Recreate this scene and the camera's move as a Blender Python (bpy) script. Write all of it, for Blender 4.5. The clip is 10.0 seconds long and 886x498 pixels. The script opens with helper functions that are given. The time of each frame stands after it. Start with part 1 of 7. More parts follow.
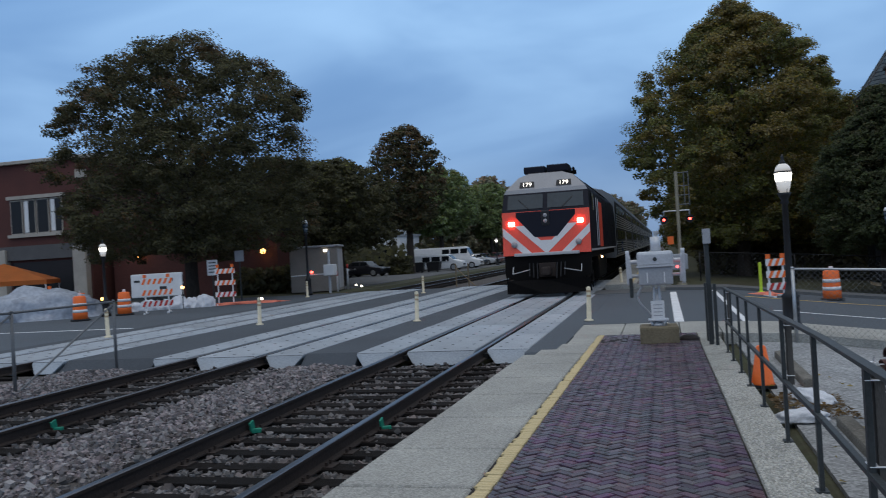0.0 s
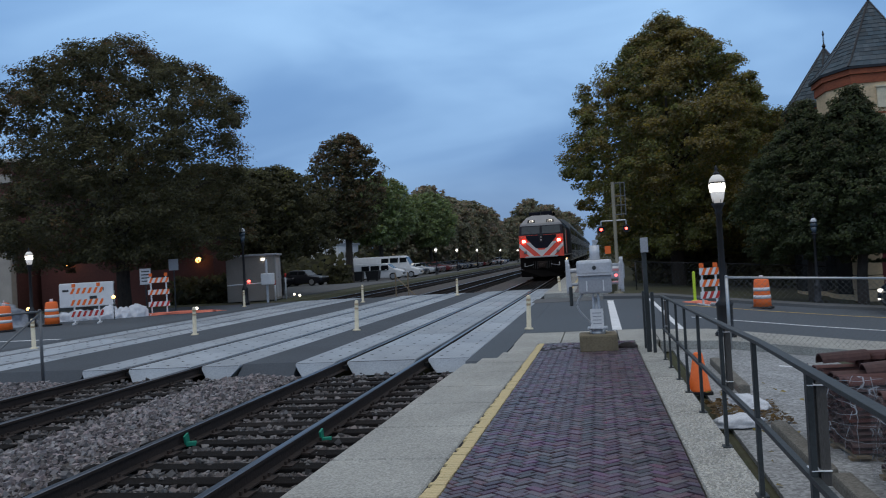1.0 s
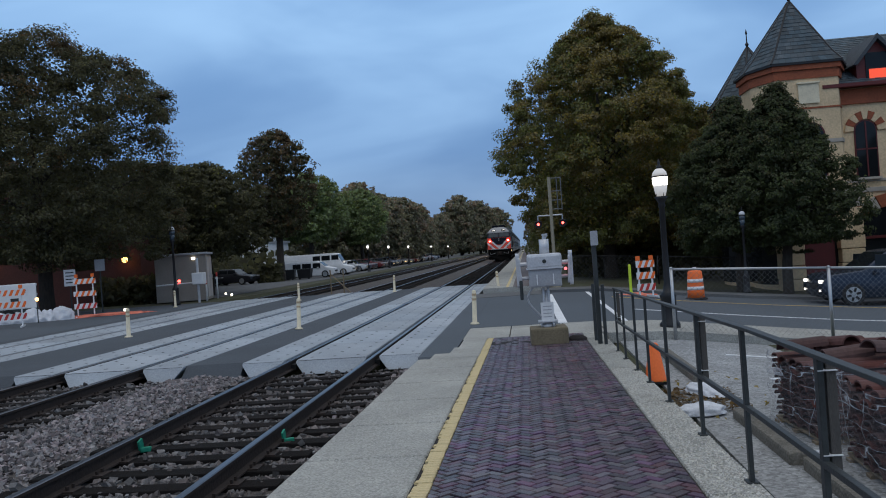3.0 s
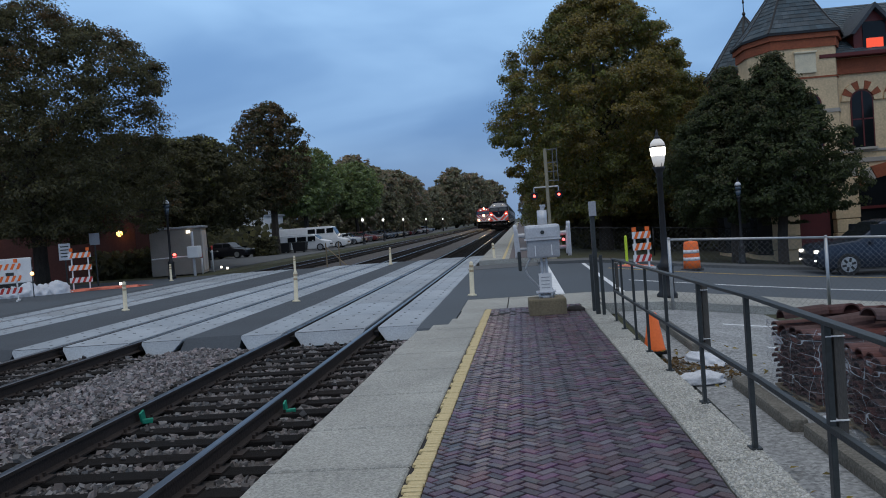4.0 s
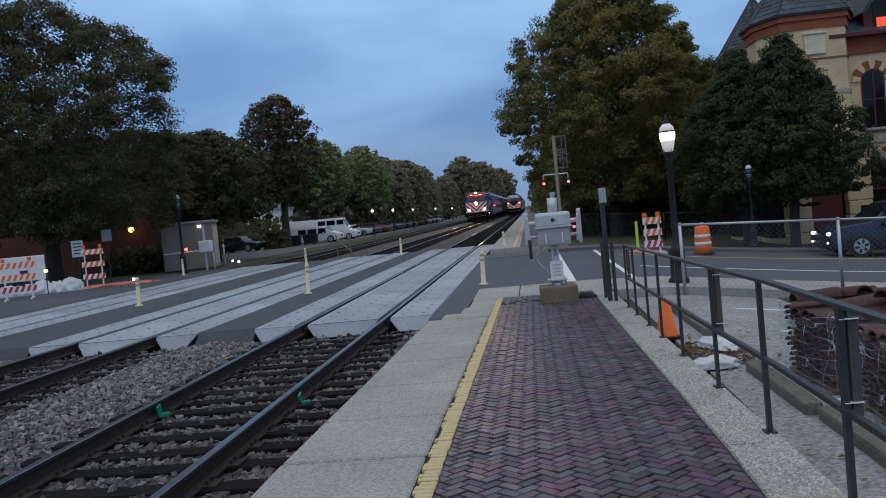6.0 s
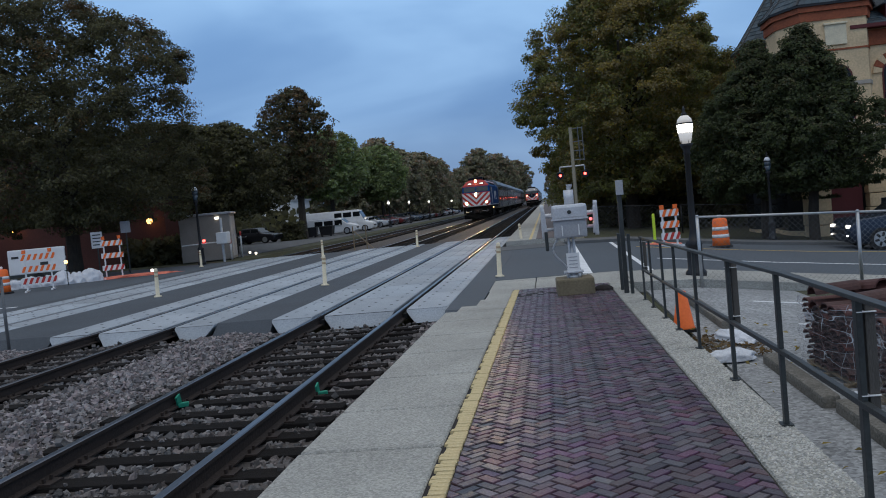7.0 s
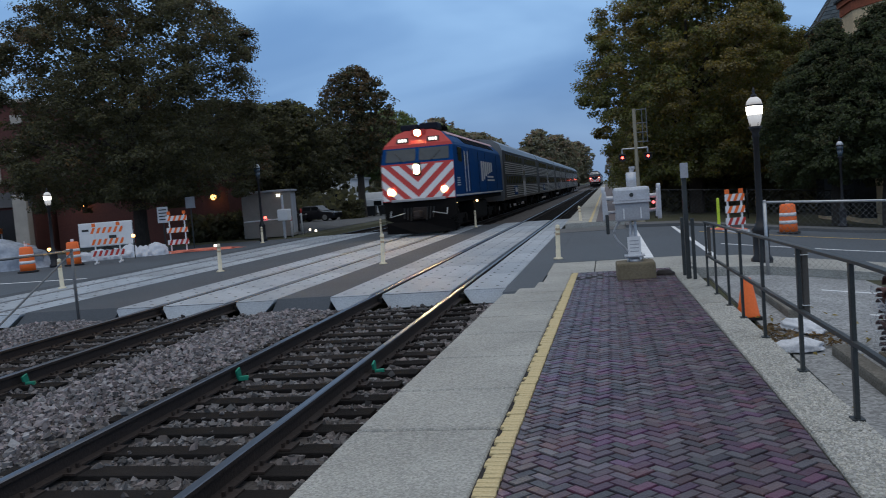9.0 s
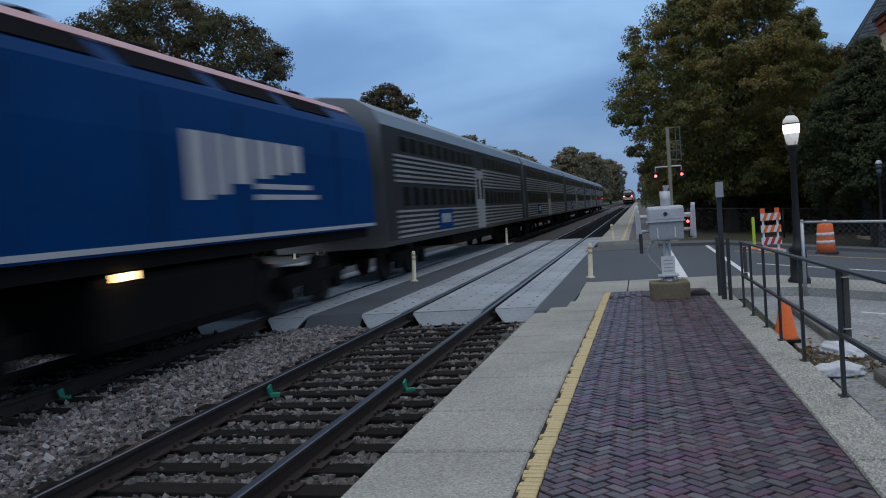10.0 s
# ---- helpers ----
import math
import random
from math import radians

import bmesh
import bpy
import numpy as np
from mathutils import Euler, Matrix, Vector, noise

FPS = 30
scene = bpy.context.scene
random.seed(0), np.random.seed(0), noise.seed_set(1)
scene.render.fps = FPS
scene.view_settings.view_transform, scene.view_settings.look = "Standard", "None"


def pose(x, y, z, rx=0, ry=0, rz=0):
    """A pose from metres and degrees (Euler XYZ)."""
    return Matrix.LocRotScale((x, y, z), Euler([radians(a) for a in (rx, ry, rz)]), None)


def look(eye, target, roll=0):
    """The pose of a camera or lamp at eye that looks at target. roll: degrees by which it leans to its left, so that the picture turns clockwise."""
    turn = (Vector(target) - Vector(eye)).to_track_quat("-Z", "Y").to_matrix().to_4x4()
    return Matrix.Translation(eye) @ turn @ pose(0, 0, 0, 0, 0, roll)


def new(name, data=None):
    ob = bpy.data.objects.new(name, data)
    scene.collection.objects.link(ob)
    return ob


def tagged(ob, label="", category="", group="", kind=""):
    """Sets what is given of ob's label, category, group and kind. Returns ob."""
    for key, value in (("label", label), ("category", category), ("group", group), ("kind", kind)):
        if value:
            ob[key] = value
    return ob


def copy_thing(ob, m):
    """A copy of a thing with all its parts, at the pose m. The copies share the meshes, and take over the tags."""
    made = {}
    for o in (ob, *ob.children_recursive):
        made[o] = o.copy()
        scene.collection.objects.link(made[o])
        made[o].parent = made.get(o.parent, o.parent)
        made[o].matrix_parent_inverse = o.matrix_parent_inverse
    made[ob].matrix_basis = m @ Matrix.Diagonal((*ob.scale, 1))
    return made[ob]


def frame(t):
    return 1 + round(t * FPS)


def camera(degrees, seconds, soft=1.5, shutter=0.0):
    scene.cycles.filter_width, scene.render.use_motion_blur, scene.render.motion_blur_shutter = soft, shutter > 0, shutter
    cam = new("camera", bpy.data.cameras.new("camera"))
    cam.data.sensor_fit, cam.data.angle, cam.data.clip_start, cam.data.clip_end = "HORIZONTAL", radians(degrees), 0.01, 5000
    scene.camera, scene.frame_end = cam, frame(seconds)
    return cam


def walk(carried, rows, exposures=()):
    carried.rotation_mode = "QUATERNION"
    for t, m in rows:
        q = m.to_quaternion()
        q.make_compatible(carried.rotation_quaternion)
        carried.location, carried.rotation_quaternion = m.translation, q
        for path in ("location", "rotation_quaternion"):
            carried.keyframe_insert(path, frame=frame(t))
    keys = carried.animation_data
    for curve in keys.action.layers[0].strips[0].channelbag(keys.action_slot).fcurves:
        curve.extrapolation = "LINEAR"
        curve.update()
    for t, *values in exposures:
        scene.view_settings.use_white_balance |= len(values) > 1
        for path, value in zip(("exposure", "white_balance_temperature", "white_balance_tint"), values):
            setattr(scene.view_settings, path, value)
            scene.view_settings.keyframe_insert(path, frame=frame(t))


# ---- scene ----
cam = camera(56.5, 10.0, soft=0.95, shutter=0.5)

PATH = [
    (0, (0.768, -0.084, 1.545), (0.254, 1.849, 1.556), -3.4),
    (0.5, (0.734, -0.017, 1.526), (0.304, 1.936, 1.526), -3.1),
    (1, (0.717, -0.012, 1.53), (0.348, 1.953, 1.555), -3.3),
    (1.5, (0.642, -0.069, 1.539), (0.34, 1.908, 1.58), -3.1),
    (2, (0.538, -0.027, 1.522), (0.294, 1.957, 1.562), -3.0),
    (2.5, (0.418, 0.033, 1.534), (0.207, 2.022, 1.566), -3.7),
    (4, (0.271, 0.063, 1.512), (0.08, 2.053, 1.451), -4.3),
    (4.5, (0.268, 0.085, 1.508), (0.088, 2.075, 1.429), -4.9),
    (5, (0.279, 0.061, 1.509), (0.093, 2.051, 1.422), -5.7),
    (5.5, (0.267, 0.057, 1.516), (0.064, 2.045, 1.433), -5.6),
    (7, (0.265, 0.019, 1.519), (0.007, 2.0, 1.419), -5.4),
    (7.5, (0.256, 0.059, 1.512), (-0.036, 2.035, 1.4), -5.2),
    (8, (0.259, 0.051, 1.516), (-0.058, 2.022, 1.401), -4.9),
    (8.5, (0.247, 0.057, 1.507), (-0.103, 2.022, 1.379), -4.7),
    (9, (0.244, 0.074, 1.517), (-0.155, 2.029, 1.382), -4.5),
    (9.5, (0.236, 0.093, 1.514), (-0.215, 2.038, 1.395), -4.5),
    (10, (0.225, 0.1, 1.532), (-0.244, 2.042, 1.444), -4.2),
]
walk(cam, [(t, look(eye, target, roll)) for t, eye, target, roll in PATH])


# ---------- world and light: overcast dusk ----------
def build_world():
    w = bpy.data.worlds.new("dusk_sky")
    scene.world = w
    w.use_nodes = True
    nt = w.node_tree
    nt.nodes.clear()
    N, L = nt.nodes.new, nt.links.new
    out, bg = N("ShaderNodeOutputWorld"), N("ShaderNodeBackground")
    sky = N("ShaderNodeTexSky")
    sky.sky_type, sky.sun_disc = "NISHITA", False
    sky.sun_elevation, sky.sun_rotation = radians(4), radians(200)
    tc, sep = N("ShaderNodeTexCoord"), N("ShaderNodeSeparateXYZ")
    L(tc.outputs["Generated"], sep.inputs[0])
    ramp = N("ShaderNodeValToRGB")
    e = ramp.color_ramp.elements
    e[0].position, e[0].color = 0.0, (0.17, 0.28, 0.48, 1)
    e[1].position, e[1].color = 1.0, (0.64, 0.66, 0.70, 1)
    for p, c in ((0.12, (0.165, 0.315, 0.60, 1)), (0.3, (0.225, 0.415, 0.74, 1)), (0.45, (0.34, 0.45, 0.64, 1))):
        k = ramp.color_ramp.elements.new(p)
        k.color = c
    L(sep.outputs["Z"], ramp.inputs[0])
    mp = N("ShaderNodeMapping")
    mp.inputs["Scale"].default_value = (1.0, 1.0, 3.4)
    mp.inputs["Rotation"].default_value = (0.12, 0.1, 0.6)
    L(tc.outputs["Generated"], mp.inputs[0])
    n1 = N("ShaderNodeTexNoise")
    n1.inputs["Scale"].default_value, n1.inputs["Detail"].default_value, n1.inputs["Distortion"].default_value = 2.6, 4, 0.35
    n1.inputs["Roughness"].default_value = 0.45
    L(mp.outputs[0], n1.inputs["Vector"])
    r2 = N("ShaderNodeValToRGB")
    r2.color_ramp.interpolation = "EASE"
    r2.color_ramp.elements[0].position, r2.color_ramp.elements[0].color = 0.32, (0.86, 0.90, 0.93, 1)
    r2.color_ramp.elements[1].position, r2.color_ramp.elements[1].color = 0.70, (1.62, 1.47, 1.29, 1)
    L(n1.outputs["Fac"], r2.inputs[0])
    mul = N("ShaderNodeMix")
    mul.data_type, mul.blend_type = "RGBA", "MULTIPLY"
    mul.inputs[0].default_value = 1.0
    L(ramp.outputs[0], mul.inputs[6])
    L(r2.outputs[0], mul.inputs[7])
    add = N("ShaderNodeMix")
    add.data_type, add.blend_type = "RGBA", "MIX"
    add.inputs[0].default_value = 0.01
    L(mul.outputs[2], add.inputs[6])
    L(sky.outputs[0], add.inputs[7])
    L(add.outputs[2], bg.inputs[0])
    bg.inputs[1].default_value = 1.0
    L(bg.outputs[0], out.inputs[0])


build_world()
sun = new("sun", bpy.data.lights.new("sun", "SUN"))
sun.data.energy, sun.data.angle, sun.data.color = 0.4, radians(60), (0.94, 0.97, 1.0)
sun.matrix_world = look((10, -30, 60), (0, 0, 0))


# ---------- materials ----------
def mat(name, col, rough=0.75, metal=0.0, var=0.22, scale=1.5, fine=35.0, bump=0.15, rand="", rvar=0.35, col2=None, spec=0.4, stretch=(1, 1, 1), speck=0.0, hue=0.0, grain=0.35):
    m = bpy.data.materials.new(name)
    m.use_nodes = True
    nt = m.node_tree
    N, L = nt.nodes.new, nt.links.new
    b = nt.nodes["Principled BSDF"]
    tc, mp = N("ShaderNodeTexCoord"), N("ShaderNodeMapping")
    mp.inputs["Scale"].default_value = stretch
    L(tc.outputs["Object"], mp.inputs[0])
    n1, n2 = N("ShaderNodeTexNoise"), N("ShaderNodeTexNoise")
    for n, sc, d in ((n1, scale, 5), (n2, fine, 3)):
        n.inputs["Scale"].default_value, n.inputs["Detail"].default_value = sc, d
        L(mp.outputs[0], n.inputs["Vector"])
    mixn = N("ShaderNodeMath")
    mixn.operation = "ADD"
    L(n1.outputs["Fac"], mixn.inputs[0])
    L(n2.outputs["Fac"], mixn.inputs[1])
    mr = N("ShaderNodeMapRange")
    mr.inputs[1].default_value, mr.inputs[2].default_value = 0.6, 1.4
    L(mixn.outputs[0], mr.inputs[0])
    c2 = col2 or [c * (1 - var) for c in col]
    c1 = [min(1, c * (1 + var)) for c in col]
    mx = N("ShaderNodeMix")
    mx.data_type = "RGBA"
    mx.inputs[6].default_value, mx.inputs[7].default_value = (*c2, 1), (*c1, 1)
    L(mr.outputs[0], mx.inputs[0])
    final = mx.outputs[2]
    if speck:
        vo = N("ShaderNodeTexVoronoi")
        vo.inputs["Scale"].default_value = speck
        L(mp.outputs[0], vo.inputs["Vector"])
        bw = N("ShaderNodeSeparateColor")
        L(vo.outputs["Color"], bw.inputs[0])
        sr = N("ShaderNodeMapRange")
        sr.inputs[3].default_value, sr.inputs[4].default_value = 1 - grain, 1 + grain
        L(bw.outputs[0], sr.inputs[0])
        hv = N("ShaderNodeHueSaturation")
        L(final, hv.inputs["Color"])
        L(sr.outputs[0], hv.inputs["Value"])
        final = hv.outputs[0]
    if rand:
        if rand == "obj":
            src = N("ShaderNodeObjectInfo").outputs["Random"]
        else:
            src = N("ShaderNodeNewGeometry").outputs["Random Per Island"]
        hs = N("ShaderNodeHueSaturation")
        r1 = N("ShaderNodeMapRange")
        r1.inputs[3].default_value, r1.inputs[4].default_value = 1 - rvar, 1 + rvar
        L(src, r1.inputs[0])
        L(r1.outputs[0], hs.inputs["Value"])
        f = N("ShaderNodeMath")
        f.operation = "MULTIPLY"
        f.inputs[1].default_value = 7.31
        L(src, f.inputs[0])
        g = N("ShaderNodeMath")
        g.operation = "FRACT"
        L(f.outputs[0], g.inputs[0])
        r3 = N("ShaderNodeMapRange")
        r3.inputs[3].default_value, r3.inputs[4].default_value = 1 - rvar * 1.3, 1 + rvar * 0.5
        L(g.outputs[0], r3.inputs[0])
        L(r3.outputs[0], hs.inputs["Saturation"])
        if hue:
            r4 = N("ShaderNodeMapRange")
            r4.inputs[3].default_value, r4.inputs[4].default_value = 0.5 - hue, 0.5 + hue * 0.35
            f2 = N("ShaderNodeMath")
            f2.operation = "MULTIPLY"
            f2.inputs[1].default_value = 23.7
            g2 = N("ShaderNodeMath")
            g2.operation = "FRACT"
            L(src, f2.inputs[0])
            L(f2.outputs[0], g2.inputs[0])
            L(g2.outputs[0], r4.inputs[0])
            L(r4.outputs[0], hs.inputs["Hue"])
        L(final, hs.inputs["Color"])
        final = hs.outputs[0]
    L(final, b.inputs["Base Color"])
    b.inputs["Metallic"].default_value = metal
    b.inputs["Specular IOR Level"].default_value = spec
    rr = N("ShaderNodeMapRange")
    rr.inputs[3].default_value, rr.inputs[4].default_value = max(0.03, rough - 0.1), min(1, rough + 0.1)
    L(n1.outputs["Fac"], rr.inputs[0])
    L(rr.outputs[0], b.inputs["Roughness"])
    if bump:
        bp = N("ShaderNodeBump")
        bp.inputs["Strength"].default_value, bp.inputs["Distance"].default_value = bump, 0.02
        L(n2.outputs["Fac"], bp.inputs["Height"])
        L(bp.outputs[0], b.inputs["Normal"])
    return m


def glow(name, col, strength, base=(0.8, 0.8, 0.8)):
    m = bpy.data.materials.new(name)
    m.use_nodes = True
    b = m.node_tree.nodes["Principled BSDF"]
    b.inputs["Base Color"].default_value = (*base, 1)
    b.inputs["Emission Color"].default_value, b.inputs["Emission Strength"].default_value = (*col, 1), strength
    return m


def glass(name, col=(0.02, 0.026, 0.032), rough=0.06, spec=0.5):
    m = mat(name, col, rough, 0, 0.2, 0.7, 5, 0, spec=spec)
    return m


def leaf_mat(name, col, rvar=0.28, through_part=0.42):
    """Leaf blades: dull gloss, and some light that comes through them."""
    m = mat(name, col, 0.65, var=0.3, rand="isl", rvar=rvar, bump=0, spec=0.12)
    nt = m.node_tree
    N, L = nt.nodes.new, nt.links.new
    b, out = nt.nodes["Principled BSDF"], nt.nodes["Material Output"]
    tr, mx = N("ShaderNodeBsdfTranslucent"), N("ShaderNodeMixShader")
    L(b.inputs["Base Color"].links[0].from_socket, tr.inputs["Color"])
    mx.inputs[0].default_value = through_part
    L(b.outputs[0], mx.inputs[1])
    L(tr.outputs[0], mx.inputs[2])
    L(mx.outputs[0], out.inputs["Surface"])
    return m


M = {}
M["soil"] = mat("soil_grass", (0.045, 0.052, 0.024), 0.95, var=0.5, scale=0.4, fine=9, bump=0.6, col2=(0.045, 0.035, 0.02))
M["asphalt"] = mat("asphalt", (0.078, 0.092, 0.108), 0.85, var=0.2, scale=0.35, fine=70, bump=0.3, speck=110, grain=0.15)
M["asphalt_dark"] = mat("crossing_asphalt", (0.062, 0.072, 0.085), 0.88, var=0.3, scale=0.5, fine=60, bump=0.35, speck=90, grain=0.15)
M["asphalt_old"] = mat("asphalt_weathered", (0.11, 0.113, 0.115), 0.9, var=0.3, scale=0.5, fine=50, bump=0.35)
M["lot"] = mat("lot_surface", (0.27, 0.277, 0.28), 0.92, var=0.35, scale=0.9, fine=28, bump=0.5, speck=35)
M["concrete"] = mat("concrete", (0.345, 0.34, 0.31), 0.88, var=0.32, scale=0.9, fine=60, bump=0.6, speck=75, grain=0.26)
M["aggregate"] = mat("exposed_aggregate", (0.35, 0.345, 0.31), 0.9, var=0.4, scale=3, fine=70, bump=1.0, speck=60, grain=0.3)
M["kerb"] = mat("weathered_kerb", (0.15, 0.14, 0.12), 0.92, var=0.4, scale=2, fine=40, bump=0.6, speck=60, grain=0.2)
M["panel"] = mat("crossing_panel_concrete", (0.305, 0.34, 0.378), 0.7, var=0.36, scale=0.9, fine=45, bump=0.2, rand="obj", rvar=0.13)
M["paint_w"] = mat("road_paint_white", (0.72, 0.73, 0.74), 0.75, var=0.2, scale=3, fine=40, bump=0.1)
M["paint_y"] = mat("platform_yellow_paint", (0.64, 0.53, 0.30), 0.8, var=0.12, scale=6, fine=45, bump=0.5, col2=(0.44, 0.33, 0.16))
M["road_y"] = mat("road_paint_yellow", (0.62, 0.42, 0.12), 0.8, var=0.2)
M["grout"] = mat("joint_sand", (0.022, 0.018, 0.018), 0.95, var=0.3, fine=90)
M["brick"] = mat("paver_brick", (0.080, 0.038, 0.048), 0.38, var=0.45, scale=5, fine=80, bump=0.3, rand="obj", rvar=0.62, spec=0.5, hue=0.10)
M["brick_j"] = mat("paver_brick_joined", (0.080, 0.038, 0.048), 0.38, var=0.45, scale=5, fine=80, bump=0.3, rand="isl", rvar=0.62, spec=0.5, hue=0.10)
M["ballast_bed"] = mat("ballast_bed", (0.075, 0.066, 0.062), 0.95, var=0.5, scale=2, fine=26, bump=1.0)
M["stone"] = mat("ballast_stone", (0.195, 0.167, 0.168), 0.85, var=0.25, scale=4, fine=60, bump=0.3, rand="isl", rvar=0.62)
M["stone_oily"] = mat("oily_ballast_stone", (0.125, 0.110, 0.106), 0.9, var=0.3, scale=4, fine=60, bump=0.3, rand="isl", rvar=0.65)
M["tie"] = mat("creosoted_timber", (0.020, 0.0175, 0.0165), 0.95, var=0.45, scale=2.5, fine=30, bump=0.6, stretch=(1, 9, 9), rand="obj", rvar=0.3, spec=0.08)
M["rail_side"] = mat("rail_rust", (0.034, 0.024, 0.020), 0.8, 0.2, 0.4, 2, 40, 0.3)
M["rail_top"] = mat("rail_polished", (0.165, 0.165, 0.175), 0.30, 1.0, 0.15, 1, 50, 0.02, stretch=(1, 0.1, 1))
M["old_board"] = mat("weathered_dark_board", (0.085, 0.078, 0.07), 0.85, var=0.35, scale=3, fine=40, bump=0.4, stretch=(6, 6, 1))
M["green"] = mat("green_bond_paint", (0.01, 0.22, 0.14), 0.6)
M["dark_metal"] = mat("dark_painted_steel", (0.045, 0.05, 0.05), 0.5, 0.3, 0.3, 4, 60, 0.1)
M["black"] = mat("black_iron", (0.018, 0.018, 0.02), 0.45, 0.2, 0.3, 3, 50, 0.08)
M["galv"] = mat("galvanised_steel", (0.45, 0.46, 0.47), 0.42, 0.75, 0.25, 3, 40, 0.06)
M["wire"] = mat("fence_wire", (0.16, 0.165, 0.17), 0.6, 0.5, 0.2, 3, 40, 0)
M["silver"] = mat("aluminium_paint", (0.55, 0.56, 0.58), 0.42, 0.35, 0.2, 4, 40, 0.08)
M["grey_box"] = mat("grey_enamel", (0.36, 0.37, 0.39), 0.5, 0.1, 0.2, 2, 30, 0.08)
M["orange"] = mat("safety_orange", (1.0, 0.17, 0.03), 0.55, var=0.15)
M["faded_orange"] = mat("faded_orange_netting", (0.72, 0.20, 0.13), 0.7, var=0.3, scale=4, bump=0.4)
M["white"] = mat("white_plastic", (0.74, 0.74, 0.74), 0.55, var=0.12, scale=3)
M["cream"] = mat("cream_plastic", (0.70, 0.62, 0.45), 0.6, var=0.18, scale=5)
M["lime"] = mat("lime_plastic", (0.55, 0.72, 0.05), 0.5)
M["bag"] = mat("white_woven_bag", (0.62, 0.64, 0.68), 0.7, var=0.2, scale=3, fine=50, bump=0.4)
M["bark"] = mat("bark", (0.05, 0.04, 0.032), 0.95, var=0.5, scale=3, fine=22, bump=0.9, stretch=(4, 4, 1))
M["leaf_d"] = leaf_mat("leaf_dark", (0.11, 0.104, 0.05))
M["leaf_g"] = leaf_mat("leaf_green", (0.185, 0.19, 0.056))
M["leaf_y"] = leaf_mat("leaf_gold", (0.255, 0.195, 0.054))
M["leaf_r"] = leaf_mat("leaf_rust", (0.175, 0.115, 0.055))
# far leaf colours made paler, to stand for haze in the air
M["leaf_hazy"] = leaf_mat("leaf_haze_olive", (0.26, 0.245, 0.145))
M["leaf_haze_r"] = leaf_mat("leaf_haze_rust", (0.33, 0.235, 0.15))
M["leaf_cool"] = leaf_mat("leaf_deep_green", (0.08, 0.098, 0.042))
M["slate_tile"] = mat("slate_tile", (0.052, 0.076, 0.092), 0.7, var=0.3, scale=4, fine=30, bump=0.2, rand="isl", rvar=0.30)
M["leaf_far"] = leaf_mat("leaf_pale", (0.23, 0.29, 0.11))
M["red_brick"] = mat("red_brick_wall", (0.10, 0.036, 0.030), 0.85, var=0.3, scale=0.6, fine=14, bump=0.5)
M["stone_trim"] = mat("limestone_trim", (0.42, 0.38, 0.33), 0.85, var=0.2)
M["buff"] = mat("buff_brick", (0.66, 0.50, 0.31), 0.85, var=0.25, scale=0.8, fine=12, bump=0.4)
M["terracotta"] = mat("terracotta_band", (0.30, 0.085, 0.04), 0.8, var=0.3, scale=1.5, fine=12, bump=0.5)
M["slate"] = mat("slate_roof", (0.055, 0.066, 0.078), 0.8, var=0.35, scale=0.8, fine=5, bump=0.6, stretch=(1, 1, 4))
M["maroon"] = mat("maroon_frame", (0.11, 0.018, 0.018), 0.55)
M["dark_glass"] = glass("dark_window_glass", (0.012, 0.014, 0.016), 0.06, 0.22)
M["glass_b"] = glass("bluish_window_glass", (0.05, 0.07, 0.09), 0.04)
M["cab_glass"] = glass("cab_windscreen_glass", (0.03, 0.042, 0.052), 0.12, 0.3)
M["grille"] = mat("matt_black_grille", (0.007, 0.007, 0.008), 0.95, var=0.3, bump=0.2, spec=0.04)
M["rubber"] = mat("rubber", (0.015, 0.015, 0.016), 0.8)
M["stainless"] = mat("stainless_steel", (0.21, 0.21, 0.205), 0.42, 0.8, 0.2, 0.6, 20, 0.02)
# one steel, darkened and brightened to paint the shade between flutes
M["stainless_gap_shade"] = mat("stainless_shadow_panel", (0.032, 0.032, 0.034), 0.55, 0.4, 0.2, 0.6, 20, 0.02)
M["flute_lit"] = mat("stainless_lit_fluting", (0.60, 0.60, 0.61), 0.32, 0.6, 0.2, 0.6, 20, 0.02)
M["blue"] = mat("locomotive_blue", (0.0012, 0.040, 0.145), 0.5, 0.0, 0.25, 0.8, 25, 0.03, spec=0.04)
M["loco_red"] = mat("locomotive_red", (0.52, 0.045, 0.035), 0.42, 0.0, 0.15, 0.8, 25, 0.03)
M["loco_orange"] = mat("locomotive_vermilion", (0.84, 0.095, 0.055), 0.42, 0.0, 0.12, 0.8, 25, 0.03)
M["loco_white"] = mat("locomotive_white", (0.46, 0.45, 0.45), 0.45, 0.0, 0.12, 1.2, 25, 0.03)
M["loco_bright"] = mat("locomotive_stripe_white", (0.68, 0.66, 0.65), 0.45, 0.0, 0.1, 1.2, 25, 0.03)
M["loco_grey"] = mat("locomotive_grey", (0.34, 0.335, 0.34), 0.5, 0.1, 0.15, 1.2, 25, 0.03)
# pale pink, a blend of the red and white of the roof edge
M["roof_pink"] = mat("pink_roof_edge_paint", (0.58, 0.34, 0.35), 0.55, 0.0, 0.25, 1.5, 25, 0.03)
M["navy"] = mat("locomotive_navy", (0.009, 0.010, 0.018), 0.5, 0.0, 0.2, 1, 25, 0.02, spec=0.15)
# grime, with the shade below the cars put into the colour
M["under"] = mat("grimy_shaded_underframe", (0.008, 0.007, 0.0065), 0.95, 0.0, 0.4, 2, 25, 0.3, spec=0.12)
M["car_blue"] = mat("car_dark_blue", (0.025, 0.035, 0.055), 0.25, 0.4, 0.1, 1, 20, 0)
M["canvas"] = mat("orange_canvas", (0.62, 0.20, 0.05), 0.8, var=0.15, bump=0.1)
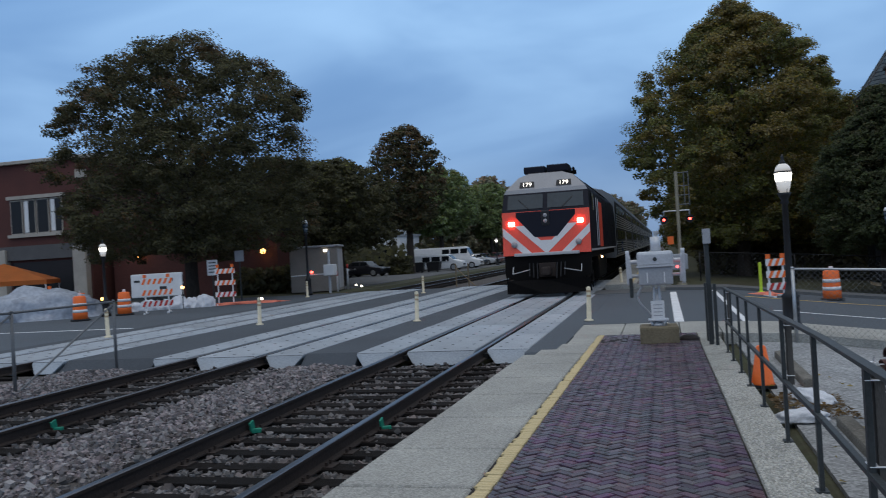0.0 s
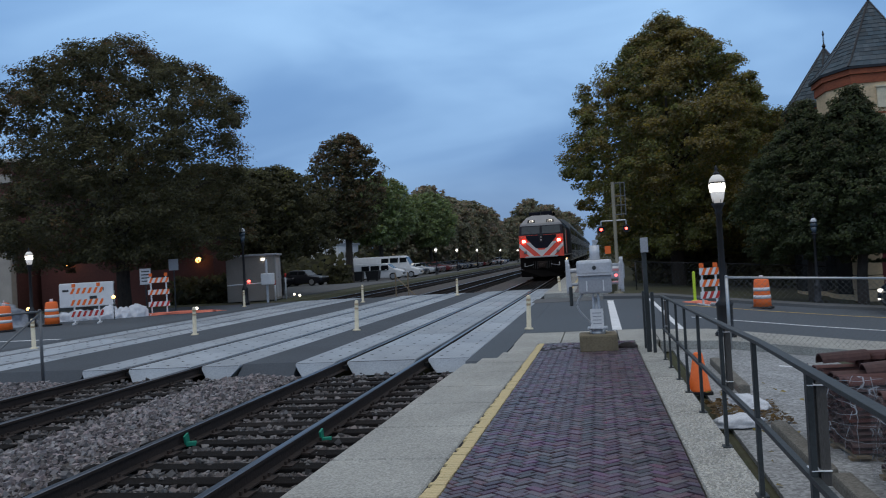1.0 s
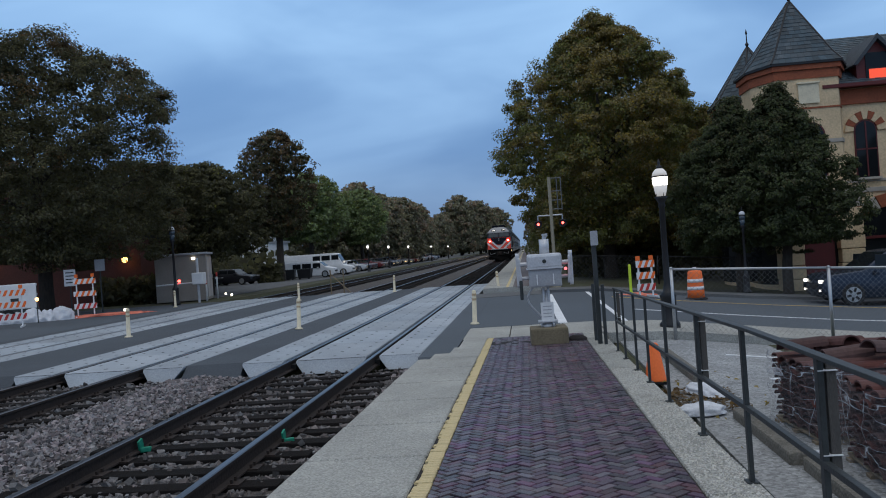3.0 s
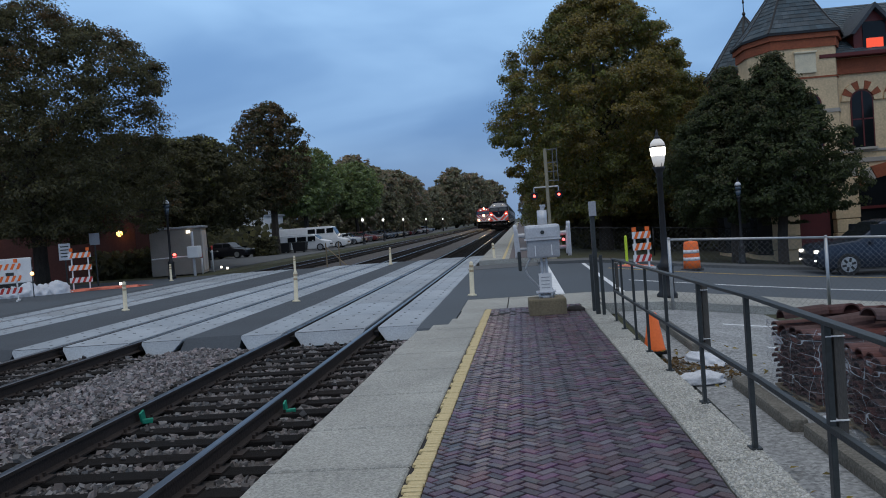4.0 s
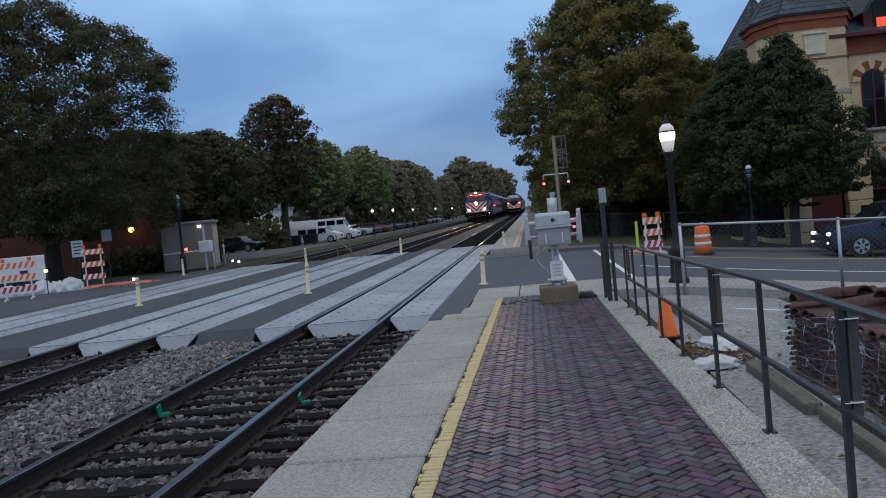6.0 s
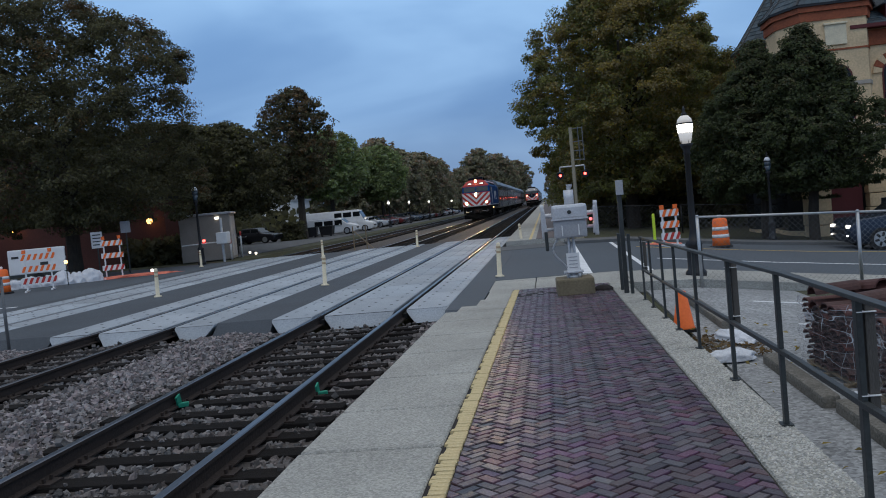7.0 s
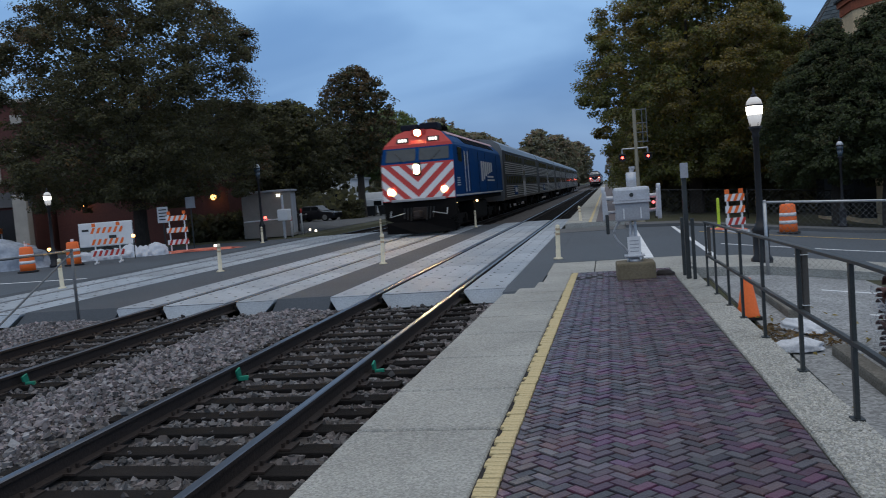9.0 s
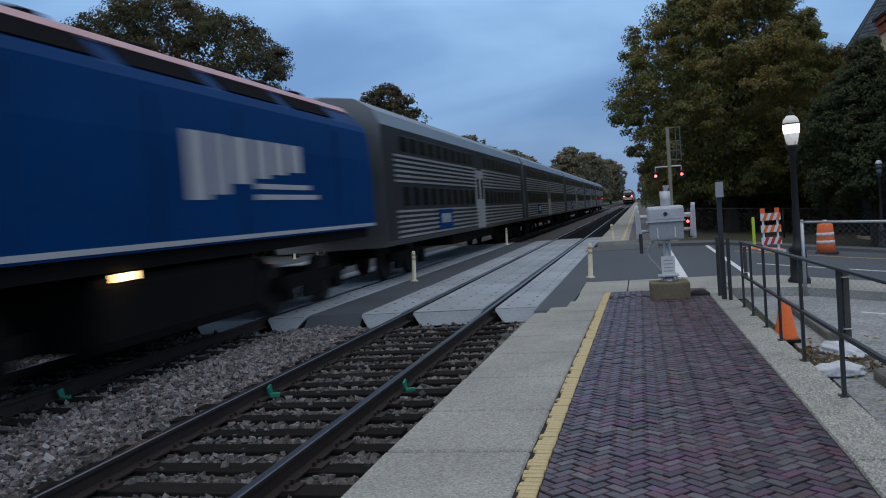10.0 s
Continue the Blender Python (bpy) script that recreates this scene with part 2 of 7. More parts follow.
M["tile_red"] = mat("clay_roof_tile", (0.085, 0.030, 0.025), 0.8, var=0.35, scale=3, rand="obj", rvar=0.3)
M["timber"] = mat("pallet_timber", (0.22, 0.17, 0.11), 0.85, var=0.3, fine=25, bump=0.4, stretch=(1, 6, 6))
M["lamp_lit"] = glow("lit_lantern_glass", (1.0, 0.93, 0.80), 4.0)
M["lamp_low"] = glow("lantern_frosted_glass", (1.0, 0.95, 0.88), 0.30, (0.5, 0.5, 0.5))
M["lamp_far"] = glow("lit_far_lantern", (1.0, 0.9, 0.72), 2.5)
M["sodium"] = glow("sodium_lamp", (1.0, 0.50, 0.12), 4.5)
M["head"] = glow("headlight_core", (1.0, 0.62, 0.24), 240000.0)
M["bowl"] = glow("headlight_bowl", (1.0, 0.64, 0.26), 200.0)
M["head_dim"] = glow("marker_light", (1.0, 0.62, 0.25), 6.0)
M["red_light"] = glow("red_light", (1.0, 0.05, 0.03), 9.0)
M["red_dim"] = glow("small_red_lamp", (1.0, 0.06, 0.05), 2.2)
M["ditch_low"] = glow("ditch_lamp_low", (1.0, 0.64, 0.28), 60.0)
M["red_white"] = glow("red_marker_lamp", (1.0, 0.17, 0.12), 22.0)
M["number"] = glow("number_board_glow", (1.0, 0.92, 0.78), 1.6)
M["white_light"] = glow("white_car_light", (1.0, 0.92, 0.78), 3.0)


# ---------- mesh helpers ----------
def box(bm, c, s, rz=0.0, rx=0.0, bev=0.0, ry=0.0):
    m = Matrix.Translation(c) @ Euler((rx, ry, rz)).to_matrix().to_4x4() @ Matrix.Diagonal((*s, 1))
    r = bmesh.ops.create_cube(bm, size=1.0, matrix=m)
    if bev:
        ed = list({e for v in r["verts"] for e in v.link_edges})
        bmesh.ops.bevel(bm, geom=ed, offset=bev, segments=2, affect="EDGES", profile=0.6)
    return bm


def rod(bm, a, b, r, r2=None, seg=10):
    a, b = Vector(a), Vector(b)
    d = b - a
    m = Matrix.Translation((a + b) / 2) @ d.to_track_quat("Z", "Y").to_matrix().to_4x4()
    bmesh.ops.create_cone(bm, cap_ends=True, cap_tris=False, segments=seg, radius1=r, radius2=r if r2 is None else r2, depth=d.length, matrix=m)
    return bm


def lathe(bm, prof, c=(0, 0, 0), seg=16):
    rings = [[bm.verts.new((c[0] + r * math.cos(2 * math.pi * k / seg), c[1] + r * math.sin(2 * math.pi * k / seg), c[2] + z)) for k in range(seg)] for r, z in prof]
    for a, b in zip(rings, rings[1:]):
        for k in range(seg):
            bm.faces.new((a[k], a[(k + 1) % seg], b[(k + 1) % seg], b[k]))
    bm.faces.new(rings[0][::-1])
    bm.faces.new(rings[-1])
    return bm


def prism(bm, poly, axis, lo, hi):
    """Extrude a 2D polygon along an axis: x takes (y, z), y takes (x, z), z takes (x, y)."""
    def p(u, v, w):
        return {"x": (w, u, v), "y": (u, w, v), "z": (u, v, w)}[axis]
    a = [bm.verts.new(p(u, v, lo)) for u, v in poly]
    b = [bm.verts.new(p(u, v, hi)) for u, v in poly]
    n = len(poly)
    bm.faces.new(a)
    bm.faces.new(b[::-1])
    for k in range(n):
        bm.faces.new((a[k], b[k], b[(k + 1) % n], a[(k + 1) % n]))
    bmesh.ops.recalc_face_normals(bm, faces=bm.faces[:])
    return bm


def mesh_of(name, bm, material, smooth=False):
    me = bpy.data.meshes.new(name)
    bm.to_mesh(me)
    bm.free()
    for k in (material if isinstance(material, (list, tuple)) else [material]):
        me.materials.append(k)
    if smooth:
        for p in me.polygons:
            p.use_smooth = True
    return me


def part(name, bm, material, parent, label="", smooth=False):
    ob = new(name, mesh_of(name, bm, material, smooth))
    ob.parent = parent
    if label:
        tagged(ob, label)
    return ob


def thing(name, label, category, group="", kind="", at=(0, 0, 0), rz=0.0):
    ob = new(name)
    ob.matrix_basis = pose(*at, 0, 0, rz)
    return tagged(ob, label, category, group, kind)


def solid(name, bm, material, label, category, group="", kind="", smooth=False):
    ob = new(name, mesh_of(name, bm, material, smooth))
    return tagged(ob, label, category, group, kind)


def np_mesh(name, verts, faces, material, smooth=False):
    me = bpy.data.meshes.new(name)
    me.from_pydata(verts.tolist(), [], faces.tolist())
    for k in (material if isinstance(material, (list, tuple)) else [material]):
        me.materials.append(k)
    me.update()
    return me


BM = bmesh.new


def clip_poly(poly, x0, x1, z0, z1):
    for ax, lim, sgn in ((0, x0, 1), (0, x1, -1), (1, z0, 1), (1, z1, -1)):
        res = []
        for a, b in zip(poly, poly[1:] + poly[:1]):
            da, db = sgn * (a[ax] - lim), sgn * (b[ax] - lim)
            if da >= 0:
                res.append(a)
            if (da >= 0) != (db >= 0):
                k = da / (da - db)
                res.append((a[0] + k * (b[0] - a[0]), a[1] + k * (b[1] - a[1])))
        poly = res
        if len(poly) < 3:
            return []
    return poly


# ---------- heights of the place ----------
RAIL = -0.19
TRACKS = (-3.17, -7.45, -12.75)


def road_z(x):
    return float(np.interp(x, [0.8, 2.9, 5.7, 8, 11, 25], [-0.19, -0.26, -0.60, -0.85, -1.12, -1.40]))


def plat_z(y):
    return -0.019 * min(max(0.0, y - 5.0), 10.0)


def sheet(name, xs, y0, y1, zf, material, label, category, thick=0.12, dz=0.0, ny=1, kind="structure"):
    """A slab over the columns xs, whose top follows zf(x)."""
    bm = BM()
    ys = [y0 + (y1 - y0) * k / ny for k in range(ny + 1)]
    top = [[bm.verts.new((x, y, zf(x) + dz)) for y in ys] for x in xs]
    bot = [[bm.verts.new((x, y, zf(x) + dz - thick)) for y in ys] for x in xs]
    for i in range(len(xs) - 1):
        for j in range(ny):
            bm.faces.new((top[i][j], top[i + 1][j], top[i + 1][j + 1], top[i][j + 1]))
        bm.faces.new((bot[i][0], bot[i + 1][0], top[i + 1][0], top[i][0]))
        bm.faces.new((top[i][-1], top[i + 1][-1], bot[i + 1][-1], bot[i][-1]))
    for j in range(ny):
        bm.faces.new((bot[0][j], top[0][j], top[0][j + 1], bot[0][j + 1]))
        bm.faces.new((top[-1][j], bot[-1][j], bot[-1][j + 1], top[-1][j + 1]))
    return solid(name, bm, material, label, category, kind=kind)


# ---------- ground, road, lot ----------
def build_ground():
    cols = [(-1500, -0.26), (-60, -0.26), (-15.7, -0.24), (-15.5, -0.56), (-1.55, -0.56), (1.55, -0.56), (1.9, -0.40), (5.7, -0.66), (8, -0.91), (11, -1.18), (25, -1.46), (1500, -1.5)]
    bm = BM()
    ys = [-300, -40, 0, 60, 200, 800, 3000]
    vs = [[bm.verts.new((x, y, z)) for y in ys] for x, z in cols]
    for i in range(len(cols) - 1):
        for j in range(len(ys) - 1):
            bm.faces.new((vs[i][j], vs[i + 1][j], vs[i + 1][j + 1], vs[i][j + 1]))
    solid("ground", bm, M["soil"], "dark grass and bare soil around the railway", "ground", kind="structure")
    sheet("road", [0.8, 2.9, 5.7, 8, 11, 25, 120], 17.9, 29.6, road_z, M["asphalt"], "grey asphalt street that leads up to the crossing", "road", 0.14)
    # street and yard beyond the far track
    sheet("road_west", [-120, -40, -19.0, -15.0], 13.0, 40.0, lambda x: -0.196, M["asphalt"], "grey asphalt street west of the tracks", "road", 0.08)
    sheet("parking_strip", [-32, -17.5], 46, 330, lambda x: -0.20, M["asphalt_old"], "worn asphalt parking strip beside the railway", "parking lot", 0.05)
    # sidewalk by the lamp and the lot
    sheet("pavement", [1.75, 2.9, 5.7, 8, 11, 25, 60], 15.6, 17.88, road_z, M["concrete"], "pale concrete sidewalk along the street", "sidewalk", 0.2, dz=0.03)
    sheet("pavement_far", [0.8, 2.9, 5.7, 8, 11, 25, 60], 29.6, 31.2, road_z, M["asphalt_old"], "dark worn sidewalk on the far side of the street", "sidewalk", 0.2, dz=0.10)
    sheet("parking_lot", [1.95, 2.9, 5.7, 8, 11, 25], -12, 15.58, lambda x: max(road_z(x), -0.9) - 0.12 if x > 2.5 else -0.36, M["lot"], "grey worn parking lot surface", "parking lot", 0.1)
    for n, (x0, x1, y0, y1) in enumerate(((2.3, 2.42, 18.1, 29.4), (0.92, 1.12, 18.1, 28.6))):
        sheet("stop_line", [x0, x1], y0, y1, road_z, M["paint_w"], "white painted line across the street", "road marking", 0.01, dz=0.006)
    sheet("lane_line", [2.9, 5.7, 8, 11, 25, 60], 21.2, 21.34, road_z, M["paint_w"], "white painted lane line", "road marking", 0.01, dz=0.006)
    sheet("lane_line", [2.9, 5.7, 8, 11, 25, 60], 26.2, 26.3, road_z, M["road_y"], "faded yellow painted line", "road marking", 0.01, dz=0.006)
    sheet("lane_line", [-60, -19, -15.2], 22.0, 22.14, lambda x: -0.196, M["paint_w"], "white painted lane line", "road marking", 0.01, dz=0.006)
    for y in (8.6, 11.2, 13.6):
        sheet("bay_line", [3.4, 5.7, 8], y, y + 0.1, lambda x: road_z(x) - 0.12, M["paint_w"], "worn white parking bay line", "road marking", 0.01, dz=0.006)
    # kerb stones between the platform edge and the lot
    for y0, y1, x in ((1.2, 3.9, 2.40), (4.0, 6.75, 2.44), (6.85, 8.7, 2.38), (10.9, 13.6, 2.42)):
        bm = BM()
        box(bm, (x, (y0 + y1) / 2, -0.365), (0.15, y1 - y0, 0.2), bev=0.03)
        solid("kerb_stone", bm, M["kerb"], "worn concrete kerb stone lying in the lot", "kerb", "kerb stones of the lot")


build_ground()


# ---------- platform ----------
def ramp_slab(bm, x0, x1, y0, y1, thick, dz=0.0, n=1):
    for k in range(n):
        a, b = y0 + (y1 - y0) * k / n, y0 + (y1 - y0) * (k + 1) / n
        v = [bm.verts.new(p) for p in ((x0, a, plat_z(a) + dz), (x1, a, plat_z(a) + dz), (x1, b, plat_z(b) + dz), (x0, b, plat_z(b) + dz))]
        w = [bm.verts.new((q.co.x, q.co.y, q.co.z - thick)) for q in v]
        bm.faces.new(v)
        bm.faces.new(w[::-1])
        for i in range(4):
            j = (i + 1) % 4
            bm.faces.new((v[j], v[i], w[i], w[j]))
    bmesh.ops.recalc_face_normals(bm, faces=bm.faces[:])
    return bm


def bevel_all(bm, off):
    bmesh.ops.bevel(bm, geom=bm.edges[:], offset=off, segments=1, affect="EDGES")
    return bm


YEL0, YEL1, BR1, PLAT0, POST_X = -0.522, -0.395, 1.275, -1.49, 1.60
STRIP1 = 1.645


def build_platform():
    base = prism(BM(), [(-14, -0.56), (-14, -0.06), (5, -0.06), (15.0, -0.25), (15.9, -0.25), (15.9, -0.56)], "x", -0.95, STRIP1 - 0.02)
    plat = solid("platform", base, M["concrete"], "station platform with brick paving and concrete edges", "platform", kind="structure")
    # edge beam coloured near-black, so the gaps between slabs look shaded
    part("shaded_edge_beam", prism(BM(), [(-14, -0.56), (-14, -0.07), (5, -0.07), (13.2, -0.22), (13.2, -0.56)], "x", PLAT0 + 0.05, -0.954), M["grout"], plat)
    # edge slabs
    ys = [-14, -10, -6, -2, 0.2, 1.45, 2.7, 3.95, 5.20, 6.33, 7.68, 9.05, 10.4, 11.8, 13.0]
    for a, b in zip(ys, ys[1:]):
        bm = bevel_all(ramp_slab(BM(), PLAT0 + random.uniform(-0.008, 0.008), YEL0 - 0.012, a + 0.020, b - 0.020, 0.16), 0.012)
        part("slab", bm, M["concrete"], plat)
        # dark filler covers the worn joint and paints its shadow too
        part("shaded_joint_filler", ramp_slab(BM(), PLAT0 + 0.03, YEL0 - 0.02, b - 0.022, b + 0.022, 0.05, -0.014), M["grout"], plat)
    # end of the platform, where its edge steps back to the road
    for x0, x1, a, b in ((-1.30, YEL0, 13.01, 13.7), (-1.05, YEL0, 13.705, 14.6), (-0.97, YEL0, 14.61, 15.9)):
        part("slab", bevel_all(ramp_slab(BM(), x0, x1, a, b, 0.16), 0.008), M["concrete"], plat)
    for a, b in ((-14, -8), (-8, -2), (-2, 2), (2, 5), (5, 8.2), (8.2, 11.4), (11.4, 15.9)):
        part("edge_strip", bevel_all(ramp_slab(BM(), BR1 + 0.012, STRIP1, a + 0.003, b - 0.003, 0.3), 0.012), M["aggregate"], plat, "strip of exposed-aggregate concrete")
        part("line_bed", ramp_slab(BM(), YEL0 - 0.01, YEL1, a, b, 0.03, -0.014, 2), M["grout"], plat)
    part("bedding", ramp_slab(ramp_slab(BM(), YEL1, BR1, -14, 5, 0.03, -0.012), YEL1, BR1, 5, 15.9, 0.03, -0.012, 4), M["grout"], plat)
    for x0, x1 in ((-1.0, -0.1), (-0.09, 1.0), (1.01, 1.74)):
        bm = BM()
        box(bm, ((x0 + x1) / 2, 17.0, -0.26), (x1 - x0 - 0.01, 2.15, 0.13), bev=0.008)
        part("slab", bm, M["concrete"], plat)
    return plat


platform = build_platform()


def build_far_platform():
    bm = BM()
    box(bm, (-0.2, 180, -0.13), (2.4, 297, 0.26))
    p = solid("platform_far", bm, M["concrete"], "long low concrete platform beyond the crossing", "platform", kind="structure")
    bm = BM()
    box(bm, (-0.47, 180, 0.0), (0.11, 297, 0.012))
    part("yellow_line", bm, M["paint_y"], p, "yellow safety line")
    bm = BM()
    box(bm, (0.35, 180, 0.0), (1.2, 297, 0.008))
    part("paving", bm, mat("far_paving", (0.12, 0.095, 0.09), 0.7, var=0.25, fine=12), p, "brick paving")
    sheet("apron", [-1.7, 0.79], 29.0, 31.4, lambda x: -0.186, M["asphalt_old"], "dark asphalt patch at the end of the far platform", "asphalt", 0.1)


build_far_platform()


# ---------- tracks ----------
def rail_profile(x):
    h = 0.036
    side = [(-0.07, -0.17), (-0.07, -0.155), (-0.012, -0.14), (-0.010, -0.045), (-h, -0.036), (-h, -0.008), (-h + 0.008, 0.0)]
    return [(x + u, RAIL + v) for u, v in side] + [(x - u, RAIL + v) for u, v in side[::-1]]


def build_tracks():
    tie_bm = BM()
    box(tie_bm, (0, 0, 0), (2.6, 0.225, 0.16), bev=0.012)
    tie_me = mesh_of("tie", tie_bm, M["tie"])
    plate_bm = BM()
    box(plate_bm, (0, 0, 0), (0.34, 0.19, 0.016))
    for sx in (-1, 1):
        for sy in (-0.05, 0.05):
            box(plate_bm, (sx * 0.09, sy, 0.022), (0.022, 0.022, 0.04))
    plate_me = mesh_of("tie_plate", plate_bm, M["rail_side"])
    for n, cx in enumerate(TRACKS):
        tr = thing("railway_track", "steel rails on dark timber ties in grey ballast", "railway track", "tracks", "structure")
        for s in (-0.75, 0.75):
            bm = prism(BM(), rail_profile(cx + s), "y", -20, 700)
            top = max(v.co.z for v in bm.verts)
            for f in bm.faces:
                f.material_index = 1 if all(v.co.z > top - 0.0085 for v in f.verts) and f.normal.z > 0.3 else 0
            part("rail", bm, [M["rail_side"], M["rail_top"]], tr, "steel rail with a polished head")
        y = -8.155 if n < 2 else 6.0
        k = 0
        while y < 13.3:
            ob = new("tie", tie_me)
            ob.parent = tr
            ob.matrix_basis = pose(cx + random.uniform(-0.05, 0.05), y + random.uniform(-0.018, 0.018), RAIL - 0.243 + random.uniform(-0.008, 0.006), 0, 0, random.uniform(-1.2, 1.2))
            if n < 2 and y > 2:
                for s in (-0.75, 0.75):
                    pl = new("tie_plate", plate_me)
                    pl.parent = tr
                    pl.matrix_basis = pose(cx + s, y, RAIL - 0.160)
            y += 0.505
        bm = BM()
        y = 41.5
        while y < 190:
            box(bm, (cx + random.uniform(-0.05, 0.05), y, RAIL - 0.262), (2.6, 0.225, 0.16))
            y += 0.51
        tagged(part("tie_row", bm, M["tie"], tr), kind="stuff")
        if n < 2:
            for bx, yy in ((-0.685, 8.4), (0.84, 8.5)) if n == 0 else ((0.84, 8.5),):
                bm = BM()
                box(bm, (cx + bx, yy, RAIL - 0.10), (0.02, 0.09, 0.12), rx=0.3)
                box(bm, (cx + bx + 0.04, yy + 0.02, RAIL - 0.15), (0.12, 0.06, 0.05), rz=0.4, bev=0.01)
                part("bond_mark", bm, M["green"], tr, "green painted rail bond")
    # ballast bed
    for y0, y1 in ((-20, 13.55), (40.6, 700)):
        bm = BM()
        xs = [-15.6, -14.7, -14.1, -11.0, -10.1, -8.8, -6.1, -5.3, -4.5, -1.9, -1.45]
        zs = [-0.55, -0.42, -0.40, -0.40, -0.36, -0.40, -0.40, -0.36, -0.40, -0.40, -0.43]
        a = [bm.verts.new((x, y0, z)) for x, z in zip(xs, zs)]
        b = [bm.verts.new((x, y1, z)) for x, z in zip(xs, zs)]
        for i in range(len(xs) - 1):
            bm.faces.new((a[i], a[i + 1], b[i + 1], b[i]))
        solid("ballast_bed", bm, M["ballast_bed"], "bed of crushed grey stone under the tracks", "ballast", kind="structure")
    # crushed stone, one by one
    rng = np.random.default_rng(5)
    n = 70000
    px, py = rng.uniform(-10.6, -1.5, n), -3.5 + 17.2 * rng.random(n) ** 0.72
    d = np.min([np.abs(px - t) for t in TRACKS], 0)
    bedz = np.interp(px, [-9.6, -8.8, -6.1, -5.3, -4.5, -1.9], [-0.35, -0.41, -0.41, -0.345, -0.41, -0.42])
    phase = np.abs(((py + 2.6) / 0.505) % 1 - 0.5) * 0.505
    on_tie = (d < 1.3) & (phase > 0.14)
    keep = ~(on_tie & (rng.random(n) < 0.975)) & ~(np.abs(np.abs(px[:, None] - np.array(TRACKS)[None, :]) - 0.75).min(1) < 0.1)
    px, py, bedz, on_tie = px[keep], py[keep], bedz[keep], on_tie[keep]
    n = len(px)
    size = rng.uniform(0.014, 0.030, n) * rng.choice([1.0, 1.0, 1.35, 1.7], n)
    pz = bedz + rng.uniform(-0.01, 0.03, n) + np.where(on_tie, 0.045, 0)
    pz = np.where(d[keep] < 1.3, np.minimum(pz + 0.004, -0.374 + 0.045 * on_tie), pz)
    block = np.array([(x, y, z) for z in (-0.62, 0.62) for x, y in ((-0.7, -0.7), (0.7, -0.7), (0.7, 0.7), (-0.7, 0.7))])
    of = np.array([(3, 2, 1, 0), (4, 5, 6, 7), (0, 1, 5, 4), (1, 2, 6, 5), (2, 3, 7, 6), (3, 0, 4, 7)])
    ang = rng.uniform(0, 6.28, (n, 2))
    v = block[None] * size[:, None, None] * rng.uniform(0.75, 1.25, (n, 1, 3)) * rng.uniform(0.5, 1.25, (n, 8, 1)) + rng.normal(0, 0.10, (n, 8, 3)) * size[:, None, None]
    c, s = np.cos(ang[:, 0])[:, None], np.sin(ang[:, 0])[:, None]
    v = np.stack([v[..., 0] * c - v[..., 1] * s, v[..., 0] * s + v[..., 1] * c, v[..., 2]], -1)
    c, s = np.cos(ang[:, 1])[:, None], np.sin(ang[:, 1])[:, None]
    v = np.stack([v[..., 0], v[..., 1] * c - v[..., 2] * s, v[..., 1] * s + v[..., 2] * c], -1)
    v += np.stack([px, py, pz], -1)[:, None]
    f = of[None] + 8 * np.arange(n)[:, None, None]
    me = np_mesh("ballast", v.reshape(-1, 3), f.reshape(-1, 4), [M["stone"], M["stone_oily"]])
    oily = (d[keep] + rng.normal(0, 0.12, n) < 1.35).astype(np.int32)
    me.polygons.foreach_set("material_index", np.repeat(oily, len(of)))
    ob = new("ballast", me)
    tagged(ob, "loose grey and pinkish crushed stones between the rails", "ballast", kind="stuff")


build_tracks()


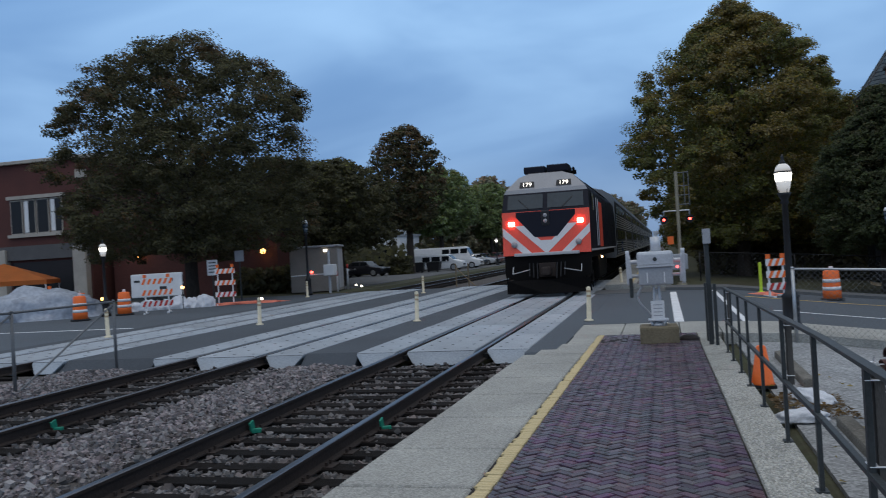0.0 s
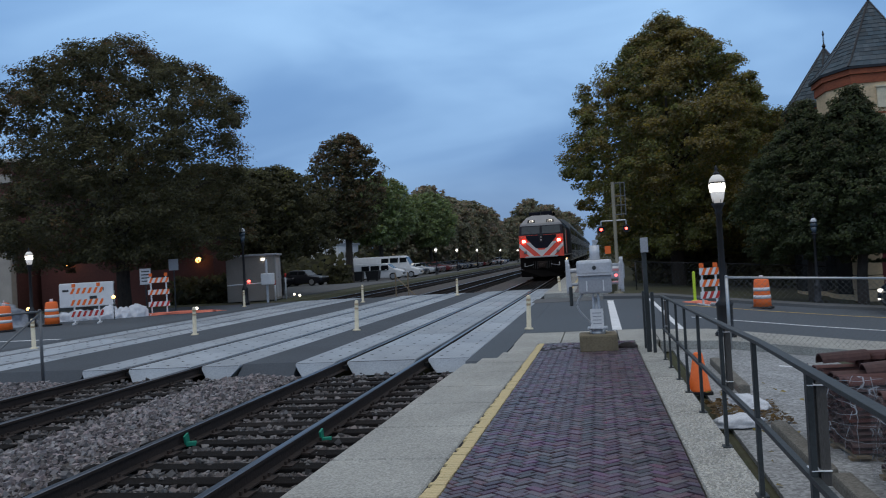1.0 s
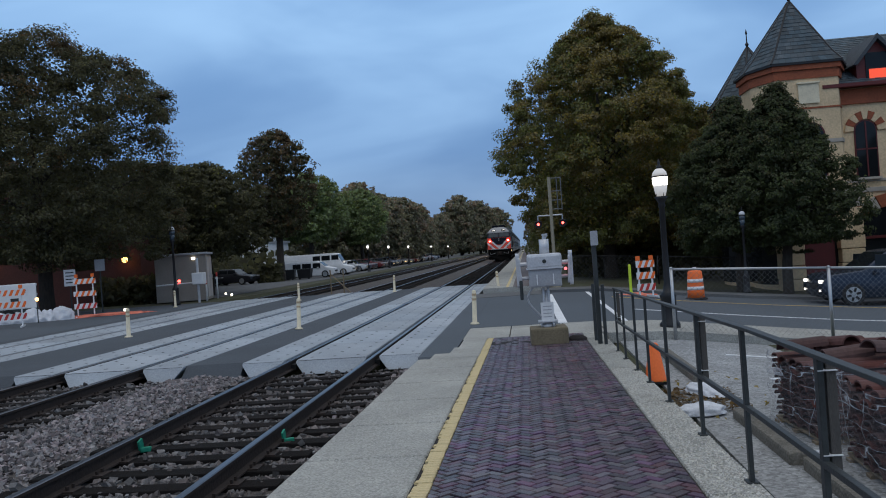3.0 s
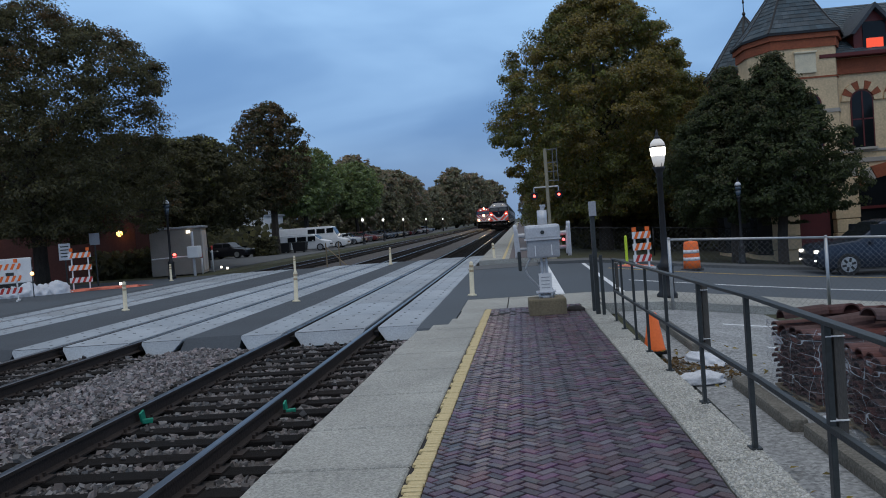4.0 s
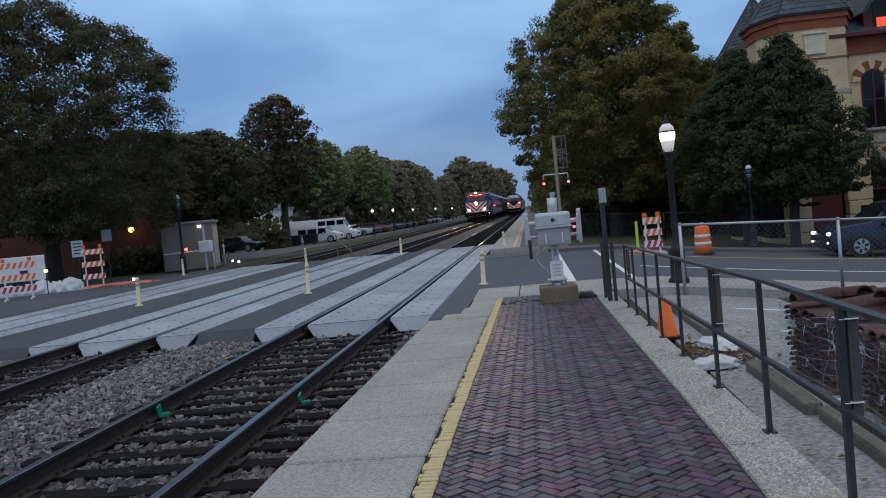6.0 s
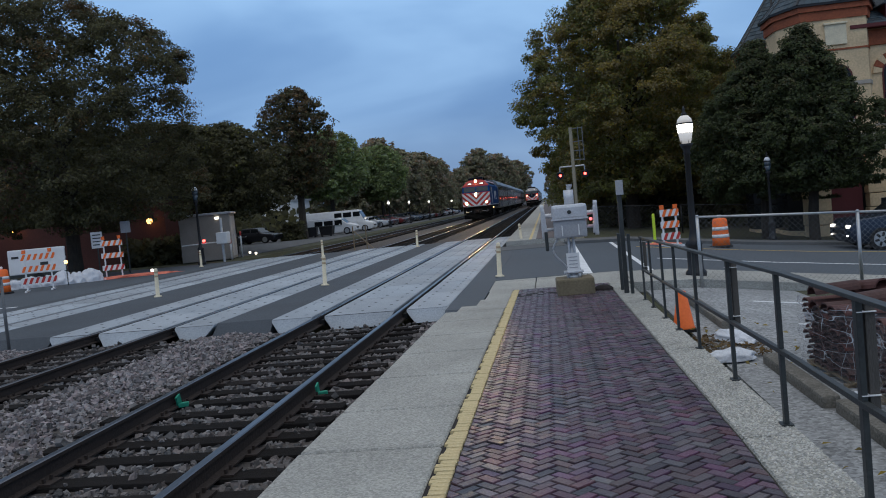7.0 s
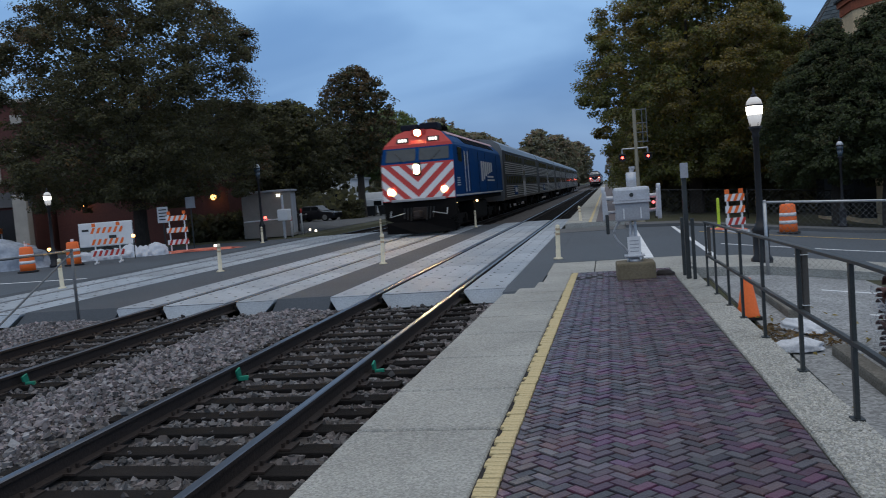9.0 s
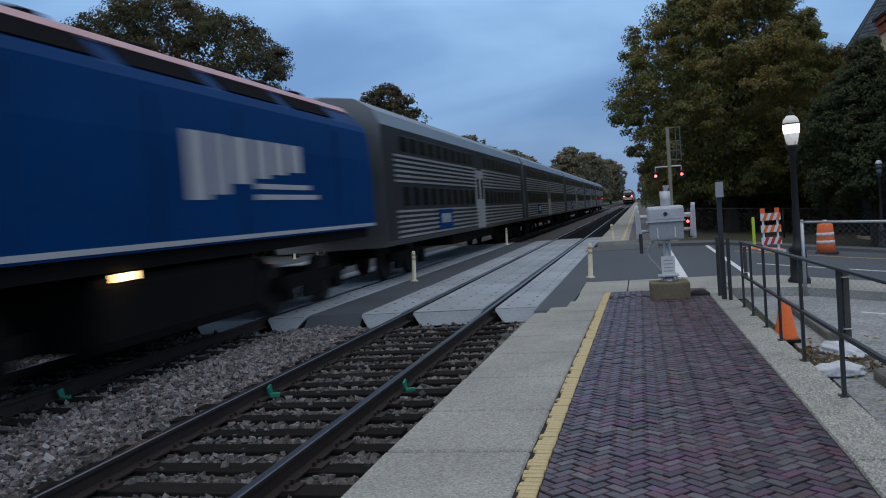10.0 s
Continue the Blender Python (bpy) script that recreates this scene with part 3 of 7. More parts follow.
# ---------- level crossing ----------
def build_crossing():
    Y0, Y1 = 14.15, 40.3
    cr = thing("level_crossing", "road crossing of concrete panels and asphalt over the tracks", "level crossing", kind="structure")
    # asphalt strips between the panels
    spans = [(-15.0, TRACKS[2] - 1.60), (TRACKS[2] + 1.60, TRACKS[1] - 1.60), (TRACKS[1] + 1.60, TRACKS[0] - 1.60)]
    for a, b in spans:
        bm = BM()
        prism(bm, [(Y0 - 0.25, -0.46), (Y0 + 0.15, RAIL - 0.004), (Y1 - 0.2, RAIL - 0.004), (Y1 + 0.2, -0.46)], "x", a + 0.004, b - 0.004)
        part("asphalt_strip", bm, M["asphalt_dark"], cr)
    bm = BM()
    prism(bm, [(13.3, -0.46), (13.6, RAIL - 0.005), (29.1, RAIL - 0.005), (29.3, -0.46)], "x", TRACKS[0] + 1.604, -1.0)
    part("asphalt_strip", bm, M["asphalt"], cr)
    bm = BM()
    prism(bm, [(18.12, -0.46), (18.14, RAIL - 0.006), (29.6, RAIL - 0.006), (29.8, -0.46)], "x", -0.996, 0.798)
    part("asphalt_strip", bm, M["asphalt"], cr)
    bm = BM()
    prism(bm, [(29.3, -0.46), (29.32, RAIL - 0.008), (40.6, RAIL - 0.008), (40.9, -0.46)], "x", TRACKS[0] + 1.604, -1.72)
    part("asphalt_strip", bm, M["asphalt_old"], cr)
    L = (Y1 - Y0) / 11

    def panel_mesh(w, ends):
        bm = BM()
        c = 0.16
        pts = [(-w / 2, 0), (w / 2, 0), (w / 2, L - 0.012), (-w / 2, L - 0.012)]
        if ends == "near":
            prism(bm, [(-w / 2, -0.05), (-w / 2 + c, -0.24), (w / 2 - c, -0.24), (w / 2, -0.05), (w / 2, 0), (-w / 2, 0)], "y", 0, L - 0.012)
            for v in bm.verts:
                if v.co.y < 0.001:
                    v.co.y += 0.75 * v.co.z
        else:
            prism(bm, pts, "z", -0.22, 0.0)
        bmesh.ops.bevel(bm, geom=bm.edges[:], offset=0.012, segments=1, affect="EDGES")
        nx = max(1, round(w / 0.45))
        for i in range(nx):
            for j in range(4):
                x = (i + 0.5) / nx * w - w / 2
                old = set(bm.faces)
                box(bm, (x, (j + 0.5) * L / 4, 0.001), (0.05, 0.05, 0.006))
                for f in bm.faces:
                    if f not in old:
                        f.material_index = 1
        return mesh_of("panel", bm, [M["panel"], M["dark_metal"]])

    sets = {(w, e): panel_mesh(w, e) for w in (1.25, 0.74) for e in ("near", "mid")}
    for cx in TRACKS:
        for dx, w in ((0, 1.21), (-1.225, 0.70), (1.225, 0.70)):
            bm = BM()
            box(bm, (cx + dx, Y0 - 0.004, RAIL - 0.024), (w, 0.014, 0.036))
            part("nosing", bm, M["dark_metal"], cr, "dark steel edge angle")
        for k in range(11):
            for dx, w in ((0, 1.25), (-1.225, 0.74), (1.225, 0.74)):
                ob = new("panel", sets[(w, "near" if k == 0 else "mid")])
                ob.parent = cr
                ob.matrix_basis = pose(cx + dx, Y0 + k * L, RAIL + 0.002 + random.uniform(-0.003, 0.003))
        # rubber flangeway fill beside the rails
        for s in (-0.75, 0.75):
            bm = BM()
            box(bm, (cx + s, (Y0 + Y1) / 2, RAIL - 0.13), (0.2, Y1 - Y0 - 0.1, 0.1))
            part("flangeway", bm, M["rubber"], cr)


build_crossing()


# ---------- trees ----------
def tube(bm, pts, r0, r1, seg=8):
    n = len(pts)
    for k in range(n - 1):
        ra, rb = r0 + (r1 - r0) * k / (n - 1), r0 + (r1 - r0) * (k + 1) / (n - 1)
        rod(bm, pts[k], pts[k + 1], ra, rb, seg)


DOME = ((0, 0.72), (0.15, 0.93), (0.45, 1.0), (0.65, 0.97), (0.8, 0.80), (0.92, 0.50), (1.0, 0.12))
EGG = ((0, 0.50), (0.10, 0.70), (0.28, 0.93), (0.42, 1.0), (0.5, 0.97), (0.72, 0.72), (0.88, 0.42), (1.0, 0.08))
SPADE = ((0, 0.70), (0.18, 1.0), (0.42, 0.92), (0.65, 0.64), (0.85, 0.34), (1.0, 0.06))
OVAL = ((0, 0.45), (0.2, 0.85), (0.45, 1.0), (0.7, 0.88), (0.88, 0.60), (1.0, 0.15))


def make_tree(name, seed, h, r, base, leaves, mats, prof=OVAL, lean=0.0, leaf=0.30, accent=0.72):
    """A tree at the origin: height h, crown radius r, crown from height base upwards."""
    rng = np.random.default_rng(seed)
    rnd = random.Random(seed)
    tree = thing(name, "", "tree")
    bm = BM()
    trunk_top = base + (h - base) * 0.35
    pts = [Vector((0, 0, -0.3))]
    for k in range(1, 5):
        pts.append(Vector((rnd.uniform(-0.12, 0.12) * k * 0.5 + lean * k * 0.1, rnd.uniform(-0.12, 0.12) * k * 0.5, trunk_top * k / 4)))
    tube(bm, pts, 0.028 * h, 0.014 * h)
    limbs = []
    for k in range(9):
        a, z0 = k * 2.4 + rnd.uniform(-0.4, 0.4), rnd.uniform(0.55, 1.0)
        p0 = pts[-1] * z0
        reach, up = r * rnd.uniform(0.45, 0.8), (h - base) * rnd.uniform(0.08, 0.32)
        p1 = p0 + Vector((math.cos(a) * reach * 0.5, math.sin(a) * reach * 0.5, up * 0.6))
        p2 = p0 + Vector((math.cos(a) * reach, math.sin(a) * reach, up))
        tube(bm, [p0, p1, p2], 0.012 * h, 0.004 * h, 6)
    part("trunk", bm, M["bark"], tree)
    # sprays of leaves on an uneven envelope, and leaves within it kept darker as crown shade
    zs, rs = [p[0] for p in prof], [p[1] for p in prof]
    ph = rng.uniform(0, 6.28, 6)

    def envelope(zf, az):
        wob = 0.07 * np.sin(2 * az + ph[0] + 3 * zf) + 0.07 * np.sin(3 * az + ph[1] - 7 * zf) + 0.05 * np.sin(5 * az + ph[2] + 11 * zf)
        return r * np.interp(zf, zs, rs) * (1 + wob)

    nb = 245
    i = np.arange(nb)
    zf = np.clip(0.02 + 0.96 * ((i * 0.7548777) % 1.0) ** 0.92 + rng.normal(0, 0.01, nb), 0.01, 0.985)
    az = i * 2.39996 + rng.normal(0, 0.3, nb)
    br = rng.uniform(0.12, 0.23, nb) * (r * 0.6 + (h - base) * 0.2)
    inset = np.maximum(0.0, envelope(zf, az) - br * rng.uniform(0.55, 1.05, nb))
    inset *= np.where(rng.random(nb) < 0.22, rng.uniform(0.3, 0.8, nb), 1.0)
    bough = np.stack([np.cos(az) * inset, np.sin(az) * inset, base + (h - base) * zf - br * 0.35], -1)
    outward = np.stack([np.cos(az), np.sin(az), 0.35 + 0.9 * (zf - 0.4)], -1)
    # each spray is a few flat layers of leaves, drooping to their tips
    nk = 7
    per = int(leaves * 0.90) // (nb * nk)
    u = rng.normal(size=(nb, nk, 3)) + outward[:, None] * 0.55
    u /= np.linalg.norm(u, axis=2)[..., None]
    cen = bough[:, None] + u * (br[:, None] * rng.uniform(0.35, 0.95, (nb, nk)))[..., None] * np.array((1, 1, 0.8))
    cen = cen.reshape(-1, 3)
    cr = np.repeat(br, nk) * rng.uniform(0.30, 0.60, nb * nk)
    d = rng.normal(size=(nb * nk, per, 3))
    d /= np.linalg.norm(d, axis=2)[..., None] + 1e-6
    d *= (rng.random((nb * nk, per)) ** 0.45)[..., None] * cr[:, None, None]
    d[..., 2] = d[..., 2] * 0.55 - 0.12 * np.hypot(d[..., 0], d[..., 1])
    p = (cen[:, None] + d).reshape(-1, 3)
    up = d.reshape(-1, 3) / (np.repeat(cr, per)[:, None] + 1e-6)
    nrm = 0.5 * up + 0.45 * np.repeat(u.reshape(-1, 3), per, 0) + np.array((0, 0, 0.45)) + 0.34 * rng.normal(size=p.shape)
    size = rng.uniform(0.6, 1.25, len(p)) * leaf
    # higher leaves take the accent tone more often
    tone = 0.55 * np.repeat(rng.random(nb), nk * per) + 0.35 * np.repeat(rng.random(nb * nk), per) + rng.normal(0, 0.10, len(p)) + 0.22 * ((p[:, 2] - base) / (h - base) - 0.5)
    # leaves within
    ni = leaves - len(p)
    zi, ai = rng.random(ni) ** 1.5 * 0.8, rng.uniform(0, 6.28, ni)
    ri = envelope(zi, ai) * 0.72 * np.sqrt(rng.random(ni))
    q = np.stack([np.cos(ai) * ri, np.sin(ai) * ri, base + (h - base) * zi], -1)
    p = np.concatenate([p, q])
    nrm = np.concatenate([nrm, rng.normal(size=(ni, 3))])
    size = np.concatenate([size, rng.uniform(1.0, 2.0, ni) * leaf])
    # inner tones stay low: shade within the crown put into leaf colour
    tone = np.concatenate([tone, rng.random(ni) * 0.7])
    p[:, 2] = np.maximum(p[:, 2], base * 0.8)
    n = len(p)
    nrm /= np.linalg.norm(nrm, axis=1)[:, None] + 1e-6
    a = np.cross(nrm, rng.normal(size=(n, 3)))
    a /= np.linalg.norm(a, axis=1)[:, None] + 1e-6
    b = np.cross(nrm, a)
    s = size[:, None]
    c = nrm * s * 0.15
    v = np.stack([p - a * s * 0.5, p + b * s * 0.34 + c, p + a * s * 0.5, p - b * s * 0.34 + c], 1).reshape(-1, 3)
    me = np_mesh("crown", v, np.arange(4 * n).reshape(n, 4), mats)
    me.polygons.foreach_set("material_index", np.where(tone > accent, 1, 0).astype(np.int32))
    ob = new("crown", me)
    ob.parent = tree
    return tree


def place(tree, label, spots, group):
    """Set a tree at the first spot and copies at the rest: (x, y, scale, turn)."""
    for k, (x, y, s, turn) in enumerate(spots):
        z = road_z(x) - 0.05 if x > 1 else -0.24
        m = pose(x, y, z, 0, 0, turn) @ Matrix.Diagonal((s, s, s, 1))
        if k == 0:
            tree.matrix_basis = m
            ob = tree
        else:
            ob = copy_thing(tree, pose(x, y, z, 0, 0, turn))
            ob.scale = (s, s, s)
        tagged(ob, label, "tree", group)


def build_trees():
    t = make_tree("tree", 3, 14.0, 6.45, 2.7, 150000, [M["leaf_d"], M["leaf_r"]], prof=DOME, leaf=0.14, accent=0.70)
    place(t, "large dark green tree turning rust beside the construction site", [(-22.6, 37.5, 0.98, 20)], "street trees")
    t = make_tree("tree", 11, 14.6, 5.75, 1.9, 210000, [M["leaf_g"], M["leaf_y"]], prof=EGG, leaf=0.145, accent=0.45)
    place(t, "tall green linden with yellowing leaves beside the platform", [(4.95, 46.5, 1.0, 0), (9.2, 54, 0.86, 130)], "lindens by the platform")
    t = make_tree("tree", 13, 14.6, 5.75, 1.9, 22000, [M["leaf_g"], M["leaf_y"]], prof=EGG, leaf=0.42, accent=0.46)
    place(t, "green and yellow linden further along the platform", [(6.6, 66, 0.95, 250), (6.6, 84, 0.9, 40), (6.7, 104, 0.9, 190), (6.4, 126, 0.85, 300), (6.8, 152, 0.9, 80), (7, 185, 0.9, 10), (7, 225, 0.9, 100), (14, 60, 0.8, 77), (20, 70, 0.9, 177)], "lindens by the platform")
    t = make_tree("tree", 21, 14.2, 3.65, 4.4, 22000, [M["leaf_d"], M["leaf_r"]], prof=OVAL, leaf=0.26, accent=0.52)
    place(t, "slender tree with rust-brown autumn leaves by the parking strip", [(-22.7, 76, 1.02, 0)], "parking strip trees")
    t = make_tree("tree", 31, 8.8, 4.0, 2.7, 34000, [M["leaf_d"], M["leaf_g"]], prof=DOME, leaf=0.22, accent=0.85)
    place(t, "bushy dark green tree behind the signal cabinet", [(-26, 54.5, 1.08, 0), (-19.6, 50.5, 0.95, 120), (-31, 54.5, 1.05, 200), (-27, 62, 1.15, 300)], "trees behind the cabinet")
    t = make_tree("tree", 41, 12.0, 4.6, 4.0, 17000, [M["leaf_far"], M["leaf_g"]], prof=OVAL, leaf=0.34)
    spots = [(-27.5, 106, 1.12, 0), (-24, 122, 1.0, 90)]
    place(t, "light green tree along the parking strip", spots, "parking strip trees")
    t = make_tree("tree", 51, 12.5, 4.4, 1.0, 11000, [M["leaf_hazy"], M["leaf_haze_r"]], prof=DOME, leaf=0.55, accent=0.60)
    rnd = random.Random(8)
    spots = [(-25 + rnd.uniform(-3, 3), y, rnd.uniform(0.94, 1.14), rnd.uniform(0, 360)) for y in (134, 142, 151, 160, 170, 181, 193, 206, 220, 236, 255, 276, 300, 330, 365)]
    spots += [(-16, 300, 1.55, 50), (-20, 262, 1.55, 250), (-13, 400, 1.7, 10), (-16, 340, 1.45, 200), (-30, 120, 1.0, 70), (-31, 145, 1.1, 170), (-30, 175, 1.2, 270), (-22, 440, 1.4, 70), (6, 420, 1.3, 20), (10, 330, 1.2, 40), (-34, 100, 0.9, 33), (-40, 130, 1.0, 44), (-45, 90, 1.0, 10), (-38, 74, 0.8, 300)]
    place(t, "distant tree in haze-paled green and rust along the railway", spots, "far trees by the railway")
    t = make_tree("tree", 61, 8.2, 2.9, 2.0, 70000, [M["leaf_cool"], M["leaf_d"]], prof=SPADE, leaf=0.125)
    place(t, "small dark green street tree before the old brick building", [(10.35, 33.2, 1.0, 0), (17.6, 33.0, 0.85, 150), (9.1, 35.2, 0.98, 70)], "street trees by the building")
    # low shrubs under the lindens and by the far wall
    rng = np.random.default_rng(9)
    for name, label, x0, x1, y0, y1, hh, n in (("hedge", "dark unlit shrubs below the lindens", 2.8, 15, 48, 53, 4.2, 16000), ("hedge", "dark shrubs by the signal cabinet", -24, -19.5, 44, 50, 1.6, 4000), ("hedge", "small dark shrub at the foot of the slender tree", -24.4, -22.4, 74, 75.5, 1.7, 1500), ("hedge", "dark far undergrowth along the railway", -40, -28, 60, 300, 3.2, 14000), ("hedge", "dark far undergrowth beside the platform", 4, 12, 70, 330, 3.5, 9000)):
        p = np.stack([rng.uniform(x0, x1, n), rng.uniform(y0, y1, n), (road_z((x0 + x1) / 2) - 0.1) + hh * rng.random(n) ** 1.3], -1)
        a = rng.normal(size=(n, 3))
        a /= np.linalg.norm(a, axis=1)[:, None]
        b = np.cross(a, rng.normal(size=(n, 3)))
        b /= np.linalg.norm(b, axis=1)[:, None]
        s = rng.uniform(0.25, 0.6, n)[:, None] * (1.0 if y1 - y0 < 20 else 2.2)
        v = np.stack([p - a * s * 0.5, p + b * s * 0.36, p + a * s * 0.5, p - b * s * 0.36], 1).reshape(-1, 3)
        ob = new(name, np_mesh(name, v, np.arange(4 * n).reshape(n, 4), M["leaf_d"]))
        tagged(ob, label, "hedge", kind="stuff")


build_trees()


# ---------- trains ----------
ROWS = [(1.5, 1.55), (3.05, 1.55), (3.72, 1.50), (3.86, 1.43), (4.32, 0.98), (4.45, 0.60)]


def front_y(z):
    return float(np.interp(z, [0, 1.5, 3.05, 3.72, 3.86, 4.45], [0.0, 0.0, 0.16, 0.50, 0.53, 0.95]))


def on_front(bm, poly, off=0.014, thick=0.03):
    a = [bm.verts.new((x, front_y(z) - off, z)) for x, z in poly]
    b = [bm.verts.new((x, front_y(z) - off + thick, z)) for x, z in poly]
    n = len(poly)
    bm.faces.new(a)
    bm.faces.new(b[::-1])
    for k in range(n):
        bm.faces.new((a[k], b[k], b[(k + 1) % n], a[(k + 1) % n]))
    bmesh.ops.recalc_face_normals(bm, faces=bm.faces[:])
    return bm


def text_part(name, word, size, m, material, parent):
    cu = bpy.data.curves.new(name, "FONT")
    cu.body, cu.size, cu.extrude, cu.align_x, cu.align_y = word, size, 0.004, "CENTER", "CENTER"
    tmp = new(name, cu)
    me = bpy.data.meshes.new_from_object(tmp.evaluated_get(bpy.context.evaluated_depsgraph_get()))
    bpy.data.objects.remove(tmp)
    me.materials.append(material)
    ob = new(name, me)
    ob.parent = parent
    ob.matrix_basis = m
    return ob


def truck(parent, y, wheels=2, z=0.0):
    bm = BM()
    for sx in (-1.08, 1.08):
        box(bm, (sx, y, 0.62), (0.16, 3.3, 0.26), bev=0.04)
        box(bm, (sx, y, 0.40), (0.14, 1.1, 0.3), bev=0.04)
        for k in (-1.25, 1.25):
            box(bm, (sx * 1.05, y + k, 0.5), (0.2, 0.42, 0.42), bev=0.06)
    box(bm, (0, y, 0.7), (2.2, 0.5, 0.3))
    t = part("truck", bm, M["under"], parent, "grimy cast steel truck")
    for k in (-1.25, 1.25):
        for sx in (-0.75, 0.75):
            bm = BM()
            rod(bm, (sx - 0.065, y + k, 0.5), (sx + 0.065, y + k, 0.5), 0.5, seg=24)
            rod(bm, (sx * 0.9 - 0.02, y + k, 0.5), (sx * 0.9 + 0.02, y + k, 0.5), 0.53, seg=24)
            part("wheel", bm, M["rail_side"], t)
    return t


def beam_lamp(name, parent, x, y, z, r, bowl, label):
    """A sealed-beam lamp that faces -y: glowing bowl, black barrel, bright core."""
    hole, deep, seg = 0.016, 0.10, 16
    bm = BM()
    ang = [2 * math.pi * k / seg for k in range(seg)]
    outer, inner, back = ([bm.verts.new((x + q * math.cos(a), yy, z + q * math.sin(a))) for a in ang] for q, yy in ((r, y), (hole, y), (r, y + deep)))
    for k in range(seg):
        j = (k + 1) % seg
        bm.faces.new((outer[k], outer[j], inner[j], inner[k]))
        bm.faces.new((outer[j], outer[k], back[k], back[j])).material_index = 1
    ob = part(name, bm, [bowl, M["black"]], parent, label)
    bm = BM()
    a, b = ([bm.verts.new((x + hole * math.cos(t), yy, z + hole * math.sin(t))) for t in ang] for yy in (y, y + deep))
    for k in range(seg):
        j = (k + 1) % seg
        bm.faces.new((a[k], a[j], b[j], b[k]))
    bm.faces.new(b)
    part("barrel", bm, M["grille"], ob)
    bm = BM()
    bm.faces.new([bm.verts.new((x + 0.014 * math.cos(t), y + deep - 0.004, z + 0.014 * math.sin(t))) for t in ang])
    part("core", bm, M["head"], ob, "bright lamp core")
    return ob


def locomotive(style):
    a = style == "blue"
    lo = thing("locomotive", "blue diesel locomotive with red and white chevrons on its nose" if a else "dark diesel locomotive with vermilion nose and white chevrons", "locomotive")
    END = 15.9
    # body shell: 0 nose, 1 sides, 2 roof band, 3 window band
    bm = BM()
    f = {}
    for s in (-1, 1):
        f[s] = [(bm.verts.new((s * w, front_y(z), z)), bm.verts.new((s * w, END, z))) for z, w in ROWS]
    for i in range(len(ROWS) - 1):
        fr = bm.faces.new((f[-1][i][0], f[1][i][0], f[1][i + 1][0], f[-1][i + 1][0]))
        fr.material_index = (0, 3, 2, 2, 2)[i]
        bm.faces.new((f[1][i][1], f[-1][i][1], f[-1][i + 1][1], f[1][i + 1][1])).material_index = 1
        for s in (-1, 1):
            q = (f[s][i][0], f[s][i][1], f[s][i + 1][1], f[s][i + 1][0])
            bm.faces.new(q).material_index = (1, 1, 1, 1, 5 if a else 1)[i]
    bm.faces.new((f[-1][-1][0], f[1][-1][0], f[1][-1][1], f[-1][-1][1])).material_index = 4
    bm.faces.new((f[-1][0][0], f[-1][0][1], f[1][0][1], f[1][0][0])).material_index = 4
    bmesh.ops.recalc_face_normals(bm, faces=bm.faces[:])
    mats = [M["loco_red"], M["blue"], M["loco_red"], M["blue"], M["under"], M["loco_white"]] if a else [M["loco_orange"], M["navy"], M["loco_grey"], M["navy"], M["under"]]
    body = part("body", bm, mats, lo)
    # nose stripes
    stripes = [(-0.55 + 0.62 * k, 0.31) for k in range(6)] if a else [(1.52, 0.30), (0.78, 0.30)]
    sl = 0.93
    ztop = 2.98 if a else 2.55
    for c, hgt in stripes:
        for s in (-1, 1):
            poly = clip_poly([(0, c), (s * 2.0, c + 2.0 * sl), (s * 2.0, c + hgt + 2.0 * sl), (0, c + hgt)], -1.54, 1.54, 1.53, ztop)
            if len(poly) > 2:
                part("chevron", on_front(BM(), poly), M["loco_bright"], lo, "white nose stripe")
    if not a:
        part("nose_panel", on_front(BM(), [(-0.40, 2.12), (0.40, 2.12), (1.05, 2.86), (1.05, 3.03), (-1.05, 3.03), (-1.05, 2.86)], 0.018), M["navy"], lo, "dark blue nose panel")
        part("emblem", on_front(BM(), [(-0.2, 2.0), (0.0, 1.80), (0.2, 2.0)], 0.02), M["loco_bright"], lo)
    # windscreen
    for s in (-1, 1):
        poly = [(s * 0.08, 3.14), (s * 1.36, 3.14), (s * 1.34, 3.66), (s * 0.08, 3.66)]
        part("windscreen", on_front(BM(), poly, 0.02, 0.05), M["cab_glass"], lo, "tinted windscreen pane")
        bm = BM()
        on_front(bm, [(s * 0.55, 3.12), (s * 0.58, 3.12), (s * 0.98, 3.5), (s * 0.95, 3.5)], 0.04, 0.015)
        part("wiper", bm, M["black"], lo)
        # number boards
        zb, xb = 4.03, 0.66
        bm = on_front(BM(), [(s * xb - 0.27, zb - 0.10), (s * xb + 0.27, zb - 0.10), (s * xb + 0.25, zb + 0.11), (s * xb - 0.25, zb + 0.11)], 0.03, 0.06)
        nb = part("number_board", bm, M["black"], lo, "black number board with glowing digits")
        ang = math.atan2(0.42, 0.59)
        m = Matrix.Translation((s * xb, front_y(zb) - 0.045, zb)) @ Euler((math.pi / 2 - ang * 0.95, 0, 0)).to_matrix().to_4x4()
        if a:
            for k in range(3):
                bm = BM()
                box(bm, (k * 0.13 - 0.13, 0, 0.002), (0.085, 0.15, 0.01))
                ob = part("digit", bm, M["number"], nb)
                ob.matrix_basis = m
        else:
            text_part("digits", "179", 0.24, m, M["number"], nb)
        # side window, door, handrails of the cab
        bm = BM()
        box(bm, (s * 1.545, 1.75, 3.32), (0.03, 0.95, 0.62), bev=0.01)
        part("cab_window", bm, M["dark_glass"], lo, "dark sliding cab window")
        bm = BM()
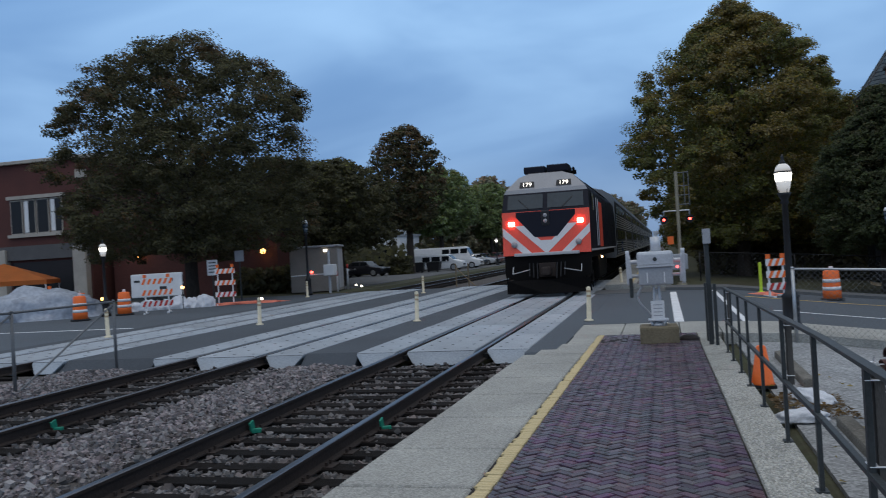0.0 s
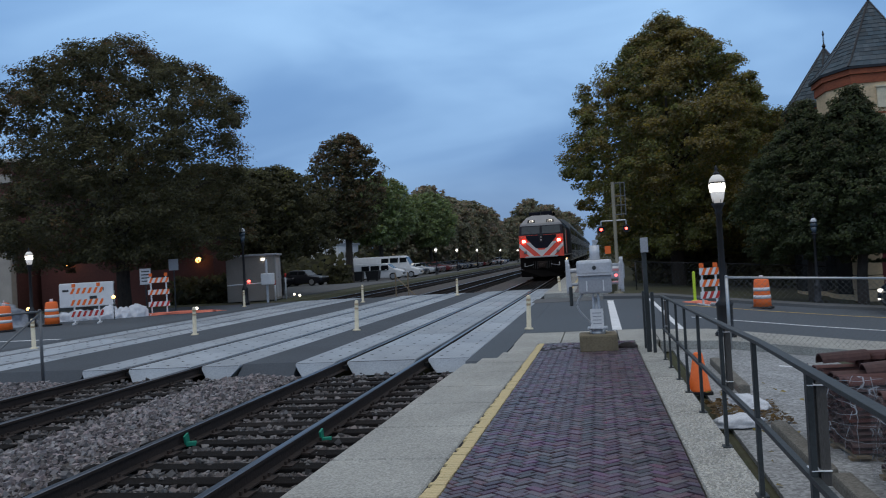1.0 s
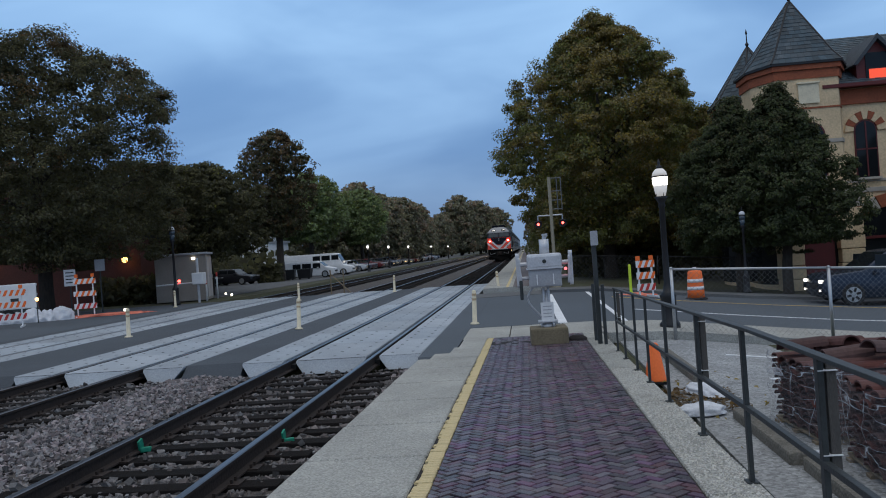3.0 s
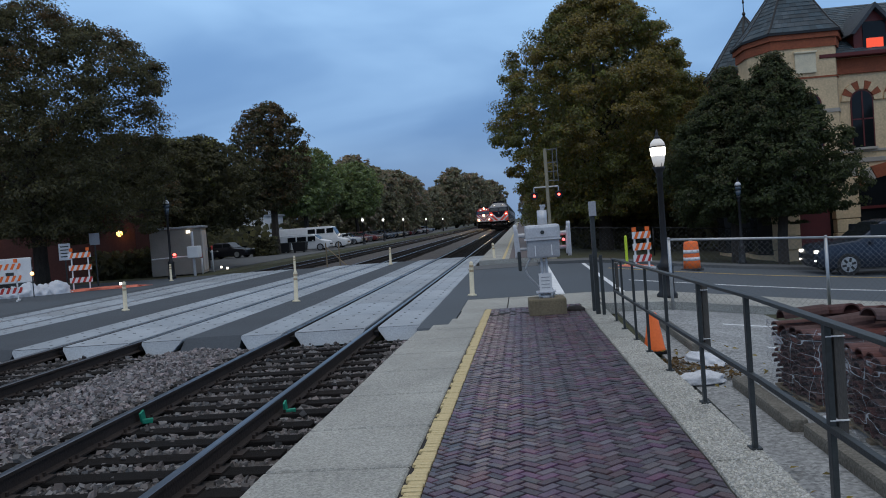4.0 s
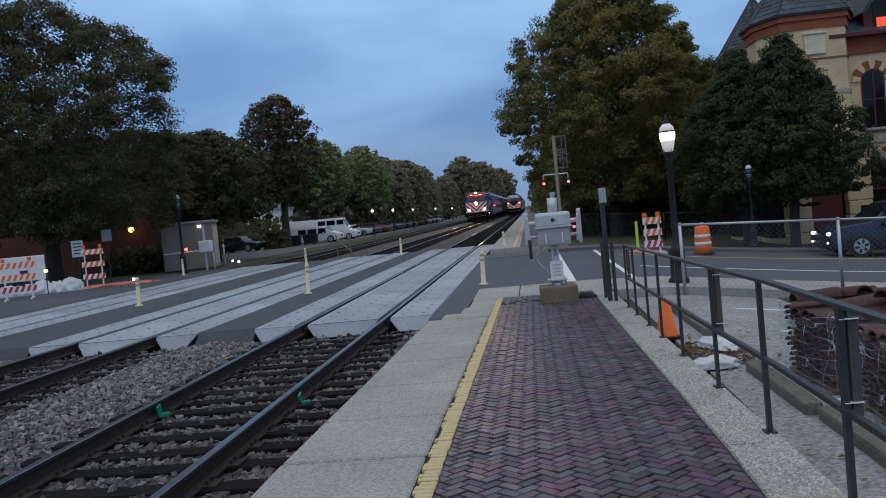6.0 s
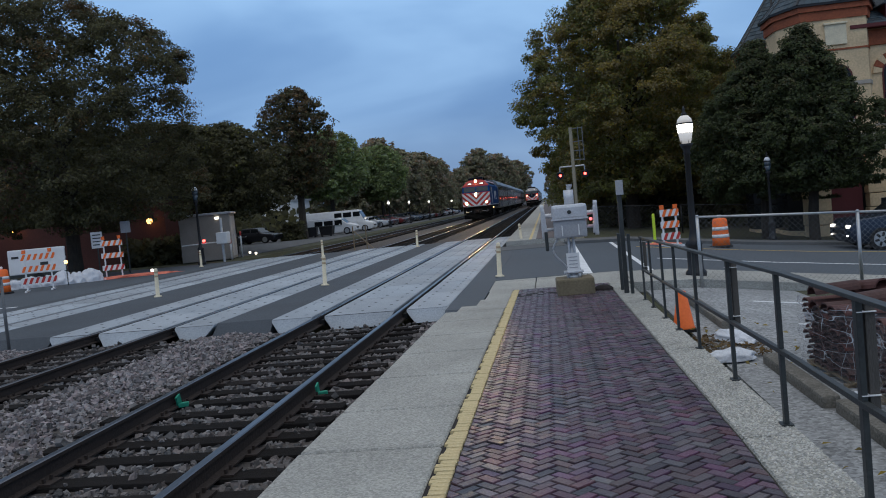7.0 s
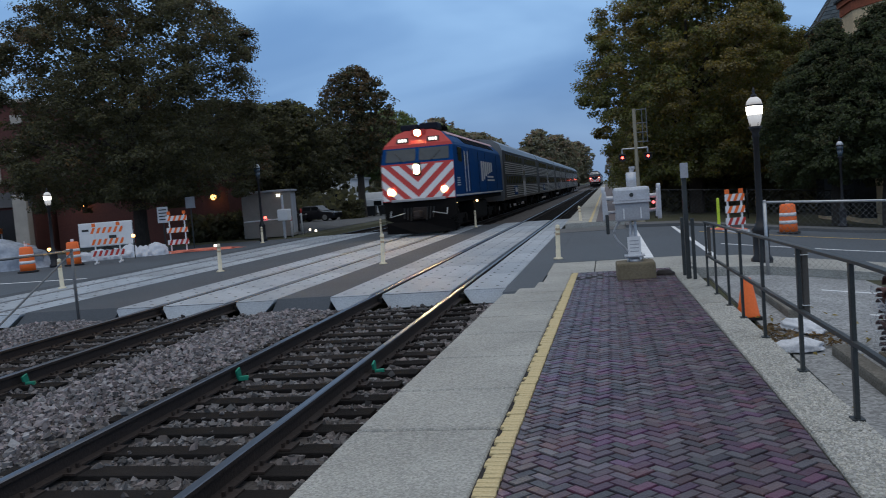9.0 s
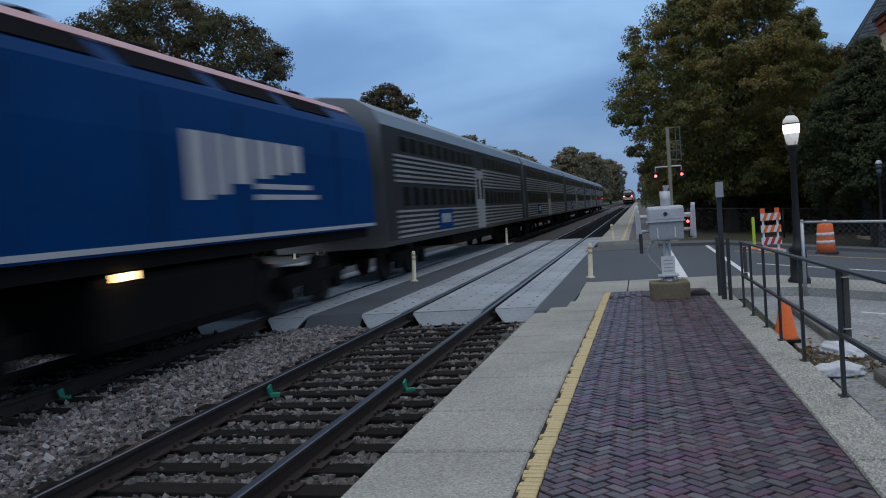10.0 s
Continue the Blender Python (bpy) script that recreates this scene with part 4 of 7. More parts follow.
        for y in (2.65, 3.45):
            rod(bm, (s * 1.60, y, 1.7), (s * 1.60, y, 3.5), 0.02, seg=6)
        part("handrail", bm, M["loco_white"], lo, "white grab rail")
        bm = BM()
        box(bm, (s * 1.552, 3.05, 2.55), (0.02, 0.68, 1.95), bev=0.008)
        dr = part("side_door", bm, M["blue"] if a else M["navy"], lo)
        bm = BM()
        box(bm, (s * 1.563, 3.05, 3.1), (0.012, 0.42, 0.5))
        part("pane", bm, M["dark_glass"], dr)
        if not a:
            bm = BM()
            box(bm, (s * 1.553, 5.4, 2.55), (0.012, 1.7, 1.8))
            part("side_panel", bm, M["loco_orange"], lo, "vermilion flank panel")
        # side stripe at the sill
        bm = BM()
        box(bm, (s * 1.556, (END + 0.2) / 2, 1.57), (0.02, END - 0.3, 0.07))
        part("sill_stripe", bm, M["loco_white"], lo, "pale sill stripe")
        # roof grilles
        for k, y in enumerate((4.6, 7.2, 9.8, 12.4)):
            bm = BM()
            ang2 = math.atan2(0.46, 0.45)
            box(bm, (s * 1.25, y + 0.5, 4.06), (0.03, 2.1, 0.42), ry=s * -(math.pi / 2 - ang2))
            g = part("intake_grille", bm, M["grille"], lo, "black intake grille")
        if a:
            bm = BM()
            box(bm, (s * 1.05, END / 2 + 0.6, 4.275), (0.035, END - 1.6, 0.18), ry=s * -(math.pi / 2 - math.atan2(0.46, 0.45)))
            part("roof_edge", bm, M["roof_pink"], lo, "roof edge in a pale blend of red and white")
        # panel seams and logo bars on the flank
        for y in (4.2, 6.9, 9.3, 13.6):
            bm = BM()
            box(bm, (s * 1.553, y, 2.6), (0.012, 0.03, 2.0))
            part("seam", bm, M["navy"], lo)
        if a:
            bars = [(7.95, 0.55, 2.66, 1.0), (8.62, 0.4, 2.70, 0.92), (9.3, 0.6, 2.78, 0.74), (10.05, 0.5, 2.83, 0.64), (10.75, 0.55, 2.87, 0.56), (11.45, 0.5, 2.90, 0.50), (10.9, 2.3, 2.38, 0.09), (11.1, 2.7, 2.2, 0.09)]
            for y, ln, z, hh in bars:
                bm = BM()
                box(bm, (s * 1.554, y, z), (0.012, ln, hh))
                part("logo_bar", bm, M["loco_white"], lo, "white lettering shape")
            for z in (2.3, 2.2, 2.1, 2.0):
                bm = BM()
                box(bm, (s * 1.554, 1.1, z), (0.012, 0.7, 0.045))
                part("logo_bar", bm, M["loco_white"], lo)
        # ditch and marker lights
        if a:
            beam_lamp("ditch_light", lo, s * 1.13, -0.14, 1.88, 0.105, M["bowl"] if s < 0 else M["ditch_low"], "bright ditch light")
        else:
            bm = rod(BM(), (s * 1.13, -0.05, 1.88), (s * 1.13, 0.03, 1.88), 0.105, seg=16)
            part("ditch_light", bm, M["loco_grey"], lo, "unlit ditch light", True)
        if not a:
            bm = BM()
            box(bm, (s * 1.22, 0.09, 2.62), (0.22, 0.08, 0.17), bev=0.03)
            part("red_marker", bm, M["red_white"], lo, "glowing red marker lamp")
        # steps, plough, pilot parts
        bm = BM()
        for z in (0.45, 0.8, 1.15):
            box(bm, (s * 1.38, 0.55, z), (0.3, 0.5, 0.04))
        box(bm, (s * 1.52, 0.3, 0.85), (0.03, 0.04, 1.2))
        part("step", bm, M["under"], lo)
        bm = BM()
        rod(bm, (s * 0.62, -0.28, 0.98), (s * 1.2, -0.28, 0.86), 0.018, seg=6)
        rod(bm, (s * 1.2, -0.28, 0.86), (s * 1.2, -0.1, 1.1), 0.018, seg=6)
        rod(bm, (s * 0.62, -0.28, 0.98), (s * 0.62, -0.1, 1.0), 0.018, seg=6)
        part("grab_iron", bm, M["galv"], lo, "bright cut lever")
    bm = BM()
    prism(bm, [(-1.52, 0.75), (-1.52, 1.5), (1.52, 1.5), (1.52, 0.75), (1.15, 0.60), (-1.15, 0.60)], "y", 0.05, 0.5)
    part("pilot", bm, M["under"], lo, "black end sill")
    bm = BM()
    v = [bm.verts.new(p) for p in ((-1.45, -0.1, 0.62), (1.45, -0.1, 0.62), (1.5, 0.1, 0.14), (0.0, -0.45, 0.12), (-1.5, 0.1, 0.14), (0, -0.3, 0.62), (0, 0.5, 0.4))]
    for q in ((0, 5, 3, 4), (5, 1, 2, 3), (1, 0, 6), (2, 1, 6), (0, 4, 6), (4, 3, 6), (3, 2, 6)):
        bm.faces.new([v[i] for i in q])
    part("plough", bm, M["under"], lo, "black snow plough")
    bm = BM()
    box(bm, (0, -0.06, 1.52), (2.3, 0.16, 0.11), bev=0.03)
    part("anticlimber", bm, M["loco_white"] if not a else M["loco_grey"], lo)
    bm = BM()
    box(bm, (0, -0.3, 0.92), (0.3, 0.6, 0.28), bev=0.06)
    box(bm, (0, -0.02, 0.95), (0.6, 0.1, 0.5), bev=0.03)
    part("coupler", bm, M["rail_side"], lo)
    for s in (-1, 1):
        for k in range(3):
            bm = rod(BM(), (s * (0.35 + 0.14 * k), -0.05, 1.2), (s * (0.33 + 0.14 * k), -0.28, 0.66 + 0.05 * k), 0.025, seg=6)
            part("hose", bm, M["rubber"], lo)
    # headlights
    for z in (4.32, 2.78) if a else (2.78,):
        bm = BM()
        yv = front_y(z)
        if z > 4:
            box(bm, (0, yv + 0.02, z), (0.62, 0.22, 0.30), bev=0.05)
        else:
            box(bm, (0, yv + 0.01, z), (0.30, 0.14, 0.56), bev=0.05)
        hs = part("headlight_housing", bm, M["loco_red"] if (a and z > 4) else M["black"], lo)
        for k in (0.0,) if z > 4 else (-0.10, 0.10):
            c = (k, yv - 0.10, z) if z > 4 else (0, yv - 0.07, z + k)
            if a:
                beam_lamp("headlight", hs, c[0], c[1] - 0.10, c[2], 0.135 if z > 4 else 0.105, M["bowl"], "lit headlight")
            else:
                bm = rod(BM(), c, (c[0], c[1] + 0.06, c[2]), 0.07, seg=16)
                part("headlight", bm, M["loco_grey"], hs, "unlit headlight", True)
    # roof gear
    bm = BM()
    box(bm, (-0.42, 1.5, 4.58), (0.78, 1.0, 0.26), bev=0.05)
    box(bm, (0.42, 1.5, 4.60), (0.78, 1.0, 0.28), bev=0.05)
    part("air_conditioner", bm, M["navy"], lo, "dark roof unit")
    for y in (6.0, 8.4, 11.0, 12.6, 14.2):
        bm = lathe(BM(), [(0.62, 0), (0.62, 0.12), (0.5, 0.17), (0.1, 0.18)], (0, y, 4.44), 20)
        part("roof_fan", bm, M["under"], lo)
    bm = BM()
    for k in (-0.12, 0, 0.12):
        rod(bm, (k + 0.75, 2.6, 4.62), (k + 0.75, 2.25, 4.64), 0.03, 0.06, 10)
    box(bm, (0.75, 2.6, 4.53), (0.4, 0.08, 0.16))
    part("horn", bm, M["under"], lo)
    # below the floor
    bm = BM()
    box(bm, (0, 7.9, 0.78), (2.75, 4.4, 0.95), bev=0.15)
    part("fuel_tank", bm, M["under"], lo)
    bm = BM()
    box(bm, (0, END / 2, 1.40), (2.9, END - 0.6, 0.22))
    part("frame", bm, M["under"], lo)
    truck(lo, 3.1)
    truck(lo, 12.9)
    bm = BM()
    box(bm, (1.47, 6.15, 1.22), (0.07, 0.22, 0.10), bev=0.02)
    part("step_light", bm, M["head_dim"], lo, "small amber step light")
    bm = BM()
    box(bm, (1.40, 1.0, 1.28), (0.07, 0.1, 0.08), bev=0.02)
    part("step_light", bm, M["head_dim"], lo, "small amber step light")
    return lo


def coach():
    co = thing("passenger_coach", "bilevel stainless steel passenger coach with fluted sides", "passenger coach", "coaches")
    LN, W = 25.4, 1.53
    sec = [(-1.40, 0.95), (-W, 1.10), (-W, 4.05), (-1.36, 4.42), (-0.9, 4.72), (0, 4.84), (0.9, 4.72), (1.36, 4.42), (W, 4.05), (W, 1.10), (1.40, 0.95)]
    bm = prism(BM(), sec, "y", 0, LN)
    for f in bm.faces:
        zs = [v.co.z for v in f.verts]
        # side walls take the shade painted between the flutes
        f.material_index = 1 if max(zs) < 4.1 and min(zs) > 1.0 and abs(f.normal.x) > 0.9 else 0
    part("body", bm, [M["stainless"], M["stainless_gap_shade"]], co, "stainless steel shell")
    for s in (-1, 1):
        bm = BM()
        z = 1.16
        while z < 3.34:
            if not 1.92 < z < 2.56:
                box(bm, (s * (W + 0.012), LN * 0.25 + 0.2, z), (0.04, LN * 0.5 - 1.6, 0.06))
                box(bm, (s * (W + 0.012), LN * 0.75 - 0.2, z), (0.04, LN * 0.5 - 1.6, 0.06))
            z += 0.135
        tagged(part("fluting", bm, M["flute_lit"], co, "horizontal fluting, painted bright"), kind="stuff")
        for z, hh, n in ((2.24, 0.52, 11), (3.66, 0.42, 11)):
            for k in range(n * 2):
                y = 1.5 + (LN - 3.0) * (k + 0.5) / (n * 2)
                if abs(y - LN / 2) < 1.1:
                    continue
                bm = BM()
                box(bm, (s * (W + 0.006), y, z), (0.02, 0.66, hh), bev=0.008)
                part("window", bm, M["dark_glass"], co)
        bm = BM()
        box(bm, (s * (W + 0.004), LN / 2, 2.15), (0.03, 1.8, 2.25), bev=0.01)
        d = part("centre_door", bm, M["loco_grey"], co, "double entrance door")
        for k in (-0.42, 0.42):
            bm = BM()
            box(bm, (s * (W + 0.022), LN / 2 + k, 2.55), (0.012, 0.42, 0.8))
            part("pane", bm, M["dark_glass"], d)
        bm = BM()
        box(bm, (s * (W + 0.03), 6.4, 1.52), (0.02, 2.0, 0.62))
        lg = part("side_sign", bm, M["blue"], co, "blue side sign with pale marks")
        for k in (-0.45, 0.0, 0.45):
            bm = BM()
            box(bm, (s * (W + 0.045), 6.4 + k, 1.55), (0.008, 0.3, 0.3))
            part("sign_mark", bm, M["loco_white"], lg)
    bm = BM()
    box(bm, (0, LN / 2, 0.80), (2.5, 8.5, 0.45), bev=0.06)
    part("equipment_box", bm, M["under"], co)
    bm = BM()
    box(bm, (0, -0.05, 2.6), (1.0, 0.3, 2.7))
    box(bm, (0, LN + 0.05, 2.6), (1.0, 0.3, 2.7))
    part("diaphragm", bm, M["rubber"], co)
    truck(co, 3.2)
    truck(co, LN - 3.2)
    return co


TRAIN_OUT = [(0.0, 28.9), (0.5, 43.5), (1.0, 58.0), (1.5, 71.5), (2.0, 85.0), (2.5, 98.0), (4.0, 136), (5.5, 172), (7.0, 206), (8.5, 238), (10.0, 268)]
TRAIN_IN = [(0.0, 294), (2.5, 222), (3.8, 184), (4.5, 163.5), (5.5, 134.5), (7.0, 92), (7.5, 77.8), (8.0, 63.2), (8.5, 48.5), (9.0, 33.6), (9.5, 18.4), (10.0, 2.9)]
train_out, train_in = [], []
coach_first = coach()
train_out.append((locomotive("dark"), 0.0))
train_in.append((locomotive("blue"), 0.0))
train_out.append((coach_first, 16.9))
for k in range(1, 7):
    train_out.append((copy_thing(coach_first, pose(0, 0, 0)), 16.9 + 26.0 * k))
for k in range(5):
    train_in.append((copy_thing(coach_first, pose(0, 0, 0)), 16.9 + 26.0 * k))
tail = bpy.data.objects.new("tail_light", mesh_of("tail_light", box(BM(), (1.2, 25.5, 2.9), (0.2, 0.1, 0.16), bev=0.02), M["red_light"]))
scene.collection.objects.link(tail)
tail.parent = train_in[-1][0]


# ---------- lamps ----------
def street_lamp(h=3.3, lit=True, slim=False):
    lp = thing("street_lamp", "", "street lamp", "street lamps")
    k = h / 3.3
    bm = lathe(BM(), [(0.20, 0), (0.20, 0.10 * k), (0.15, 0.16 * k), (0.15, 0.62 * k), (0.17, 0.66 * k), (0.10, 0.74 * k), (0.065, 0.9 * k), (0.055, 2.4 * k), (0.08, 2.43 * k), (0.06, 2.48 * k), (0.10, 2.56 * k), (0.13, 2.62 * k)], seg=14)
    part("pole", bm, M["black"], lp, "black cast-iron pole", True)
    bm = lathe(BM(), [(0.085, 2.62 * k), (0.11, 2.70 * k), (0.135, 2.84 * k)], seg=16)
    part("globe", bm, M["lamp_low"] if lit else M["glass_b"], lp, "frosted lower globe" if lit else "unlit glass lantern", True)
    bm = lathe(BM(), [(0.137, 2.84 * k), (0.148, 2.92 * k), (0.15, 3.0 * k)], seg=16)
    part("lantern_glass", bm, M["lamp_lit"] if lit else M["glass_b"], lp, "glowing lantern glass" if lit else "", True)
    bm = lathe(BM(), [(0.162, 3.0 * k), (0.162, 3.02 * k), (0.15, 3.03 * k)], seg=16)
    part("ring", bm, M["black"], lp)
    bm = lathe(BM(), [(0.148, 3.03 * k), (0.13, 3.10 * k), (0.08, 3.16 * k), (0.04, 3.18 * k)], seg=16)
    part("dome", bm, M["lamp_low"] if lit else M["white"], lp, "pale lantern dome", True)
    bm = lathe(BM(), [(0.06, 3.17 * k), (0.05, 3.21 * k), (0.02, 3.25 * k), (0.03, 3.28 * k), (0.008, 3.36 * k)], seg=12)
    part("finial", bm, M["black"], lp, "", True)
    if lit:
        bm = BM()
        for a in range(4):
            c, s = math.cos(a * math.pi / 2 + 0.4), math.sin(a * math.pi / 2 + 0.4)
            rod(bm, (0.09 * c, 0.09 * s, 2.62 * k), (0.155 * c, 0.155 * s, 3.0 * k), 0.006, seg=5)
        part("cage", bm, M["black"], lp)
    return lp


lamp = street_lamp(3.25, True)
lamp.matrix_basis = pose(3.02, 16.46, -0.28)
tagged(lamp, "black iron street lamp with a lit white lantern by the lot")
ob = copy_thing(lamp, pose(-21.3, 28.9, -0.2))
ob.scale = (0.95, 0.95, 0.95)
tagged(ob, "black street lamp with a lit lantern among the site barriers")
for x, y in ((-18, 95), (-18.4, 112), (-18.2, 130), (-18, 160), (-18, 195), (-29, 118)):
    ob = copy_thing(lamp, pose(x, y, -0.2))
    tagged(ob, "distant lit street lamp on the parking strip")
dark_lamp = street_lamp(4.05, False)
dark_lamp.matrix_basis = pose(-17.0, 39.3, -0.2)
tagged(dark_lamp, "unlit black street lamp with a pale cap by the cabinet")
ob = copy_thing(dark_lamp, pose(8.3, 31.3, -0.8))
ob.scale = (0.78, 0.78, 0.78)
tagged(ob, "unlit black street lamp with a pale cap on the sidewalk")


# ---------- railing ----------
def build_railing():
    rl = thing("railing", "dark painted steel railing along the platform edge", "railing")
    ys = [-4.1, -2.8, -1.5, -0.2, 1.15, 2.5, 3.9, 5.22, 6.6, 8.11, 9.38, 10.41, 11.6, 12.58]
    for y in ys:
        z = plat_z(y)
        bm = BM()
        box(bm, (POST_X, y, z + 0.47), (0.028, 0.05, 0.94), bev=0.005, rx=random.uniform(-0.008, 0.008))
        box(bm, (POST_X, y, z + 0.006), (0.07, 0.09, 0.012))
        part("post", bm, M["dark_metal"], rl)
    for h, w in ((0.945, 0.05), (0.46, 0.034)):
        bm = BM()
        pts = [-5.0, 5.0, 12.62]
        for a, b in zip(pts, pts[1:]):
            p, q = Vector((POST_X, a, plat_z(a) + h)), Vector((POST_X, b, plat_z(b) + h))
            box(bm, (p + q) / 2, (w, (q - p).length, 0.022 if h > 0.9 else 0.03), rx=math.atan2(q.z - p.z, q.y - p.y), bev=0.004)
        part("rail", bm, M["dark_metal"], rl)
    for y, w in ((3.9, 0.085), (6.6, 0.06), (12.58, 0.05)):
        z = plat_z(y)
        bm = BM()
        box(bm, (POST_X + 0.05, y + 0.03, z + 0.68), (0.045, w, 0.50), bev=0.004)
        bd = part("strapped_board", bm, M["old_board"], rl, "dark board strapped to a post")
        for dz in (0.50, 0.88):
            bm = BM()
            box(bm, (POST_X + 0.03, y + 0.02, z + dz), (0.085, w + 0.012, 0.004))
            part("cable_tie", bm, M["white"], bd)


build_railing()


def build_wood_posts():
    for x, y, h, w in ((1.44, 13.75, 1.86, 0.07), (1.52, 13.6, 0.98, 0.05), (1.42, 14.3, 0.98, 0.05), (1.50, 14.5, 0.95, 0.045)):
        bm = BM()
        box(bm, (x, y, plat_z(y) + h / 2), (w, w, h), bev=0.008, rz=0.1)
        ob = solid("timber_post", bm, M["dark_metal"], "dark weathered post at the end of the railing", "post", "posts by the railing")
        if h > 1.5:
            bm = BM()
            box(bm, (x + 0.01, y - 0.06, plat_z(y) + h - 0.12), (0.12, 0.03, 0.24), bev=0.006)
            part("small_sign", bm, M["grey_box"], ob, "small grey sign seen from behind")


build_wood_posts()


# ---------- crossing gate mechanism on its block ----------
def sweep(bm, pts, r, seg=7):
    """One closed tube along the points."""
    pts = [Vector(p) for p in pts]
    rings = []
    for k, p in enumerate(pts):
        q = (pts[min(k + 1, len(pts) - 1)] - pts[max(k - 1, 0)]).normalized().to_track_quat("Z", "Y")
        rings.append([bm.verts.new(p + q @ Vector((r * math.cos(a * 2 * math.pi / seg), r * math.sin(a * 2 * math.pi / seg), 0))) for a in range(seg)])
    for a, b in zip(rings, rings[1:]):
        for i in range(seg):
            j = (i + 1) % seg
            bm.faces.new((a[i], a[j], b[j], b[i]))
    bm.faces.new(rings[0][::-1])
    bm.faces.new(rings[-1])
    return bm


def build_gate():
    bx, by, bz = 0.63, 14.5, plat_z(14.5)
    bm = BM()
    box(bm, (bx, by, bz + 0.13), (0.64, 0.62, 0.30), bev=0.035, rz=0.03)
    solid("footing_block", bm, mat("weathered_timber_block", (0.17, 0.14, 0.09), 0.9, var=0.35, fine=30, bump=0.5), "weathered brown footing block on the paving", "block")
    bm = BM()
    lathe(bm, [(0.20, 0), (0.17, 0.05), (0.10, 0.09), (0.04, 0.1)], (1.12, 14.75, bz - 0.02), 12)
    solid("drain_cap", bm, M["grout"], "low dark round cap on the paving", "drain cap")
    g = thing("crossing_gate_mechanism", "silver railway crossing gate mechanism without its arm, on a short mast", "gate mechanism", at=(bx, by, bz + 0.28))
    bm = BM()
    rod(bm, (0, 0, 0), (0, 0, 0.62), 0.065, seg=16)
    rod(bm, (0, 0, 0.0), (0, 0, 0.05), 0.13, 0.10, 16)
    for a in range(4):
        rod(bm, (0.15 * math.cos(a * 1.57 + 0.7), 0.15 * math.sin(a * 1.57 + 0.7), 0), (0.15 * math.cos(a * 1.57 + 0.7), 0.15 * math.sin(a * 1.57 + 0.7), 0.09), 0.02, seg=6)
    part("mast", bm, M["silver"], g, "silver painted mast", True)
    bm = BM()
    box(bm, (0, 0, 0.10), (0.34, 0.30, 0.02))
    part("base_plate", bm, M["silver"], g)
    bm = BM()
    box(bm, (0.0, -0.02, 0.86), (0.56, 0.42, 0.32), bev=0.03)
    part("housing", bm, M["grey_box"], g, "grey enamelled housing")
    bm = BM()
    box(bm, (0.0, -0.03, 1.14), (0.60, 0.46, 0.26), bev=0.05)
    box(bm, (0, -0.03, 1.02), (0.63, 0.48, 0.02))
    cov = part("cover", bm, M["silver"], g, "pale domed cover")
    bm = rod(BM(), (0.0, -0.275, 1.14), (0.0, -0.25, 1.14), 0.035, seg=12)
    part("latch", bm, M["dark_metal"], cov)
    for x in (-0.14, 0.14):
        bm = BM()
        rod(bm, (x, -0.24, 0.74), (x, -0.24, 0.92), 0.012, seg=6)
        part("latch_rod", bm, M["white"], g)
    bm = BM()
    rod(bm, (0.02, 0, 1.25), (0.02, 0, 1.52), 0.085, seg=16)
    part("upper_mast", bm, M["silver"], g, "", True)
    bm = BM()
    rod(bm, (0.02, 0, 1.52), (0.05, 0, 1.60), 0.03, 0.05, 8)
    box(bm, (0.04, 0, 1.60), (0.10, 0.03, 0.03))
    part("mast_cap", bm, M["silver"], g)
    for s in (-1, 1):
        bm = BM()
        rod(bm, (s * 0.28, 0.02, 1.10), (s * 0.46, 0.02, 1.10), 0.04, seg=10)
        part("axle", bm, M["silver"], g)
        bm = rod(BM(), (s * 0.28, 0.02, 0.86), (s * 0.46, 0.02, 0.86), 0.03, seg=10)
        part("axle", bm, M["silver"], g)
        bm = BM()
        box(bm, (s * 0.42, 0.02, 0.98), (0.03, 0.16, 0.48), bev=0.03, ry=s * 0.06)
        box(bm, (s * 0.46, 0.08, 1.0), (0.02, 0.20, 0.60), bev=0.04)
        part("arm_bracket", bm, M["silver"], g, "silver arm bracket")
    bm = BM()
    box(bm, (-0.42, 0.0, 0.66), (0.06, 0.14, 0.34), bev=0.02)
    part("counterweight", bm, M["dark_metal"], g)
    bm = rod(BM(), (0.36, -0.12, 0.99), (0.36, -0.06, 0.99), 0.026, seg=12)
    part("red_lamp", bm, M["red_dim"], g, "small lit red lamp")
    bm = BM()
    pts = [(-0.2 - 0.12 * math.sin(k * math.pi / 9), -0.12, 0.72 - 0.42 * k / 9) for k in range(10)]
    pts.append((-0.05, -0.1, 0.12))
    sweep(bm, pts, 0.018)
    part("cable", bm, M["grey_box"], g, "grey cable loop")
    for k in (-0.06, 0.05):
        bm = rod(BM(), (k, -0.09, 0.12), (k * 0.7, -0.07, 0.72), 0.022, seg=8)
        part("conduit", bm, M["silver"], g)
    bm = BM()
    box(bm, (0.0, -0.115, 0.27), (0.22, 0.012, 0.32), rz=0.02)
    no = part("notice", bm, M["white"], g, "white paper notice taped to the mast")
    for k in range(4):
        bm = BM()
        box(bm, (0.0, -0.123, 0.36 - 0.06 * k), (0.15, 0.004, 0.014))
        part("text_bar", bm, M["grey_box"], no)


build_gate()


